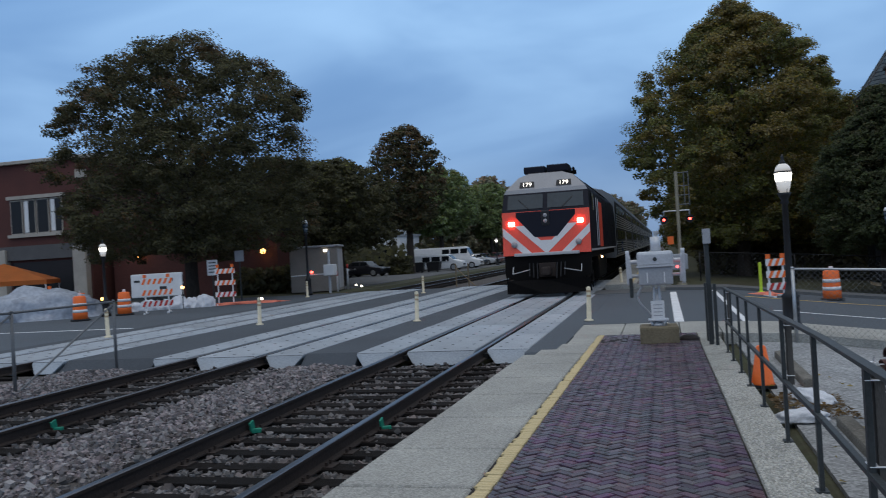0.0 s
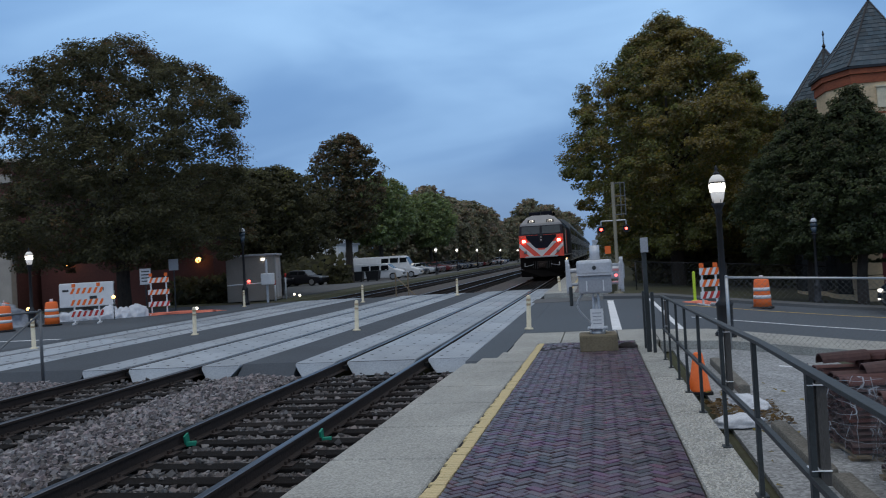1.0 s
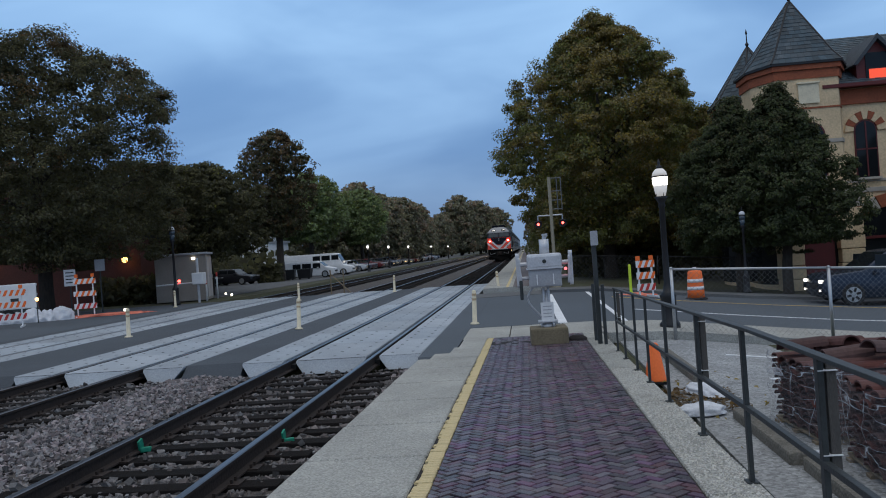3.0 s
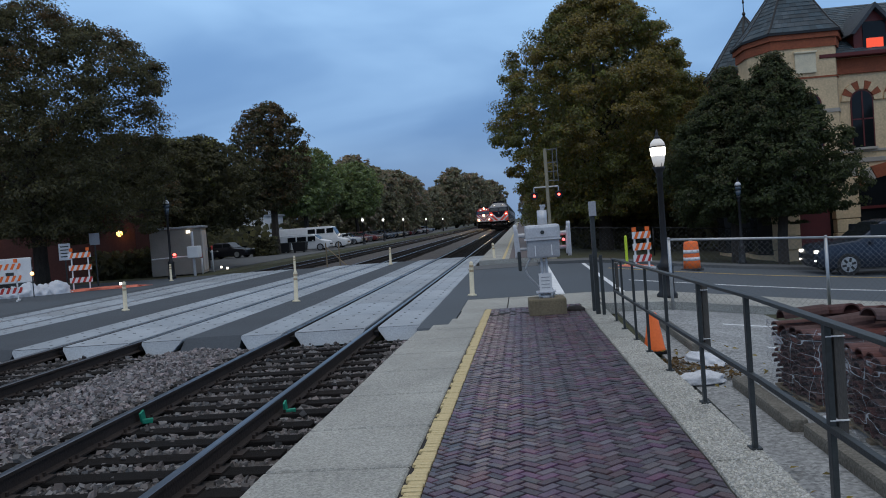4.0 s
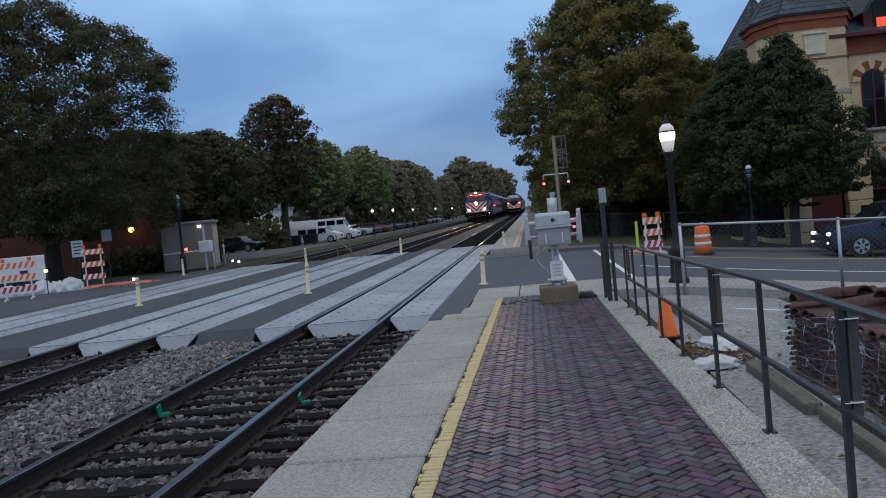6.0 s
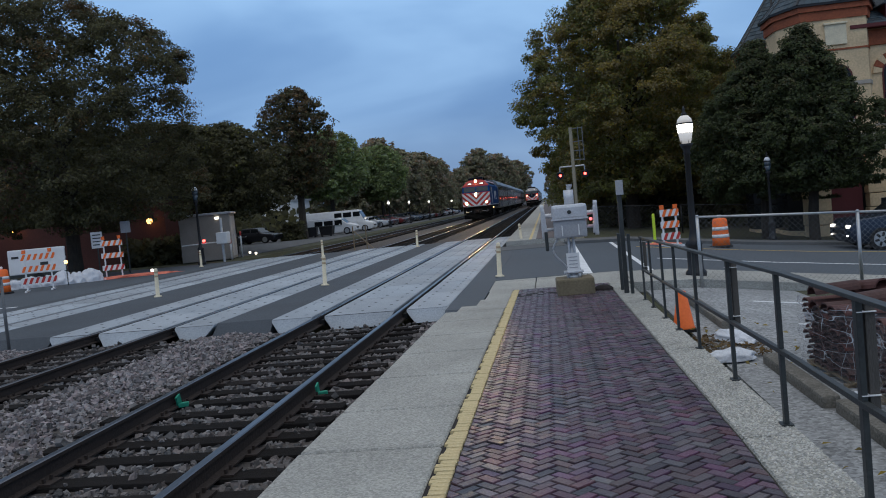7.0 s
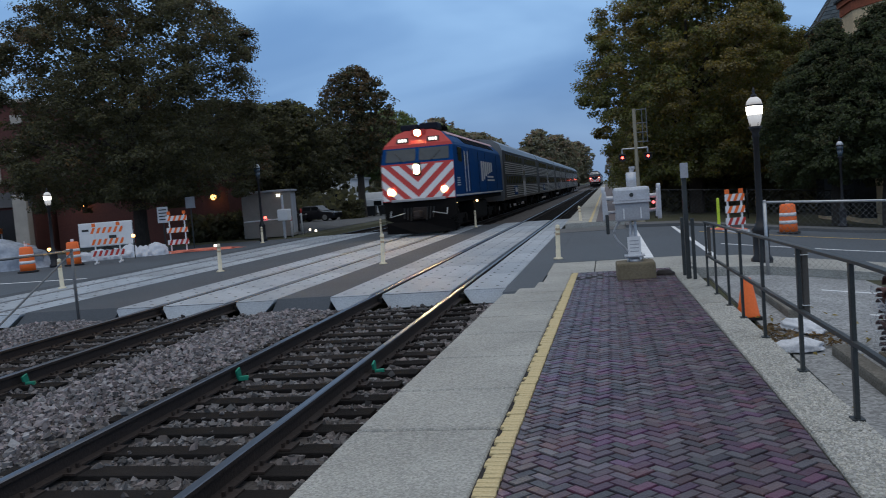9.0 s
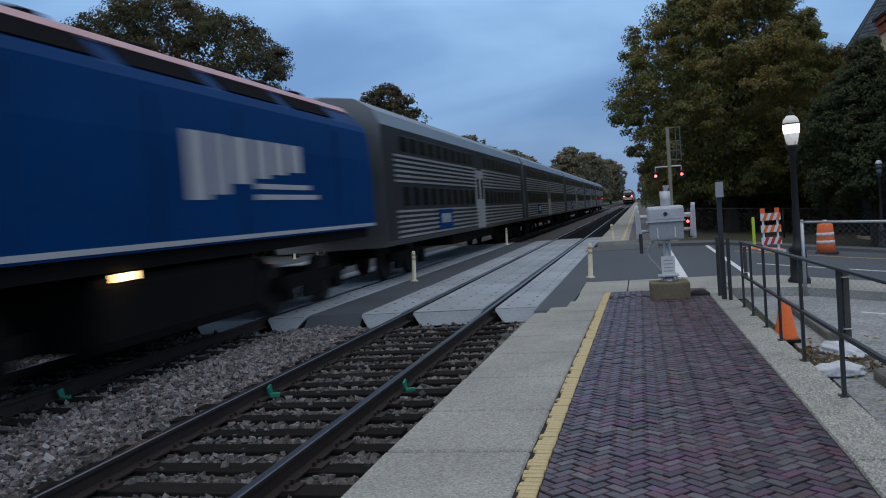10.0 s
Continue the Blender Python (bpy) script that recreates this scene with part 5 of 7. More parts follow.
def build_signal_mast():
    z0 = -0.19
    s = thing("crossing_signal", "tall silver crossing signal mast with two flashing red lights", "crossing signal", at=(1.40, 32.2, z0))
    bm = BM()
    rod(bm, (0, 0, 0), (0, 0, 4.3), 0.065, seg=12)
    rod(bm, (0, 0, 0), (0, 0, 0.12), 0.2, 0.16, 12)
    part("mast", bm, mat("weathered_mast", (0.30, 0.27, 0.20), 0.7, 0.2), s, "weathered tan mast")
    bm = BM()
    for x in (0.28, 0.44):
        rod(bm, (x, 0, 3.0), (x, 0, 4.3), 0.018, seg=6)
    for z in (3.05, 3.4, 3.75, 4.25):
        rod(bm, (0, 0, z), (0.44, 0, z), 0.018, seg=6)
    part("ladder", bm, M["wire"], s, "side ladder frame")
    bm = BM()
    rod(bm, (-0.52, 0, 2.82), (0.42, 0, 2.82), 0.03, seg=8)
    for x in (-0.52, 0.42):
        rod(bm, (x, 0, 2.82), (x, 0, 2.55), 0.025, seg=8)
    part("crossarm", bm, M["galv"], s)
    for x in (-0.52, 0.42):
        bm = lathe(BM(), [(0.05, -0.1), (0.14, -0.05), (0.15, 0.05), (0.15, 0.1)], seg=16)
        bmesh.ops.rotate(bm, verts=bm.verts[:], matrix=Matrix.Rotation(radians(90), 3, "X"))
        bmesh.ops.translate(bm, verts=bm.verts[:], vec=(x, 0, 2.5))
        h = part("signal_head", bm, M["black"], s)
        bm = rod(BM(), (x, -0.115, 2.5), (x, -0.10, 2.5), 0.05, seg=16)
        part("lens", bm, M["red_light"], h, "lit red lens")
        bm = BM()
        box(bm, (x, -0.2, 2.61), (0.26, 0.2, 0.015), rx=0.1)
        part("hood", bm, M["black"], h)
    bm = BM()
    box(bm, (-0.32, -0.05, 1.72), (0.22, 0.02, 0.30))
    part("small_sign", bm, M["orange"], s, "small orange sign")
    bm = BM()
    box(bm, (-0.1, 0.0, 0.9), (0.7, 0.5, 0.6), bev=0.05)
    part("gate_housing", bm, M["grey_box"], s)


build_signal_mast()


# ---------- small road furniture ----------
def bollard():
    b = thing("delineator_post", "slim cream plastic delineator post on the road", "delineator", "delineator posts")
    bm = lathe(BM(), [(0.11, 0), (0.10, 0.03), (0.055, 0.05), (0.05, 0.72), (0.046, 0.77), (0.02, 0.79)], seg=12)
    part("post", bm, M["cream"], b, "", True)
    for z in (0.55, 0.66):
        bm = lathe(BM(), [(0.053, z), (0.053, z + 0.05)], seg=12)
        part("band", bm, mat("reflective_band", (0.45, 0.33, 0.2), 0.4), b, "dull reflective band")
    return b


b0 = bollard()
for k, (x, y) in enumerate(((-10.53, 21.45), (-5.55, 20.6), (-0.95, 19.0), (-9.75, 35.6), (-5.85, 37.9), (-0.85, 33.0), (-16.05, 37.0), (-13.9, 19.2))):
    m = pose(x, y, -0.19, random.uniform(-3, 3), random.uniform(-3, 3), 0)
    if k == 0:
        b0.matrix_basis = m
    else:
        copy_thing(b0, m)


def build_markers():
    for x, y, hgt in ((-16.9, 43.0, 1.15), (-17.3, 45.6, 1.5)):
        mk = thing("marker_post", "white marker post with a red tip by the cabinet", "marker post", "marker posts by the cabinet", at=(x, y, -0.24))
        part("post", lathe(BM(), [(0.05, 0), (0.05, hgt - 0.25), (0.048, hgt - 0.24)], seg=10), M["white"], mk, "", True)
        part("tip", lathe(BM(), [(0.052, hgt - 0.25), (0.052, hgt - 0.02), (0.02, hgt)], seg=10), M["loco_red"], mk, "red reflective tip", True)
    for x, y in ((-10.45, 44.6), (-9.55, 43.8)):
        bm = BM()
        box(bm, (x, y, 0.25), (0.06, 0.06, 1.4), bev=0.008, rx=0.02)
        solid("stake", bm, M["timber"], "grey weathered timber stake between the tracks", "stake", "stakes between the tracks")
    bm = rod(BM(), (-10.4, 44.5, 0.7), (-9.0, 43.4, -0.42), 0.03, seg=6)
    solid("fallen_stake", bm, M["timber"], "timber stake leaning on its neighbour", "stake", "stakes between the tracks")
    for x, y, rz in ((-22.6, 77.8, 4), (-20.9, 77.6, -3)):
        b = thing("waste_bin", "dark wheeled waste bin beside the vans", "waste bin", "waste bins", at=(x, y, -0.2), rz=rz)
        part("body", prism(BM(), [(-0.55, 0.12), (0.55, 0.12), (0.68, 0.95), (-0.68, 0.95)], "y", -0.4, 0.4), M["black"], b)
        bm = BM()
        box(bm, (0, 0, 0.98), (1.42, 0.88, 0.07), bev=0.02)
        part("lid", bm, M["dark_metal"], b, "closed lid")
        for sx in (-0.45, 0.45):
            part("wheel", rod(BM(), (sx, -0.36, 0.09), (sx, -0.30, 0.09), 0.09, seg=10), M["rubber"], b)


build_markers()


def drum():
    d = thing("traffic_drum", "orange and white striped traffic drum on a black base", "traffic drum", "traffic drums")
    bm = lathe(BM(), [(0.36, 0), (0.36, 0.05), (0.30, 0.07)], seg=16)
    part("base", bm, M["rubber"], d)
    bm = lathe(BM(), [(0.275, 0.06), (0.265, 0.30), (0.245, 0.62), (0.225, 0.90), (0.18, 0.94), (0.05, 0.95)], seg=20)
    part("shell", bm, M["orange"], d, "", True)
    for z in (0.32, 0.56):
        r = 0.289 - 0.063 * z
        bm = lathe(BM(), [(r, z), (r - 0.007, z + 0.11)], seg=20)
        part("band", bm, M["white"], d, "white reflective band", True)
    bm = BM()
    box(bm, (0, 0, 1.0), (0.12, 0.04, 0.10), bev=0.015)
    part("handle", bm, M["white"], d)
    return d


d0 = drum()
for k, (x, y) in enumerate(((5.72, 27.5), (-20.5, 29.0), (-20.7, 26.6), (-24.3, 31.1))):
    m = pose(x, y, road_z(x) if x > 0 else -0.19, 0, 0, 40 * k)
    if k == 0:
        d0.matrix_basis = m
    else:
        copy_thing(d0, m)


def barricade(w, h):
    b = thing("barricade", "striped red and white road barricade standing on the street", "barricade", "barricades")
    for s in (-1, 1):
        bm = BM()
        box(bm, (s * w * 0.36, 0, h / 2), (0.05, 0.05, h))
        box(bm, (s * w * 0.36, 0, 0.03), (0.06, 0.9, 0.06))
        part("leg", bm, M["white"], b)
    for k in range(3):
        z = h * (0.28 + 0.31 * k)
        bm = BM()
        box(bm, (0, -0.04, z), (w, 0.03, 0.22))
        bd = part("board", bm, M["white"], b)
        n = max(3, round(w / 0.22))
        for i in range(n):
            x = -w / 2 + (i + 0.35) * w / n
            poly = clip_poly([(x - 0.03, -0.11), (x + 0.07, -0.11), (x + 0.17, 0.11), (x + 0.07, 0.11)], -w / 2, w / 2, -0.11, 0.11)
            if len(poly) > 2:
                bm = prism(BM(), [(u, z + v) for u, v in poly], "y", -0.062, -0.05)
                part("stripe", bm, M["orange"] if k else M["loco_red"], bd)
    for s in (-1, 1):
        bm = rod(BM(), (s * w * 0.36, 0, h), (s * w * 0.36, 0, h + 0.14), 0.07, seg=10)
        part("warning_lamp", bm, M["orange"], b)
    return b


for w, h, x, y, rz in ((0.62, 1.2, 4.09, 27.1, 15), (0.90, 1.7, -18.45, 33.5, 20), (1.25, 1.45, -19.1, 29.2, 25), (1.6, 1.2, -25.5, 29.8, 30)):
    barricade(w, h).matrix_basis = pose(x, y, road_z(x) if x > 0 else -0.19, 0, 0, rz)

bm = lathe(BM(), [(0.14, 0), (0.13, 0.04), (0.05, 0.06), (0.05, 1.0), (0.02, 1.03)], (3.86, 29.2, -0.4), 12)
solid("marker_post", bm, M["lime"], "lime yellow marker post at the street edge", "marker post")
# crumpled orange netting and base weights near the barricades
def litter_mound(name, label, cat, x, y, z, sx, sy, sz, material, seed, rz=0.0, crease=1.0):
    bm = BM()
    bmesh.ops.create_icosphere(bm, subdivisions=4, radius=1.0)
    for v in bm.verts:
        n = noise.noise(v.co * 2.3 + Vector((seed, 0, 0))) * 0.28 + noise.noise(v.co * 6.0 + Vector((seed, 3, 0))) * 0.13 * crease + abs(noise.noise(v.co * 11.0 + Vector((0, seed, 0)))) * 0.10 * crease
        v.co *= 1 + n
        v.co.z = max(v.co.z, -0.15)
        v.co = Vector((v.co.x * sx, v.co.y * sy, v.co.z * sz))
    bmesh.ops.rotate(bm, verts=bm.verts[:], matrix=Matrix.Rotation(radians(rz), 3, "Z"))
    bmesh.ops.translate(bm, verts=bm.verts[:], vec=(x, y, z))
    return solid(name, bm, material, label, cat, smooth=True)


litter_mound("netting", "crumpled orange plastic netting on the pavement", "netting", -17.9, 33.7, -0.18, 1.9, 0.5, 0.09, M["faded_orange"], 4, 20)
litter_mound("netting", "orange plastic netting at the foot of a barricade", "netting", 3.7, 28.0, -0.42, 0.8, 0.4, 0.12, M["faded_orange"], 8)
litter_mound("tarpaulin", "grey tarpaulin over heaped building material", "tarpaulin", -24.2, 28.6, -0.2, 2.4, 1.2, 1.25, mat("grey_tarpaulin", (0.30, 0.33, 0.38), 0.4, var=0.35, scale=1.5, fine=6, bump=0.25), 12, 25)
litter_mound("tarpaulin", "grey plastic sheet over a low pile", "tarpaulin", -28.0, 28.8, -0.2, 2.2, 1.2, 1.0, mat("pale_plastic_sheet", (0.36, 0.38, 0.43), 0.35, var=0.35, scale=1.5, fine=6, bump=0.25), 15, 25)
for k in range(6):
    a = k * 0.52
    litter_mound("sand_bag", "white woven sack in a row on the street", "sack", -21.7 + 0.52 * k, 31.6 + 0.24 * k, -0.19, 0.42, 0.34, 0.42 + 0.1 * (k % 2), M["bag"], 30 + k, 25)
# sacks, cone and litter beside the platform
for x, y, rz, sx in ((2.02, 8.85, 12, 0.28), (2.30, 9.95, -62, 0.34)):
    litter_mound("sand_bag", "white woven sack lying beside the platform edge", "sack", x, y, -0.33, sx, 0.15, 0.10, M["bag"], int(x * 50 + y), rz, 0.25)


def build_cone():
    c = thing("traffic_cone", "plain orange traffic cone beside the railing", "traffic cone", at=(1.88, 10.9, -0.36))
    bm = lathe(BM(), [(0.15, 0.03), (0.135, 0.06), (0.06, 0.50), (0.045, 0.52)], seg=18)
    part("cone_body", bm, M["orange"], c, "", True)
    bm = BM()
    box(bm, (0, 0, 0.02), (0.30, 0.30, 0.04), bev=0.01)
    part("base", bm, M["rubber"], c)


build_cone()


def tile_pallet(x, y, rz, seed):
    rnd = random.Random(seed)
    p = thing("tile_pallet", "pallet of stacked clay roof tiles wrapped in clear plastic", "pallet", "tile pallets", at=(x, y, -0.46), rz=rz)
    for k in range(5):
        bm = BM()
        box(bm, (-0.46 + 0.23 * k, 0, 0.125), (0.12, 1.1, 0.022))
        part("pallet_board", bm, M["timber"], p)
    for k in range(3):
        bm = BM()
        box(bm, (0, -0.46 + 0.46 * k, 0.06), (1.1, 0.1, 0.10))
        part("pallet_bearer", bm, M["timber"], p)
    z = 0.15
    for lay in range(12):
        for i in range(5):
            bm = BM()
            n = 8
            w, t = 0.2, 0.016
            pts = [(0.1 * math.cos(math.pi * k / n), 0.05 * math.sin(math.pi * k / n)) for k in range(n + 1)]
            pts += [(0.085 * math.cos(math.pi * k / n), 0.036 * math.sin(math.pi * k / n)) for k in range(n, -1, -1)]
            prism(bm, pts, "x", -0.52 + rnd.uniform(-0.03, 0.02), 0.52 + rnd.uniform(-0.02, 0.03))
            ob = part("roof_tile", bm, M["tile_red"], p)
            ob.matrix_basis = pose(0, -0.42 + 0.21 * i, z, 0, 0, rnd.uniform(-1.5, 1.5))
        z += 0.052
    for k in range(9):
        bm = BM()
        n = 8
        pts = [(0.11 * math.cos(math.pi * i / n), 0.09 * math.sin(math.pi * i / n)) for i in range(n + 1)]
        pts += [(0.095 * math.cos(math.pi * i / n), 0.075 * math.sin(math.pi * i / n)) for i in range(n, -1, -1)]
        prism(bm, pts, "x", -0.21, 0.21)
        ob = part("roof_tile", bm, M["tile_red"], p)
        ob.matrix_basis = pose(rnd.uniform(-0.35, 0.35), rnd.uniform(-0.42, 0.42), z + 0.0 + 0.03 * (k % 3), rnd.uniform(-8, 8), rnd.uniform(-8, 8), rnd.choice([0, 90]) + rnd.uniform(-25, 25))
    # torn wrap around the stack
    bm = BM()
    n, m = 96, 16
    grid = []
    for j in range(m + 1):
        row = []
        for i in range(n):
            a = 2 * math.pi * i / n
            c, s = math.cos(a), math.sin(a)
            q = 0.60 / max(abs(c), abs(s))
            q = min(q, 0.74)
            top = 0.68 + 0.16 * noise.noise(Vector((c * 2, s * 2, seed)))
            zz = 0.08 + top * j / m
            q += 0.45 * max(0.0, s - 0.55) * (0.7 + 0.5 * noise.noise(Vector((zz * 5, seed, 0))))
            d = q + 0.030 * noise.noise(Vector((c * 4, s * 4, zz * 9 + seed))) + 0.016 * noise.noise(Vector((c * 14, s * 14, zz * 22 + seed)))
            row.append(bm.verts.new((c * d, s * d, zz)))
        grid.append(row)
    for j in range(m):
        for i in range(n):
            bm.faces.new((grid[j][i], grid[j][(i + 1) % n], grid[j + 1][(i + 1) % n], grid[j + 1][i]))
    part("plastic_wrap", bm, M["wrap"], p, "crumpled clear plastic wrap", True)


def wrap_material():
    """Clear film; pale opaque lines paint the glints along its creases."""
    m = mat("clear_wrap_glints", (0.50, 0.51, 0.54), 0.16, 0, 0.2, 3, 14, 0.9, spec=0.9)
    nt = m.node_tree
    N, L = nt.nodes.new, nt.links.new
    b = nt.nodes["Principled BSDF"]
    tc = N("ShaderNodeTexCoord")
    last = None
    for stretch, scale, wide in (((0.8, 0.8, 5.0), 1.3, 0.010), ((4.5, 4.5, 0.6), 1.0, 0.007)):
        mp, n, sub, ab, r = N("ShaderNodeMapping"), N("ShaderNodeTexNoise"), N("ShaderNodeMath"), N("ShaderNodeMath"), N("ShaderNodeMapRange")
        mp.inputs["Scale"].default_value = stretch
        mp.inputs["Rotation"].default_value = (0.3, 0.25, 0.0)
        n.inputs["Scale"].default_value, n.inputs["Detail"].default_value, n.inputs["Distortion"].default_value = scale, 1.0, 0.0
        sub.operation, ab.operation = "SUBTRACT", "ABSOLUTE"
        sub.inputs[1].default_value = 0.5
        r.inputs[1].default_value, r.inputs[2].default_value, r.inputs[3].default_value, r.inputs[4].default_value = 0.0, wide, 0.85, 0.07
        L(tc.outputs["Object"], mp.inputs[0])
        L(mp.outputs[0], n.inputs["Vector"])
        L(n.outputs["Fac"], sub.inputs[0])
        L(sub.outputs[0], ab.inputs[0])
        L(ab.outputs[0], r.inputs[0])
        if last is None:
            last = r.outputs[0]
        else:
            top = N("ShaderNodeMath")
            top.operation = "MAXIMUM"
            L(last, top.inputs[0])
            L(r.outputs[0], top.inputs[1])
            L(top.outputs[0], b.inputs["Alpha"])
    return m


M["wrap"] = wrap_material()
tile_pallet(3.24, 8.02, 3, 3)
tile_pallet(3.30, 6.45, -3, 7)
tile_pallet(4.75, 7.4, 8, 11)


def scatter_leaves(name, label, n, x0, x1, y0, y1, z, seed, material):
    rng = np.random.default_rng(seed)
    p = np.stack([rng.uniform(x0, x1, n), rng.uniform(y0, y1, n), z + rng.uniform(0, 0.03, n)], -1)
    a = rng.normal(size=(n, 3)) * (1, 1, 0.35)
    a /= np.linalg.norm(a, axis=1)[:, None]
    b = np.cross(a, (0, 0, 1) + 0.3 * rng.normal(size=(n, 3)))
    s = rng.uniform(0.03, 0.075, n)[:, None]
    v = np.stack([p - a * s * 0.6, p + b * s * 0.45 + (0, 0, 0.008), p + a * s * 0.6, p - b * s * 0.45 + (0, 0, 0.008)], 1).reshape(-1, 3)
    tagged(new(name, np_mesh(name, v, np.arange(4 * n).reshape(n, 4), material)), label, "leaves", kind="stuff")


scatter_leaves("fallen_leaves", "dry brown leaves gathered beside the platform edge", 420, 1.85, 2.6, 8.9, 10.2, -0.35, 2, M["leaf_r"])
scatter_leaves("fallen_leaves", "a few dry leaves on the lot", 160, 1.8, 4.5, 3.0, 12.0, -0.35, 6, M["leaf_y"])


# ---------- fences ----------
def wire_fence(name, label, posts, h, material, brace=False, gap=0.10, wires=True):
    """posts: (x, y, base height). A top rail, posts and crossed wires."""
    fe = thing(name, label, "fence")
    for x, y, z in posts:
        bm = rod(BM(), (x, y, z - 0.1), (x, y, z + h), 0.03, seg=10)
        rod(bm, (x, y, z + h), (x, y, z + h + 0.03), 0.036, 0.02, 10)
        part("post", bm, material, fe, "", True)
    for p, q in zip(posts, posts[1:]):
        a, b = Vector(p), Vector(q)
        bm = rod(BM(), a + Vector((0, 0, h - 0.01)), b + Vector((0, 0, h - 0.01)), 0.021, seg=8)
        part("top_rail", bm, material, fe, "", True)
        ln = (b - a).length
        u = (b - a) / ln
        bm = BM()
        k = -int(h / gap) - 1
        while wires and k * gap < ln:
            for sg in (1, -1):
                s0, s1 = k * gap, k * gap + (h - 0.05)
                c0, c1 = max(0.0, s0), min(ln, s1)
                if c1 > c0:
                    z0, z1 = (c0 - s0), (c1 - s0)
                    if sg < 0:
                        z0, z1 = h - 0.05 - z0, h - 0.05 - z1
                    rod(bm, a + u * c0 + Vector((0, 0, 0.03 + z0)), a + u * c1 + Vector((0, 0, 0.03 + z1)), 0.0022, seg=3)
            k += 1
        if wires:
            tagged(part("wire_mesh", bm, M["wire"], fe, "chain-link wire mesh"), kind="stuff")
        else:
            bm.free()
        if brace:
            bm = rod(BM(), a + Vector((0, 0, 0.05)), b + Vector((0, 0, h - 0.05)), 0.018, seg=8)
            part("brace", bm, material, fe)


wire_fence("chain_link_fence", "galvanised chain-link fence along the sidewalk", [(2.95, 15.52, -0.34), (5.72, 15.52, -0.50), (8.5, 15.52, -0.66), (11.3, 15.52, -0.82)], 1.26, M["galv"])
wire_fence("track_fence", "galvanised pipe fence with a brace between two tracks", [(-9.6, 8.4, -0.40), (-9.6, 11.15, -0.40), (-9.6, 13.75, -0.40)], 1.40, M["wire"], brace=True, wires=False)
wire_fence("garden_fence", "low dark fence below the lindens", [(2.4, 40, -0.4), (6.5, 40, -0.7), (11, 40, -1.1), (15, 40, -1.2)], 1.3, M["black"], gap=0.2)


# ---------- signal cabinet, signs, generator, canopy ----------
def build_site():
    c = thing("signal_cabinet", "grey metal railway signal cabinet with a peaked lid", "cabinet", at=(-18.6, 44.2, -0.24), rz=14)
    bm = BM()
    box(bm, (0, 0, 1.3), (2.7, 2.2, 2.5), bev=0.03)
    part("body", bm, mat("tan_grey_enamel", (0.27, 0.25, 0.22), 0.6, 0.1, 0.2), c)
    bm = BM()
    box(bm, (0, 0, 2.60), (2.9, 2.4, 0.12), bev=0.03)
    part("lid", bm, M["grey_box"], c)
    for s in (-0.35, 0.35):
        bm = BM()
        box(bm, (1.36, s * 1.4, 1.3), (0.03, 0.9, 2.2), bev=0.01)
        d = part("door", bm, M["grey_box"], c, "grey cabinet door")
        bm = BM()
        box(bm, (1.39, s * 1.4 + 0.3, 1.3), (0.04, 0.04, 0.2))
        part("handle", bm, M["galv"], d)
    bm = BM()
    box(bm, (0.7, -1.13, 2.35), (0.2, 0.08, 0.14))
    part("wall_lamp", bm, M["lamp_far"], c, "lit wall lamp")
    # gate mechanism in front of it
    g = thing("crossing_gate_mechanism", "pale crossing gate mechanism with a red lamp by the cabinet", "gate mechanism", at=(-16.6, 41.2, -0.22))
    bm = BM()
    rod(bm, (0, 0, 0), (0, 0, 2.3), 0.07, seg=10)
    part("mast", bm, M["silver"], g)
    bm = BM()
    box(bm, (0.1, -0.1, 1.25), (0.6, 0.5, 0.6), bev=0.05)
    part("housing", bm, M["white"], g)
    bm = BM()
    rod(bm, (-2.2, -0.1, 1.0), (-0.2, -0.1, 1.05), 0.035, seg=8)
    part("short_arm", bm, M["white"], g)
    bm = rod(BM(), (-0.95, -0.2, 1.18), (-0.95, -0.12, 1.18), 0.07, seg=12)
    part("red_lamp", bm, M["red_light"], g, "lit red lamp")
    # signs
    for x, y, h, w, hh, m, label in ((-20.3, 35.6, 2.1, 0.5, 0.75, M["white"], "white street sign with unreadable dark bars"), (-19.6, 37.0, 2.5, 0.45, 0.55, M["grey_box"], "grey back of a street sign")):
        s = thing("street_sign", label, "sign", "street signs", at=(x, y, -0.2), rz=18)
        bm = BM()
        box(bm, (0, 0, h / 2), (0.06, 0.04, h))
        part("post", bm, M["dark_metal"], s)
        bm = BM()
        box(bm, (0, -0.035, h - hh / 2), (w, 0.015, hh), bev=0.005)
        pl = part("sign_plate", bm, m, s)
        if m is M["white"]:
            for k in range(4):
                bm = BM()
                box(bm, (0, -0.046, h - 0.14 - 0.15 * k), (w * 0.7, 0.006, 0.05))
                part("text_bar", bm, M["dark_metal"], pl)
    # generator on a trailer
    g = thing("generator_trailer", "white towable generator on a two-wheeled trailer", "generator", at=(-21.2, 32.4, -0.2), rz=30)
    g.scale = (0.86, 0.86, 0.9)
    bm = BM()
    box(bm, (0, 0, 1.22), (2.5, 1.25, 1.15), bev=0.05)
    part("housing", bm, M["white"], g)
    bm = BM()
    box(bm, (0, 0, 0.58), (2.6, 1.3, 0.14))
    rod(bm, (-1.3, 0, 0.55), (-2.1, 0, 0.5), 0.05)
    part("chassis", bm, M["dark_metal"], g)
    for s in (-1, 1):
        bm = rod(BM(), (0, s * 0.6, 0.33), (0, s * 0.8, 0.33), 0.33, seg=18)
        w = part("wheel", bm, M["rubber"], g)
        bm = rod(BM(), (0, s * 0.81, 0.33), (0, s * 0.82, 0.33), 0.18, seg=14)
        part("rim", bm, M["galv"], w)
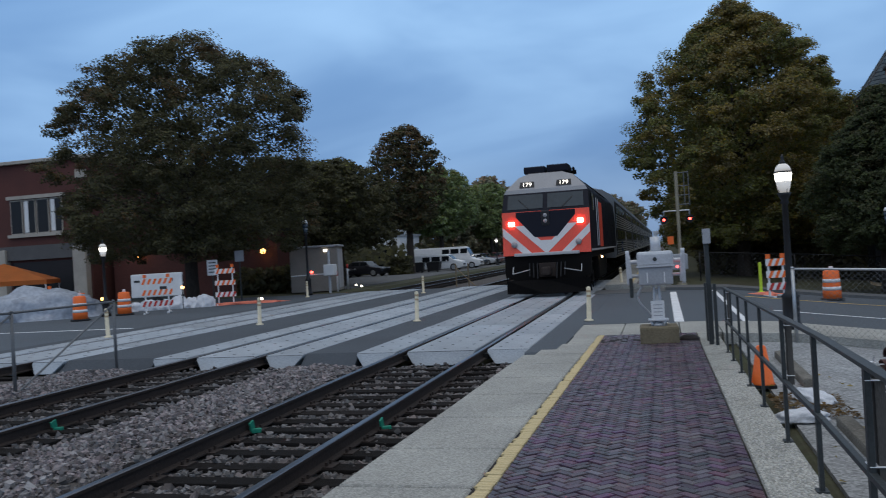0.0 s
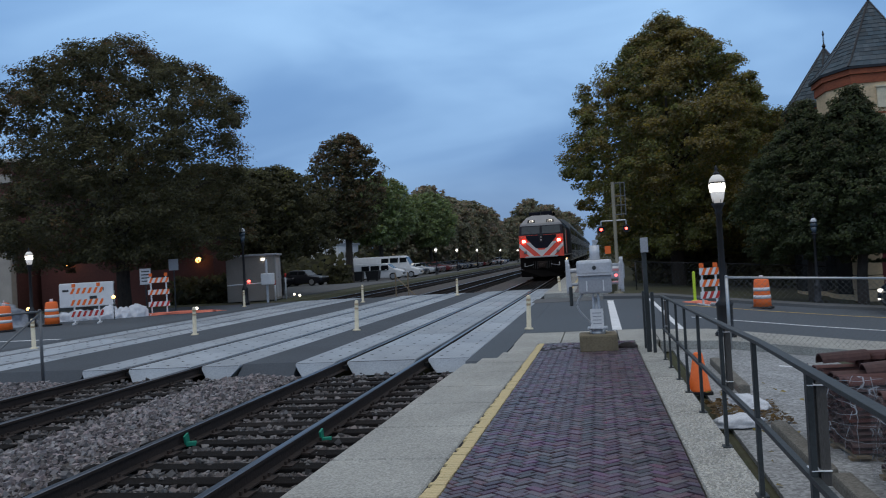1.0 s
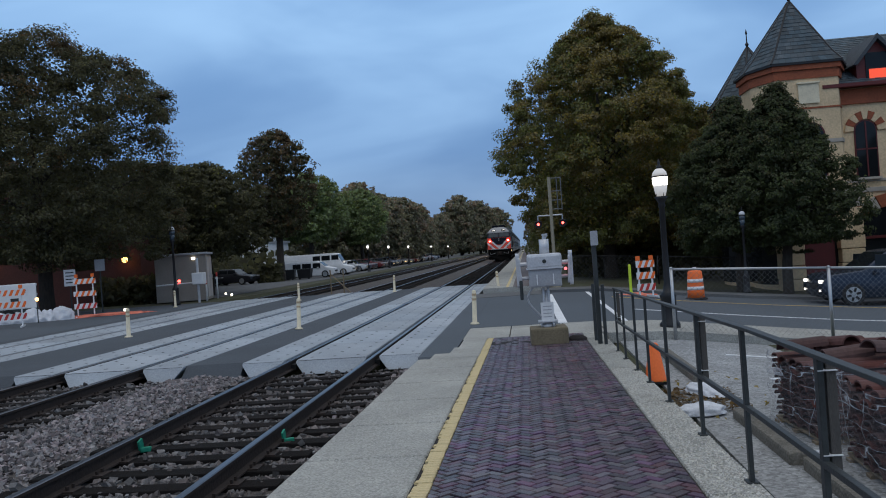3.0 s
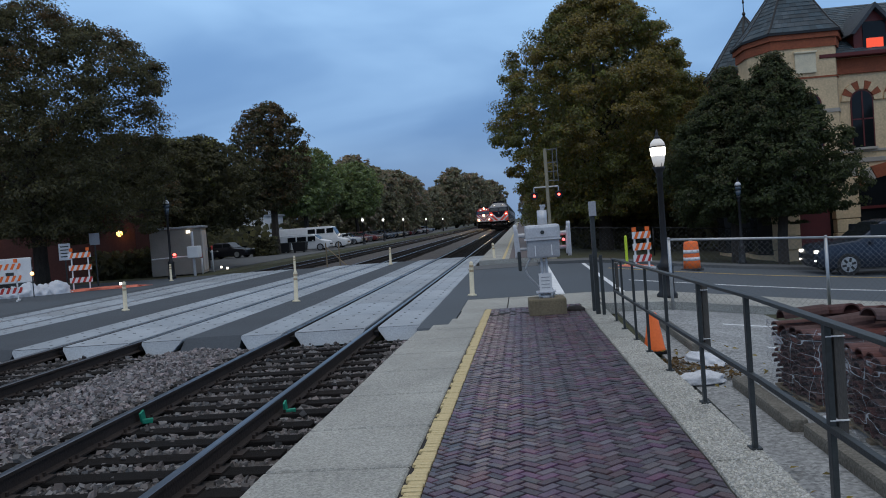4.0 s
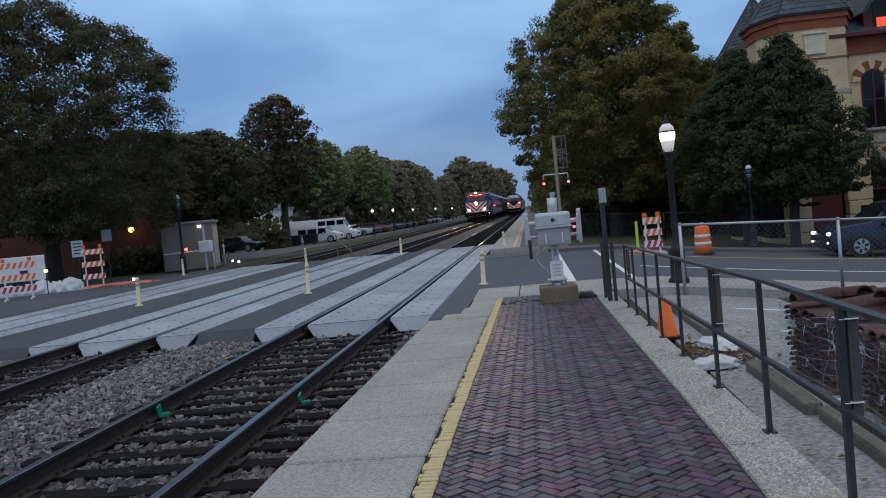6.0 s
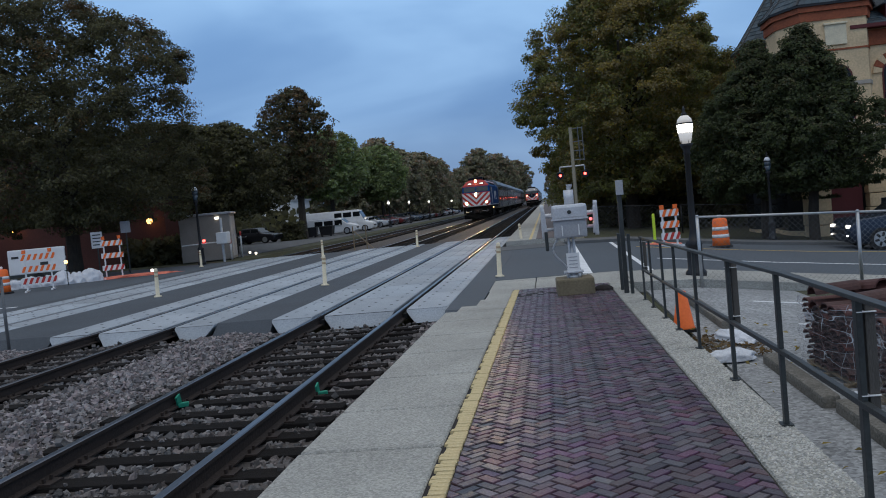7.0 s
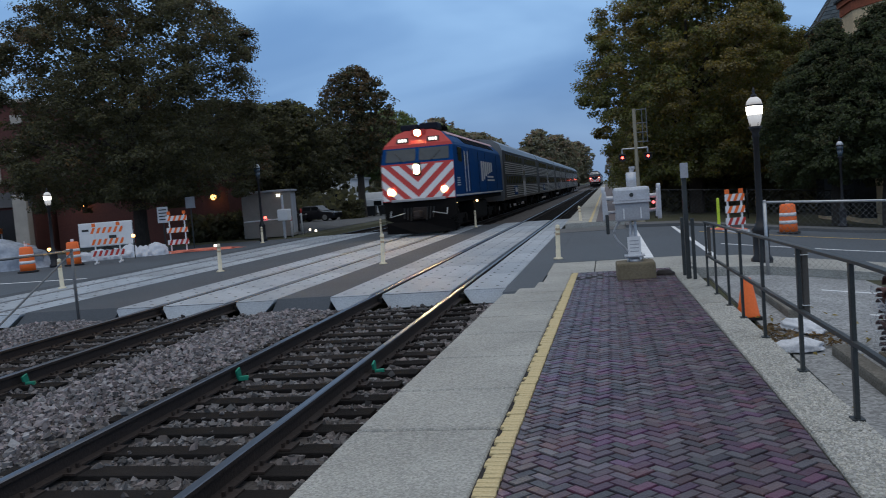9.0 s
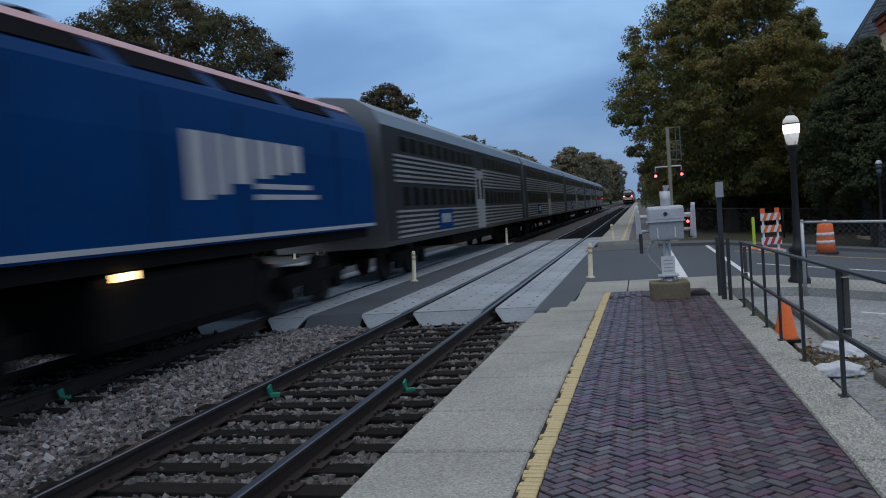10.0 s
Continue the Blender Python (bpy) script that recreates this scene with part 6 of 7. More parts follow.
    for x, z, w, h in ((-0.55, 1.45, 1.1, 0.10), (0.55, 1.45, 0.5, 0.16), (0.3, 1.0, 0.35, 0.3)):
        bm = BM()
        box(bm, (x, -0.63, z), (w, 0.02, h))
        part("vent", bm, M["dark_metal"], g)
    for y, z, w, h in ((-0.1, 1.5, 0.4, 0.35), (0.25, 1.1, 0.18, 0.25), (-0.2, 1.1, 0.2, 0.25)):
        bm = BM()
        box(bm, (1.26, y, z), (0.02, w, h))
        part("control_panel", bm, M["navy"], g)
    # canopy
    c = thing("pop_up_canopy", "orange pop-up canopy over the work site", "canopy", at=(-27.6, 30.4, -0.2), rz=30)
    bm = BM()
    v = [bm.verts.new(p) for p in ((-2, -1.6, 1.65), (2, -1.6, 1.65), (2, 1.6, 1.65), (-2, 1.6, 1.65), (0, 0, 2.45), (-2, -1.6, 1.45), (2, -1.6, 1.45), (2, 1.6, 1.45), (-2, 1.6, 1.45))]
    for k in range(4):
        j = (k + 1) % 4
        bm.faces.new((v[k], v[j], v[4]))
        bm.faces.new((v[k], v[k + 5], v[j + 5], v[j]))
    bmesh.ops.solidify(bm, geom=bm.faces[:], thickness=0.02)
    part("canopy_top", bm, M["canvas"], c, "orange canvas roof")
    for x in (-1.95, 1.95):
        for y in (-1.55, 1.55):
            bm = rod(BM(), (x, y, 0), (x, y, 1.6), 0.025, seg=8)
            part("leg", bm, M["white"], c)
    # flashing warning lamps on the site
    for x, y, z in ((-22.6, 30.4, 0.45), (-19.2, 31.2, 0.75), (-26.5, 29.0, 0.6)):
        bm = BM()
        rod(bm, (x, y, -0.19), (x, y, z - 0.06), 0.02, seg=6)
        ob = solid("warning_light", bm, M["dark_metal"], "small amber warning light on a stake", "warning light", "warning lights")
        bm = lathe(BM(), [(0.03, -0.06), (0.07, -0.03), (0.07, 0.05), (0.03, 0.08)], (x, y, z), 12)
        part("lamp", bm, M["sodium"], ob, "lit amber lamp")
    for x, y in ((-18.3, 36.6), (-17.0, 47.0), (-18.3, 49.5)):
        bm = lathe(BM(), [(0.03, 0.2), (0.07, 0.22), (0.07, 0.32), (0.03, 0.34)], (x, y, -0.4), 12)
        solid("ground_light", bm, M["lamp_far"], "small lit ground light by the shrubs", "ground light", "ground lights")


build_site()


# ---------- vehicles ----------
def vehicle(name, label, L, W, H, paint, kind="car", lights=False):
    """A vehicle along +x, its nose at x = -L/2."""
    c = thing(name, label, "van" if kind == "van" else "car")
    z0 = 0.22
    if kind == "van":
        side = [(-L / 2, z0 + 0.15), (-L / 2 + 0.05, 0.85), (-L / 2 + 0.9, 1.08), (-L / 2 + 1.55, H - 0.08), (-L / 2 + 1.9, H), (L / 2 - 0.1, H), (L / 2, H - 0.2), (L / 2, z0), (-L / 2 + 0.2, z0)]
        wins = [(-L / 2 + 1.75, 0.75), (-L / 2 + 2.75, 0.9), (-L / 2 + 3.75, 0.8)]
        wz, wh = H - 0.47, 0.5
    elif kind == "suv":
        side = [(-L / 2, 0.45), (-L / 2 + 0.02, 0.75), (-L / 2 + 0.25, 0.98), (-L / 2 + 1.25, 1.10), (-L / 2 + 2.0, H - 0.06), (-L / 2 + 2.4, H), (L / 2 - 0.9, H - 0.02), (L / 2 - 0.25, 1.15), (L / 2, 0.95), (L / 2, 0.4), (L / 2 - 0.2, z0), (-L / 2 + 0.25, z0)]
        wins = [(-L / 2 + 2.0, 0.75), (-L / 2 + 2.85, 0.85), (-L / 2 + 3.7, 0.7)]
        wz, wh = H - 0.35, 0.42
    else:
        side = [(-L / 2, 0.42), (-L / 2 + 0.05, 0.68), (-L / 2 + 0.3, 0.80), (-L / 2 + 1.25, 0.92), (-L / 2 + 1.95, H), (L / 2 - 1.3, H), (L / 2 - 0.55, 0.98), (L / 2, 0.92), (L / 2, 0.4), (L / 2 - 0.2, z0), (-L / 2 + 0.25, z0)]
        wins = [(-L / 2 + 1.95, 0.7), (-L / 2 + 2.8, 0.75)]
        wz, wh = H - 0.27, 0.34
    bm = BM()
    prism(bm, side, "y", -W / 2, W / 2)
    for v in bm.verts:
        k = max(0.0, (v.co.z - 0.95) / (H - 0.95))
        v.co.y *= 1 - 0.16 * k
    bmesh.ops.bevel(bm, geom=bm.edges[:], offset=0.05, segments=2, affect="EDGES", profile=0.6)
    part("body", bm, paint, c, "", True)
    for s in (-1, 1):
        for x, w in wins:
            bm = BM()
            k = (wz - 0.95) / (H - 0.95)
            box(bm, (x, s * (W / 2 * (1 - 0.16 * k) + 0.004), wz), (w, 0.025, wh), bev=0.01, rx=s * 0.14)
            part("side_window", bm, M["dark_glass"], c)
        for x in (-L / 2 + 0.92, L / 2 - 0.95):
            bm = rod(BM(), (x, s * (W / 2 - 0.2), 0.35), (x, s * (W / 2 + 0.02), 0.35), 0.35, seg=22)
            w = part("wheel", bm, M["rubber"], c)
            bm = rod(BM(), (x, s * (W / 2 + 0.02), 0.35), (x, s * (W / 2 + 0.035), 0.35), 0.24, seg=18)
            r = part("rim", bm, M["galv"], w, "alloy rim")
            if kind == "suv":
                for k in range(6):
                    bm = BM()
                    a = k * math.pi / 3 + 0.26
                    box(bm, (x + 0.15 * math.cos(a), s * (W / 2 + 0.04), 0.35 + 0.15 * math.sin(a)), (0.13, 0.012, 0.07), ry=-a)
                    part("rim_slot", bm, M["rubber"], w)
        bm = BM()
        box(bm, (-L / 2 + 0.07, s * (W / 2 - 0.24), 0.76 if kind != "van" else 0.8), (0.16, 0.26, 0.10), bev=0.03)
        part("headlight", bm, M["white_light"] if lights else M["silver"], c, "lit headlight" if lights else "")
        if lights:
            bm = BM()
            box(bm, (-L / 2 + 0.04, s * (W / 2 - 0.24), 0.48), (0.12, 0.13, 0.06), bev=0.02)
            part("fog_light", bm, M["white_light"], c, "lit fog light")
        bm = BM()
        box(bm, (L / 2 - 0.02, s * (W / 2 - 0.2), 0.85), (0.06, 0.26, 0.2), bev=0.02)
        part("tail_light", bm, M["maroon"], c)
        bm = BM()
        box(bm, (-L / 2 + 1.6, s * (W / 2 + 0.06), 1.02), (0.12, 0.2, 0.12), bev=0.03)
        part("mirror", bm, paint, c)
    # windscreen
    a, b = (side[2], side[3]) if kind == "van" else (side[3], side[4])
    bm = BM()
    mid, ln = ((a[0] + b[0]) / 2, (a[1] + b[1]) / 2), math.hypot(b[0] - a[0], b[1] - a[1])
    box(bm, (mid[0] - 0.01, 0, mid[1] + 0.01), (ln * 0.86, W * 0.80, 0.02), ry=-math.atan2(b[1] - a[1], b[0] - a[0]))
    part("windscreen", bm, M["dark_glass"], c)
    bm = BM()
    box(bm, (-L / 2 + 0.01, 0, 0.6), (0.05, W * 0.5, 0.14), bev=0.01)
    part("grille", bm, M["black"], c)
    return c


suv = vehicle("car", "dark blue sport utility car with lit headlights on the street", 4.7, 1.9, 1.72, M["car_blue"], "suv", True)
suv.matrix_basis = pose(10.6 + 1.22, 27.9, road_z(12) + 0.03, 0, 1.8, 0)
van = vehicle("van", "white minivan parked on the strip beside the railway", 5.6, 1.95, 1.68, M["white"], "van")
van.matrix_basis = pose(-21.3, 80.5, -0.2, 0, 0, 180)
van2 = vehicle("van", "white high-roofed van parked behind the minivan", 7.6, 2.1, 2.38, M["white"], "van")
van2.matrix_basis = pose(-21.8, 86.5, -0.2, 0, 0, 180)
far_paints = [mat("car_paint_" + n, c, 0.3, 0.3, 0.1) for n, c in (("silver", (0.32, 0.33, 0.35)), ("grey", (0.10, 0.11, 0.12)), ("black", (0.02, 0.02, 0.025)), ("pale", (0.5, 0.5, 0.5)), ("blue", (0.05, 0.08, 0.14)), ("red", (0.16, 0.03, 0.03)))]
protos = [vehicle("car", "parked car in the row beside the railway", 4.5, 1.8, 1.46, p) for p in far_paints]
rnd = random.Random(4)
ys = [91 + 2.9 * k for k in range(34)]
for k, y in enumerate(ys):
    m = pose(-21.6 + rnd.uniform(-0.3, 0.3), y, -0.2, 0, 0, 180 + rnd.uniform(-3, 3))
    o = protos[k] if k < len(protos) else copy_thing(rnd.choice(protos), m)
    o.matrix_basis = m
    tagged(o, group="parked cars")
for x, y in ((-29.5, 72.5), (-26.5, 73.5)):
    copy_thing(protos[2], pose(x, y, -0.2, 0, 0, 170))


# ---------- buildings ----------
def window(parent, x, y, z, w, h, face, frame_m, glass_m, arched=False, label=""):
    """A window on a wall that faces -y (face 0) or -x (face 90)."""
    r = radians(-90) if face == 90 else 0.0
    m = Matrix.Translation((x, y, z)) @ Matrix.Rotation(r, 4, "Z")
    n = 12
    if arched:
        poly = [(-w / 2, 0), (w / 2, 0)] + [(w / 2 * math.cos(math.pi * k / n), h - w / 2 + w / 2 * math.sin(math.pi * k / n)) for k in range(n + 1)]
    else:
        poly = [(-w / 2, 0), (w / 2, 0), (w / 2, h), (-w / 2, h)]
    win = part("window", prism(BM(), [(u * 1.12, v * 1.03 - 0.03) for u, v in poly], "y", -0.06, 0.05), frame_m, parent, label)
    win.matrix_basis = m
    pane = part("pane", prism(BM(), poly, "y", -0.075, -0.062), glass_m, win)
    bm = BM()
    box(bm, (0, -0.085, h / 2), (0.06, 0.02, h * 0.97))
    box(bm, (0, -0.085, h * 0.5), (w, 0.02, 0.06))
    part("glazing_bar", bm, frame_m, win)
    bm = BM()
    box(bm, (0, -0.12, -0.06), (w * 1.2, 0.22, 0.10), bev=0.01)
    part("sill", bm, M["stone_trim"], win, "stone sill")
    return win


def arch_ring(parent, x, y, z, r, wdt, n, face, mats):
    """Wedge stones round an arch, alternately coloured."""
    rr = Matrix.Translation((x, y, z)) @ Matrix.Rotation(radians(-90) if face == 90 else 0.0, 4, "Z")
    for k in range(n):
        a0, a1 = math.pi * k / n + 0.01, math.pi * (k + 1) / n - 0.01
        poly = [(r * math.cos(a0), r * math.sin(a0)), ((r + wdt) * math.cos(a0), (r + wdt) * math.sin(a0)), ((r + wdt) * math.cos(a1), (r + wdt) * math.sin(a1)), (r * math.cos(a1), r * math.sin(a1))]
        ob = part("arch_stone", prism(BM(), poly, "y", -0.10, 0.05), mats[k % 2], parent)
        ob.matrix_basis = rr


def slate_field(bm, bl, br, tr, tl, rnd, course=0.22, wide=0.28):
    """Overlapping slates, course by course, on one roof slope."""
    bl, br, tr, tl = Vector(bl), Vector(br), Vector(tr), Vector(tl)
    nrm = (br - bl).cross(tl - bl).normalized()
    n = max(1, int((tl - bl).length / course))
    for k in range(n):
        a0, b0 = bl.lerp(tl, k / n), br.lerp(tr, k / n)
        a1, b1 = bl.lerp(tl, (k + 1) / n), br.lerp(tr, (k + 1) / n)
        m = max(1, int(round((b0 - a0).length / wide)))
        off = 0.5 / m if k % 2 else 0.0
        cuts = [0.0] + [(i + 1) / m - off for i in range(m) if 0.01 < (i + 1) / m - off < 0.99] + [1.0]
        for u, v in zip(cuts, cuts[1:]):
            g = min(0.006 / max(0.1, (b0 - a0).length), (v - u) * 0.2)
            lift = nrm * rnd.uniform(0.022, 0.036)
            q = [a0.lerp(b0, u + g), a0.lerp(b0, v - g), a1.lerp(b1, v - g), a1.lerp(b1, u + g)]
            t = [bm.verts.new(q[0] + lift), bm.verts.new(q[1] + lift), bm.verts.new(q[2] + nrm * 0.012), bm.verts.new(q[3] + nrm * 0.012)]
            e = [bm.verts.new(q[0] + nrm * 0.004), bm.verts.new(q[1] + nrm * 0.004)]
            bm.faces.new(t)
            bm.faces.new((e[0], e[1], t[1], t[0]))


def spire(parent, name, plan, tip, z0, z1, label):
    """A steep roof over a plan, with slates on each slope and lead on each hip."""
    def at(sc, z):
        return [(tip[0] + (x - tip[0]) * sc, tip[1] + (y - tip[1]) * sc, z) for x, y in plan]

    rings = [at(1.0, z0), at(0.82, z0 + (z1 - z0) * 0.15), at(0.015, z1)]
    bm = BM()
    vs = [[bm.verts.new(p) for p in q] for q in rings]
    n = len(plan)
    for a, b in zip(vs, vs[1:]):
        for i in range(n):
            bm.faces.new((a[i], a[(i + 1) % n], b[(i + 1) % n], b[i]))
    bm.faces.new(vs[0][::-1])
    bm.faces.new(vs[-1])
    part(name, bm, M["slate"], parent, label)
    rnd = random.Random(n)
    bm = BM()
    for a, b in zip(rings, rings[1:]):
        for i in range(n):
            j = (i + 1) % n
            slate_field(bm, a[i], a[j], b[j], b[i], rnd)
    tagged(part("slate_course", bm, M["slate_tile"], parent, "overlapping grey slates"), kind="stuff")
    for i in range(n):
        part("hip", sweep(BM(), [q[i] for q in rings], 0.05, 6), M["black"], parent, "dark lead hip")


def finial(parent, x, y, z, k=1.0):
    bm = lathe(BM(), [(0.10 * k, 0), (0.05 * k, 0.15 * k), (0.12 * k, 0.3 * k), (0.04 * k, 0.45 * k), (0.03 * k, 0.9 * k), (0.07 * k, 1.0 * k), (0.01 * k, 1.25 * k)], (x, y, z), 8)
    part("finial", bm, M["black"], parent, "dark metal finial")


def build_old_hall():
    G = -1.3
    EV = 7.35
    h = thing("old_town_building", "old buff brick building with slate turrets and red stone bands", "building")
    TX, TY, TW, TD = 12.75, 38.25, 2.6, 3.0
    bm = BM()
    box(bm, (24.5, 44.0, (G + EV) / 2), (22.0, 13.4, EV - G))
    part("wall", bm, M["buff"], h, "buff brick walls")
    TE = EV + 1.1
    plan = [(-1.30, -1.5), (1.30, -1.5), (1.95, -0.15), (1.95, 1.5), (-1.95, 1.5), (-1.95, -0.15)]

    def around(o):
        return [(TX + x * (1 + o / 1.7), TY + y * (1 + o / 1.5)) for x, y in plan]

    part("corner_tower", prism(BM(), around(0), "z", G, TE), M["buff"], h, "buff brick corner tower")
    for z, hh, o in ((TE - 0.14, 0.22, 0.14), (TE - 0.45, 0.36, 0.06), (6.55, 0.07, 0.03), (5.1, 0.16, 0.04), (2.9, 0.2, 0.06)):
        part("band", prism(BM(), around(o), "z", z - hh / 2, z + hh / 2), M["terracotta"] if z > 5.5 else M["stone_trim"], h, "red terracotta band" if z > 5.5 else "")
    for z, hh, o in ((EV - 0.40, 0.65, 0.12), (3.3, 0.12, 0.05), (2.9, 0.2, 0.07)):
        bm = BM()
        box(bm, (24.5, 44.0, z), (22 + 2 * o, 13.4 + 2 * o, hh), bev=0.02)
        part("band", bm, M["terracotta"] if z > 6 else M["stone_trim"], h)
    part("eave", prism(BM(), around(0.22), "z", TE - 0.03, TE + 0.06), M["black"], h, "dark eave board")
    spire(h, "tower_roof", around(0.20), (TX, TY), TE + 0.06, TE + 3.1, "steep slate tower roof")
    finial(h, TX, TY, TE + 3.0, 0.8)
    # main roof with a ridge and a dormer
    bm = BM()
    prism(bm, [(36.9, EV), (37.0, EV + 0.15), (41.6, EV + 3.1), (46.0, EV + 3.1), (51.0, EV)], "x", 13.6, 35.9)
    part("roof", bm, M["slate"], h, "slate roof")
    bm = BM()
    slate_field(bm, (13.6, 37.0, EV + 0.15), (28.0, 37.0, EV + 0.15), (28.0, 41.6, EV + 3.1), (13.6, 41.6, EV + 3.1), random.Random(5))
    tagged(part("slate_course", bm, M["slate_tile"], h, "overlapping grey slates"), kind="stuff")
    bm = BM()
    box(bm, (24.6, 36.95, EV + 0.04), (22.4, 0.5, 0.16), bev=0.02)
    part("eave_board", bm, M["maroon"], h)
    for dx in (15.9, 22.0):
        bm = BM()
        prism(bm, [(dx - 0.85, EV + 0.2), (dx + 0.85, EV + 0.2), (dx + 0.85, EV + 1.05), (dx, EV + 1.95), (dx - 0.85, EV + 1.05)], "y", 37.3, 41.5)
        d = part("dormer", bm, M["maroon"], h, "maroon gabled dormer")
        bm = BM()
        prism(bm, [(dx - 1.08, EV + 0.92), (dx - 0.90, EV + 0.92), (dx, EV + 1.98), (dx + 0.90, EV + 0.92), (dx + 1.08, EV + 0.92), (dx, EV + 2.2)], "y", 37.0, 41.6)
        part("dormer_roof", bm, M["slate"], d)
        bm = BM()
        box(bm, (dx, 37.28, EV + 0.85), (0.95, 0.04, 1.2), bev=0.018)
        part("pane", bm, M["dark_glass"], d)
        bm = BM()
        box(bm, (dx, 37.25, EV + 0.52), (0.70, 0.03, 0.42), bev=0.012)
        part("lit_blind", bm, glow("red_glow", (1.0, 0.10, 0.04), 0.9, (0.25, 0.03, 0.02)), d, "red glowing window display")
    # small rear turret
    RX, RY, TZ = 11.85, 42.0, EV + 0.2

    def ring(rad):
        return [(RX + rad * math.cos(math.pi * (k + 0.5) / 4), RY + rad * math.sin(math.pi * (k + 0.5) / 4)) for k in range(8)]

    part("rear_turret", prism(BM(), ring(1.85), "z", G, TZ), M["buff"], h, "buff brick rear turret")
    for z, hh, rad in ((TZ - 0.14, 0.24, 2.0), (TZ - 0.45, 0.34, 1.93)):
        part("band", prism(BM(), ring(rad), "z", z - hh / 2, z + hh / 2), M["terracotta"], h)
    part("eave", prism(BM(), ring(2.12), "z", TZ - 0.03, TZ + 0.06), M["black"], h)
    spire(h, "turret_roof", ring(2.10), (RX, RY), TZ + 0.06, EV + 3.15, "eight-sided slate turret roof")
    finial(h, RX, RY, EV + 3.05, 0.8)
    # dark bands round the foot of the tower and the turret, for the shaded open porch
    part("porch_shade", prism(BM(), around(0.03), "z", G + 0.35, 2.45), M["dark_glass"], h, "dark band for the shaded open porch")
    part("porch_shade", prism(BM(), ring(1.88), "z", G + 0.35, 2.45), M["dark_glass"], h)
    # little gabled dormer on the turret roof
    bm = prism(BM(), [(-0.45, 0), (0.45, 0), (0.45, 0.55), (0, 1.15), (-0.45, 0.55)], "y", -0.9, 0.9)
    d = part("dormer", bm, M["maroon"], h, "small maroon turret dormer")
    d.matrix_basis = Matrix.Translation((RX - 0.1, RY - 1.15, TZ + 0.1))
    bm = prism(BM(), [(-0.66, 0.42), (-0.52, 0.42), (0, 1.14), (0.52, 0.42), (0.66, 0.42), (0, 1.36)], "y", -1.05, 0.9)
    part("dormer_roof", bm, M["slate"], d)
    # upper windows and their arches
    for x in (15.22, 16.98, 20.0, 21.76, 24.8, 26.56):
        window(h, x, 37.3, 3.45, 0.84, 2.42, 0, M["maroon"], M["dark_glass"], True, "tall arched upper window")
        arch_ring(h, x, 37.3, 3.45 + 2.42 - 0.42, 0.50, 0.36, 9, 0, [M["buff"], M["terracotta"]])
    bm = BM()
    box(bm, (TX + 0.05, 36.72, 7.17), (0.86, 0.10, 0.86), bev=0.02)
    box(bm, (TX + 0.05, 36.68, 7.62), (0.94, 0.16, 0.08), bev=0.02)
    part("tower_panel", bm, M["cream"], h, "blank square stone panel")
    window(h, TX, 36.73, 3.6, 1.1, 2.3, 0, M["maroon"], M["dark_glass"], True, "arched tower window")
    # ground floor: wide arches on banded piers
    for x in (16.45, 21.35, 26.25):
        n = 16
        r = 2.0
        bm = prism(BM(), [(u, v) for u, v in [(-r, 0.0), (r, 0.0)] + [(r * math.cos(math.pi * k / n), 2.2 + 1.3 * math.sin(math.pi * k / n)) for k in range(n + 1)]], "y", -0.05, 0.05)
        w = part("shop_window", bm, M["dark_glass"], h, "wide arched shop window")
        w.matrix_basis = Matrix.Translation((x, 37.3, G))
        for k in range(11):
            a0, a1 = math.pi * k / 11 + 0.01, math.pi * (k + 1) / 11 - 0.01
            f = lambda a, e: ((r + e) * math.cos(a), 2.2 + (1.3 + e) * math.sin(a))
            ob = part("arch_stone", prism(BM(), [f(a0, 0), f(a0, 0.55), f(a1, 0.55), f(a1, 0)], "y", -0.12, 0.05), (M["terracotta"], M["stone_trim"])[k % 2], h)
            ob.matrix_basis = Matrix.Translation((x, 37.3, G))
        bm = BM()
        box(bm, (x, 37.22, G + 2.15), (4.0, 0.06, 0.12))
        part("transom", bm, M["maroon"], h)
        bm = BM()
        box(bm, (x - 1.0, 37.2, G + 0.95), (1.2, 0.04, 0.9))
        part("window_poster", bm, M["loco_grey"], h)
    for x in (11.55, 14.02, 18.9, 23.8):
        for k in range(7):
            bm = BM()
            box(bm, (x, 37.0 if x > 15 else 36.6, G + 0.3 + 0.58 * k), (0.95 + 0.06 * (k % 2), 0.7, 0.55), bev=0.03)
            part("pier_block", bm, M["stone_trim"] if k == 6 else M["buff"], h, "")
    bm = BM()
    box(bm, (TX, 36.70, G + 1.5), (1.3, 0.12, 2.8))
    part("door", bm, M["maroon"], h, "dark maroon entrance door")
    bm = rod(BM(), (TX + 0.75, 36.72, 1.55), (TX + 0.75, 36.64, 1.55), 0.07, seg=10)
    part("red_lamp", bm, M["red_light"], h, "small red light by the door")


build_old_hall()


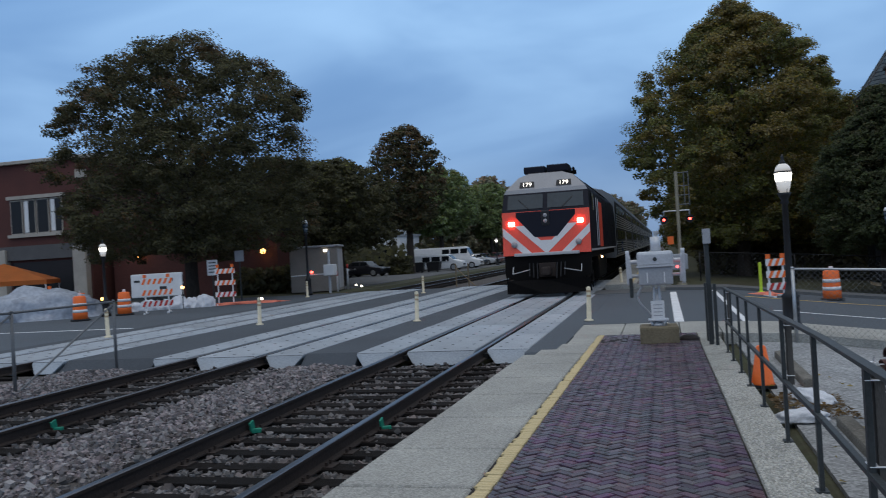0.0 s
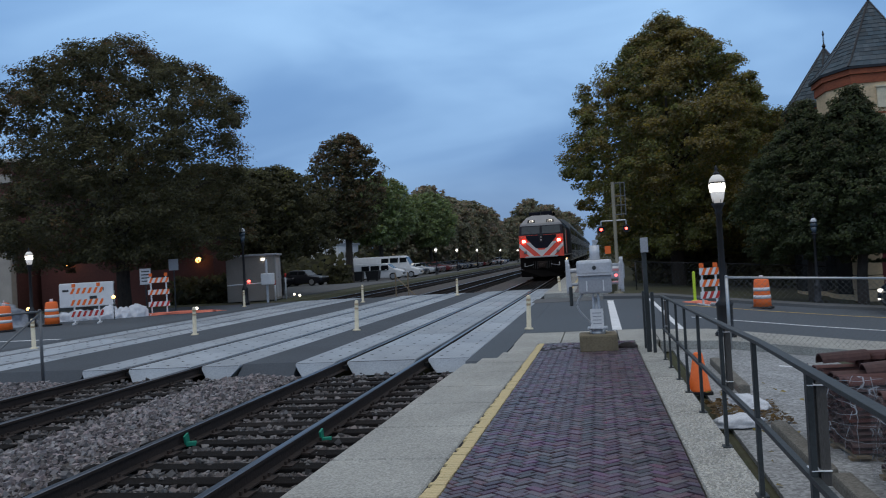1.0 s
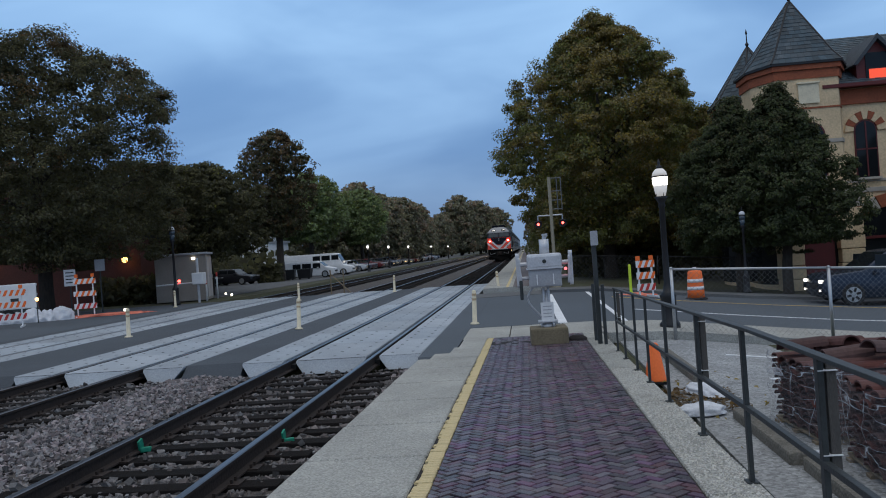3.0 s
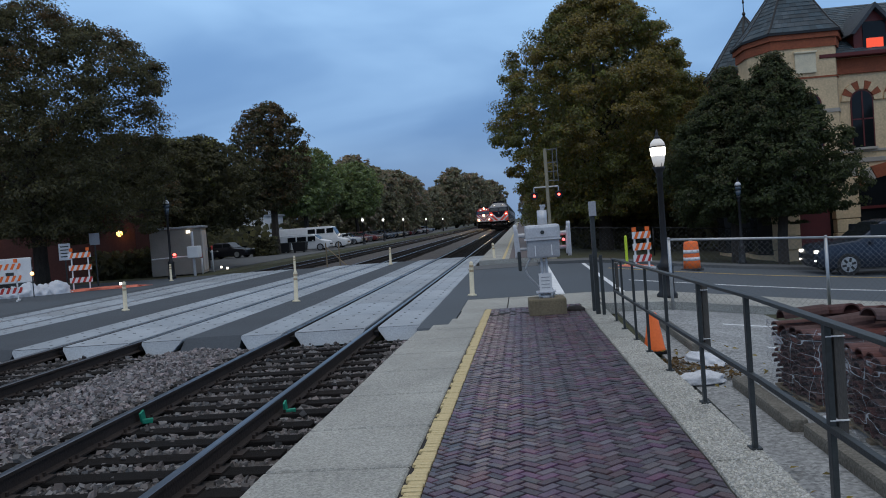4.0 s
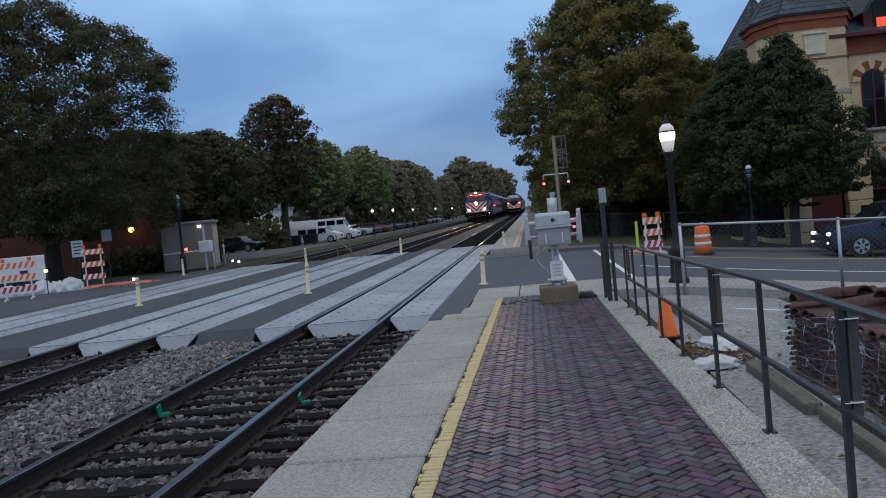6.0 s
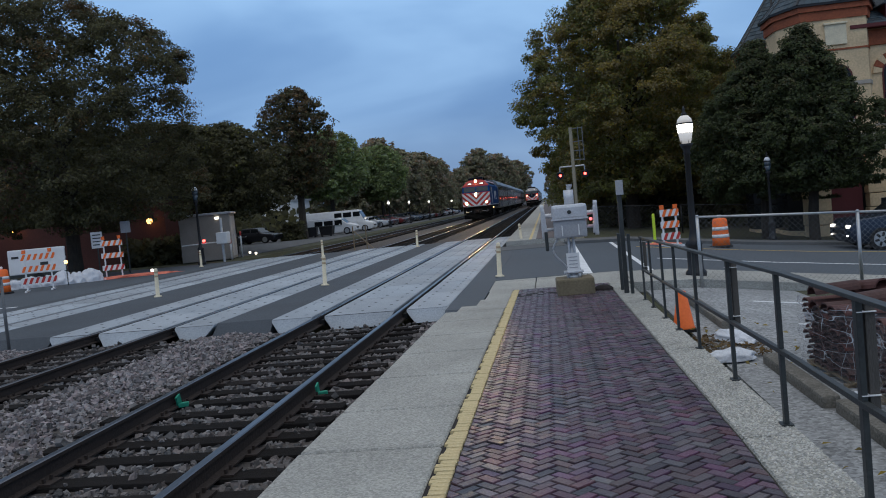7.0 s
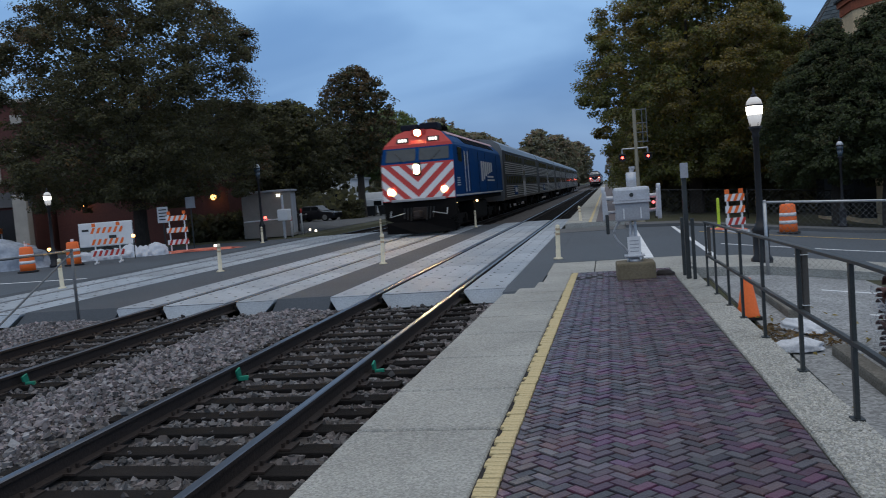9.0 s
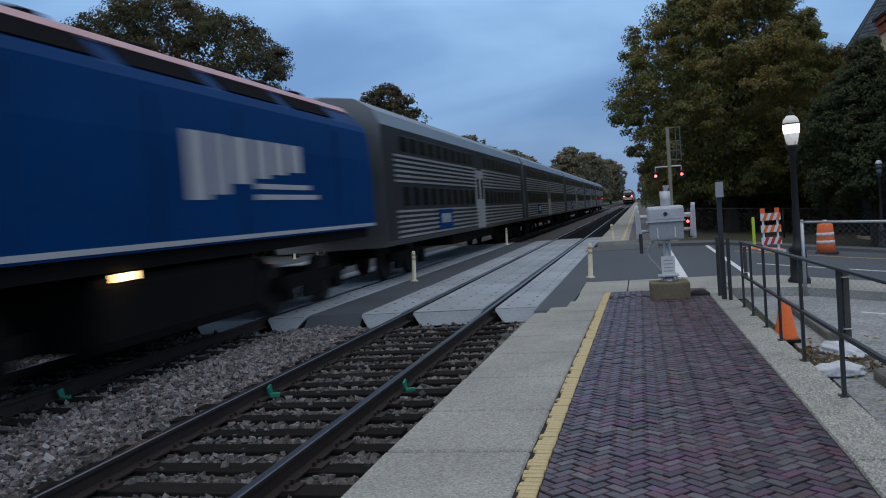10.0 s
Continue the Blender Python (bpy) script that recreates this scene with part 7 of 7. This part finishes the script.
def build_brick_block():
    b = thing("brick_shop_building", "two-storey dark red brick shop building with pale stone trim", "building")
    X1, Y0, Z1 = -33.6, 44.0, 8.9
    bm = BM()
    box(bm, (X1 - 22, Y0 + 10, (Z1 - 0.3) / 2), (44, 20, Z1 + 0.3))
    part("wall", bm, M["red_brick"], b)
    bm = BM()
    box(bm, (X1 - 22, Y0 + 10, Z1 + 0.05), (44.5, 20.5, 0.22), bev=0.03)
    part("coping", bm, M["stone_trim"], b, "pale stone coping")
    bm = BM()
    box(bm, (X1 - 5, Y0 + 9, Z1 + 0.55), (6, 8, 1.0))
    part("roof_house", bm, M["grey_box"], b)
    for z, hh in ((7.9, 0.55), (6.0, 0.75)):
        bm = BM()
        box(bm, (X1 - 0.45, Y0 - 0.06, z), (0.75, 0.2, hh), bev=0.04)
        part("stone_ornament", bm, M["stone_trim"], b, "pale carved stone ornament")
    for x in (X1 - 3.9, X1 - 9.4, X1 - 15):
        bm = BM()
        box(bm, (x, Y0 - 0.08, 6.7), (4.3, 0.24, 0.22))
        part("lintel", bm, M["stone_trim"], b, "pale stone lintel")
        bm = BM()
        box(bm, (x, Y0 - 0.08, 4.25), (4.3, 0.24, 0.2))
        part("sill", bm, M["stone_trim"], b, "pale stone sill")
        for k in range(4):
            bm = BM()
            box(bm, (x - 1.5 + 1.0 * k, Y0 - 0.03, 5.45), (0.9, 0.1, 2.2))
            w = part("window", bm, M["stone_trim"], b)
            bm = BM()
            box(bm, (x - 1.5 + 1.0 * k, Y0 - 0.085, 5.45), (0.78, 0.02, 2.05))
            part("pane", bm, M["dark_glass"], w)
            if k % 2:
                bm = BM()
                box(bm, (x - 1.72 + 1.0 * k, Y0 - 0.099, 5.45), (0.3, 0.006, 2.0))
                part("blind", bm, M["white"], w)
    bm = BM()
    box(bm, (X1 - 21, Y0 - 0.12, 3.15), (42, 0.3, 0.9))
    part("fascia", bm, mat("shop_fascia", (0.10, 0.095, 0.095), 0.7), b, "grey shop fascia")
    for x in (X1 - 0.6, X1 - 6.6, X1 - 12.6):
        bm = BM()
        box(bm, (x, Y0 - 0.2, 1.6), (0.95, 0.5, 3.6), bev=0.05)
        part("pier", bm, M["stone_trim"], b, "pale stone pier")
    for k in range(6):
        bm = BM()
        box(bm, (X1 - 3.6 - 6 * k, Y0 - 0.04, 1.25), (4.6, 0.1, 2.6))
        part("shop_window", bm, M["dark_glass"], b, "dark shop window")
    # lower wing behind the trees
    w = thing("brick_wing", "low dark brick wing behind the large tree", "building")
    bm = BM()
    box(bm, (-27.5, 48.6, 1.6), (11.5, 6, 3.8))
    part("wall", bm, M["red_brick"], w)
    bm = BM()
    box(bm, (-27.5, 48.6, 3.6), (11.8, 6.3, 0.2))
    part("coping", bm, M["black"], w)
    for x, y, z in ((-31.1, 45.45, 2.57), (-22.5, 45.45, 2.33)):
        bm = BM()
        box(bm, (x, y, z + 0.1), (0.16, 0.3, 0.3))
        lp = solid("wall_lamp", bm, M["black"], "sodium wall lamp glowing orange on the brick wall", "wall lamp", "wall lamps")
        bm = lathe(BM(), [(0.05, -0.16), (0.16, -0.08), (0.16, 0.08), (0.05, 0.16)], (x, y - 0.25, z), 12)
        part("lamp_glass", bm, M["sodium"], lp, "glowing orange glass", True)
    # white low building beyond the parking strip
    h = thing("white_building", "low white rendered building beyond the parked vans", "building")
    bm = BM()
    box(bm, (-33.8, 98, 1.9), (8.6, 8, 4.2))
    part("wall", bm, M["white"], h)
    bm = BM()
    box(bm, (-33.8, 98, 4.1), (9.0, 8.4, 0.25))
    part("roof", bm, M["grey_box"], h)
    bm = BM()
    box(bm, (-32.6, 97.5, 4.6), (4.4, 5, 1.0))
    part("upper_storey", bm, M["white"], h)
    for x in (-36.6, -34.3, -31.6):
        bm = BM()
        box(bm, (x, 93.98, 1.35), (1.9, 0.08, 2.4))
        part("window", bm, M["dark_glass"], h)


build_brick_block()


# ---------- herringbone paving ----------
def build_bricks():
    W, L, T = 0.072, 0.144, 0.05
    g = 0.0115
    c45 = math.sqrt(0.5)
    y_lo, y_hi = -5.0, 15.85

    def brick_bm(bm, poly, y_of):
        lo = [bm.verts.new((x, y, y_of(y) - T)) for x, y in poly]
        mid = [bm.verts.new((x, y, y_of(y) - 0.005)) for x, y in poly]
        cx, cy = sum(p[0] for p in poly) / len(poly), sum(p[1] for p in poly) / len(poly)
        top = []
        for x, y in poly:
            d = math.hypot(x - cx, y - cy) + 1e-6
            k = 1 - 0.005 / d
            top.append(bm.verts.new((cx + (x - cx) * k, cy + (y - cy) * k, y_of(y))))
        n = len(poly)
        bm.faces.new(top)
        for a, b in ((lo, mid), (mid, top)):
            for i in range(n):
                j = (i + 1) % n
                bm.faces.new((a[i], a[j], b[j], b[i]))

    shared = []
    for ang in (45, 135):
        bm = BM()
        hx, hy = L / 2 - g / 2, W / 2 - g / 2
        brick_bm(bm, [(-hx, -hy), (hx, -hy), (hx, hy), (-hx, hy)], lambda y: 0.0)
        shared.append(mesh_of("brick", bm, M["brick"]))
    rest = BM()
    rnd = random.Random(12)
    singles = 0
    for m in range(-310, 420):
        for n in range(-110, 110):
            for kind in (0, 1):
                u, v = (m + 4 * n) * W, m * W
                if kind == 0:
                    cu, cv, hx, hy = u + L / 2, v + W / 2, L / 2, W / 2
                else:
                    cu, cv, hx, hy = u + W / 2, v + W + L / 2, W / 2, L / 2
                cx, cy = (cu - cv) * c45 + 0.3, (cu + cv) * c45
                if not (YEL1 - 0.15 < cx < BR1 + 0.15 and y_lo - 0.2 < cy < y_hi + 0.2):
                    continue
                hx, hy = hx - g / 2 - rnd.uniform(0, 0.002), hy - g / 2 - rnd.uniform(0, 0.002)
                wob = radians(rnd.uniform(-1.6, 1.6))
                cx, cy = cx + rnd.uniform(-0.002, 0.002), cy + rnd.uniform(-0.002, 0.002)
                ca, sa = math.cos(math.pi / 4 + wob), math.sin(math.pi / 4 + wob)
                poly = [(a * hx * ca - b * hy * sa + cx, a * hx * sa + b * hy * ca + cy) for a, b in ((-1, -1), (1, -1), (1, 1), (-1, 1))]
                inside = all(YEL1 < x < BR1 and y_lo < y < y_hi for x, y in poly)
                dz = rnd.uniform(-0.005, 0.002)
                if inside and 3.6 < cy < 6.6 and singles < 300:
                    ob = new("brick", shared[0])
                    ob.parent = platform
                    ob.matrix_basis = pose(cx, cy, plat_z(cy) + dz, (-1.09 if cy > 5 else 0) + rnd.uniform(-0.5, 0.5), rnd.uniform(-0.5, 0.5), 0) @ Matrix.Rotation(radians(45 if kind == 0 else 135) + wob, 4, "Z")
                    singles += 1
                    continue
                if not inside:
                    poly = clip_poly(poly, YEL1 + 0.003, BR1 - 0.003, y_lo, y_hi)
                    if len(poly) < 3:
                        continue
                    area = abs(sum(a[0] * b[1] - b[0] * a[1] for a, b in zip(poly, poly[1:] + poly[:1]))) / 2
                    if area < 0.0005:
                        continue
                brick_bm(rest, poly, lambda y: plat_z(y) + dz)
    # soldier course painted yellow along the paving
    yb = []
    for k in range(3):
        bm = BM()
        w2 = (YEL1 - YEL0) / 2 - 0.003
        e = (0.0, 0.018, -0.004)[k]
        brick_bm(bm, [(-w2 + e, -0.0265), (w2, -0.029 - 0.001 * k), (w2 - 0.001 * k, 0.029), (-w2 + e + 0.003 * k, 0.026)], lambda y: 0.0)
        yb.append(mesh_of("edge_brick", bm, M["paint_y"]))
    y = -5.0
    while y < 15.85:
        ob = new("edge_brick", yb[rnd.randrange(3)])
        ob.parent = platform
        ob.matrix_basis = pose((YEL0 + YEL1) / 2 + rnd.uniform(-0.004, 0.003), y, plat_z(y) + 0.004 + rnd.uniform(-0.004, 0.003), rnd.uniform(-1.5, 1.0), rnd.uniform(-1, 1), rnd.uniform(-2.5, 2.5))
        y += 0.066
    ob = part("brick_paving", rest, M["brick_j"], platform, "dark red herringbone brick paving")
    tagged(ob, kind="stuff")


build_bricks()


def build_pebbles():
    """Pebbles that stand proud of the exposed-aggregate strip."""
    rng = np.random.default_rng(17)
    n = 15000
    px, py = rng.uniform(BR1 + 0.02, STRIP1 - 0.012, n), 2.2 + 8.5 * rng.random(n) ** 1.4
    pz = np.array([plat_z(y) for y in py])
    size = rng.uniform(0.005, 0.011, n)
    octa = np.array([(1, 0, 0), (0, 1, 0), (-1, 0, 0), (0, -1, 0), (0.1, 0.1, 0.6), (0, 0, -0.6)], float)
    of = np.array([(0, 1, 4), (1, 2, 4), (2, 3, 4), (3, 0, 4), (1, 0, 5), (2, 1, 5), (3, 2, 5), (0, 3, 5)])
    v = octa[None] * size[:, None, None] * rng.uniform(0.7, 1.3, (n, 6, 3))
    a = rng.uniform(0, 6.28, n)[:, None]
    v = np.stack([v[..., 0] * np.cos(a) - v[..., 1] * np.sin(a), v[..., 0] * np.sin(a) + v[..., 1] * np.cos(a), v[..., 2]], -1)
    v += np.stack([px, py, pz], -1)[:, None]
    f = of[None] + 6 * np.arange(n)[:, None, None]
    m = mat("strip_pebble", (0.42, 0.40, 0.35), 0.75, var=0.2, bump=0, rand="isl", rvar=0.42)
    ob = new("pebble", np_mesh("pebble", v.reshape(-1, 3), f.reshape(-1, 3), m))
    ob.parent = platform
    tagged(ob, "pale pebbles set in the concrete strip", kind="stuff")


build_pebbles()


def motions():
    for cars, rows, cx in ((train_out, TRAIN_OUT, TRACKS[0]), (train_in, TRAIN_IN, TRACKS[1])):
        for ob, back in cars:
            walk(ob, [(t, pose(cx, y + back, RAIL)) for t, y in rows])


motions()
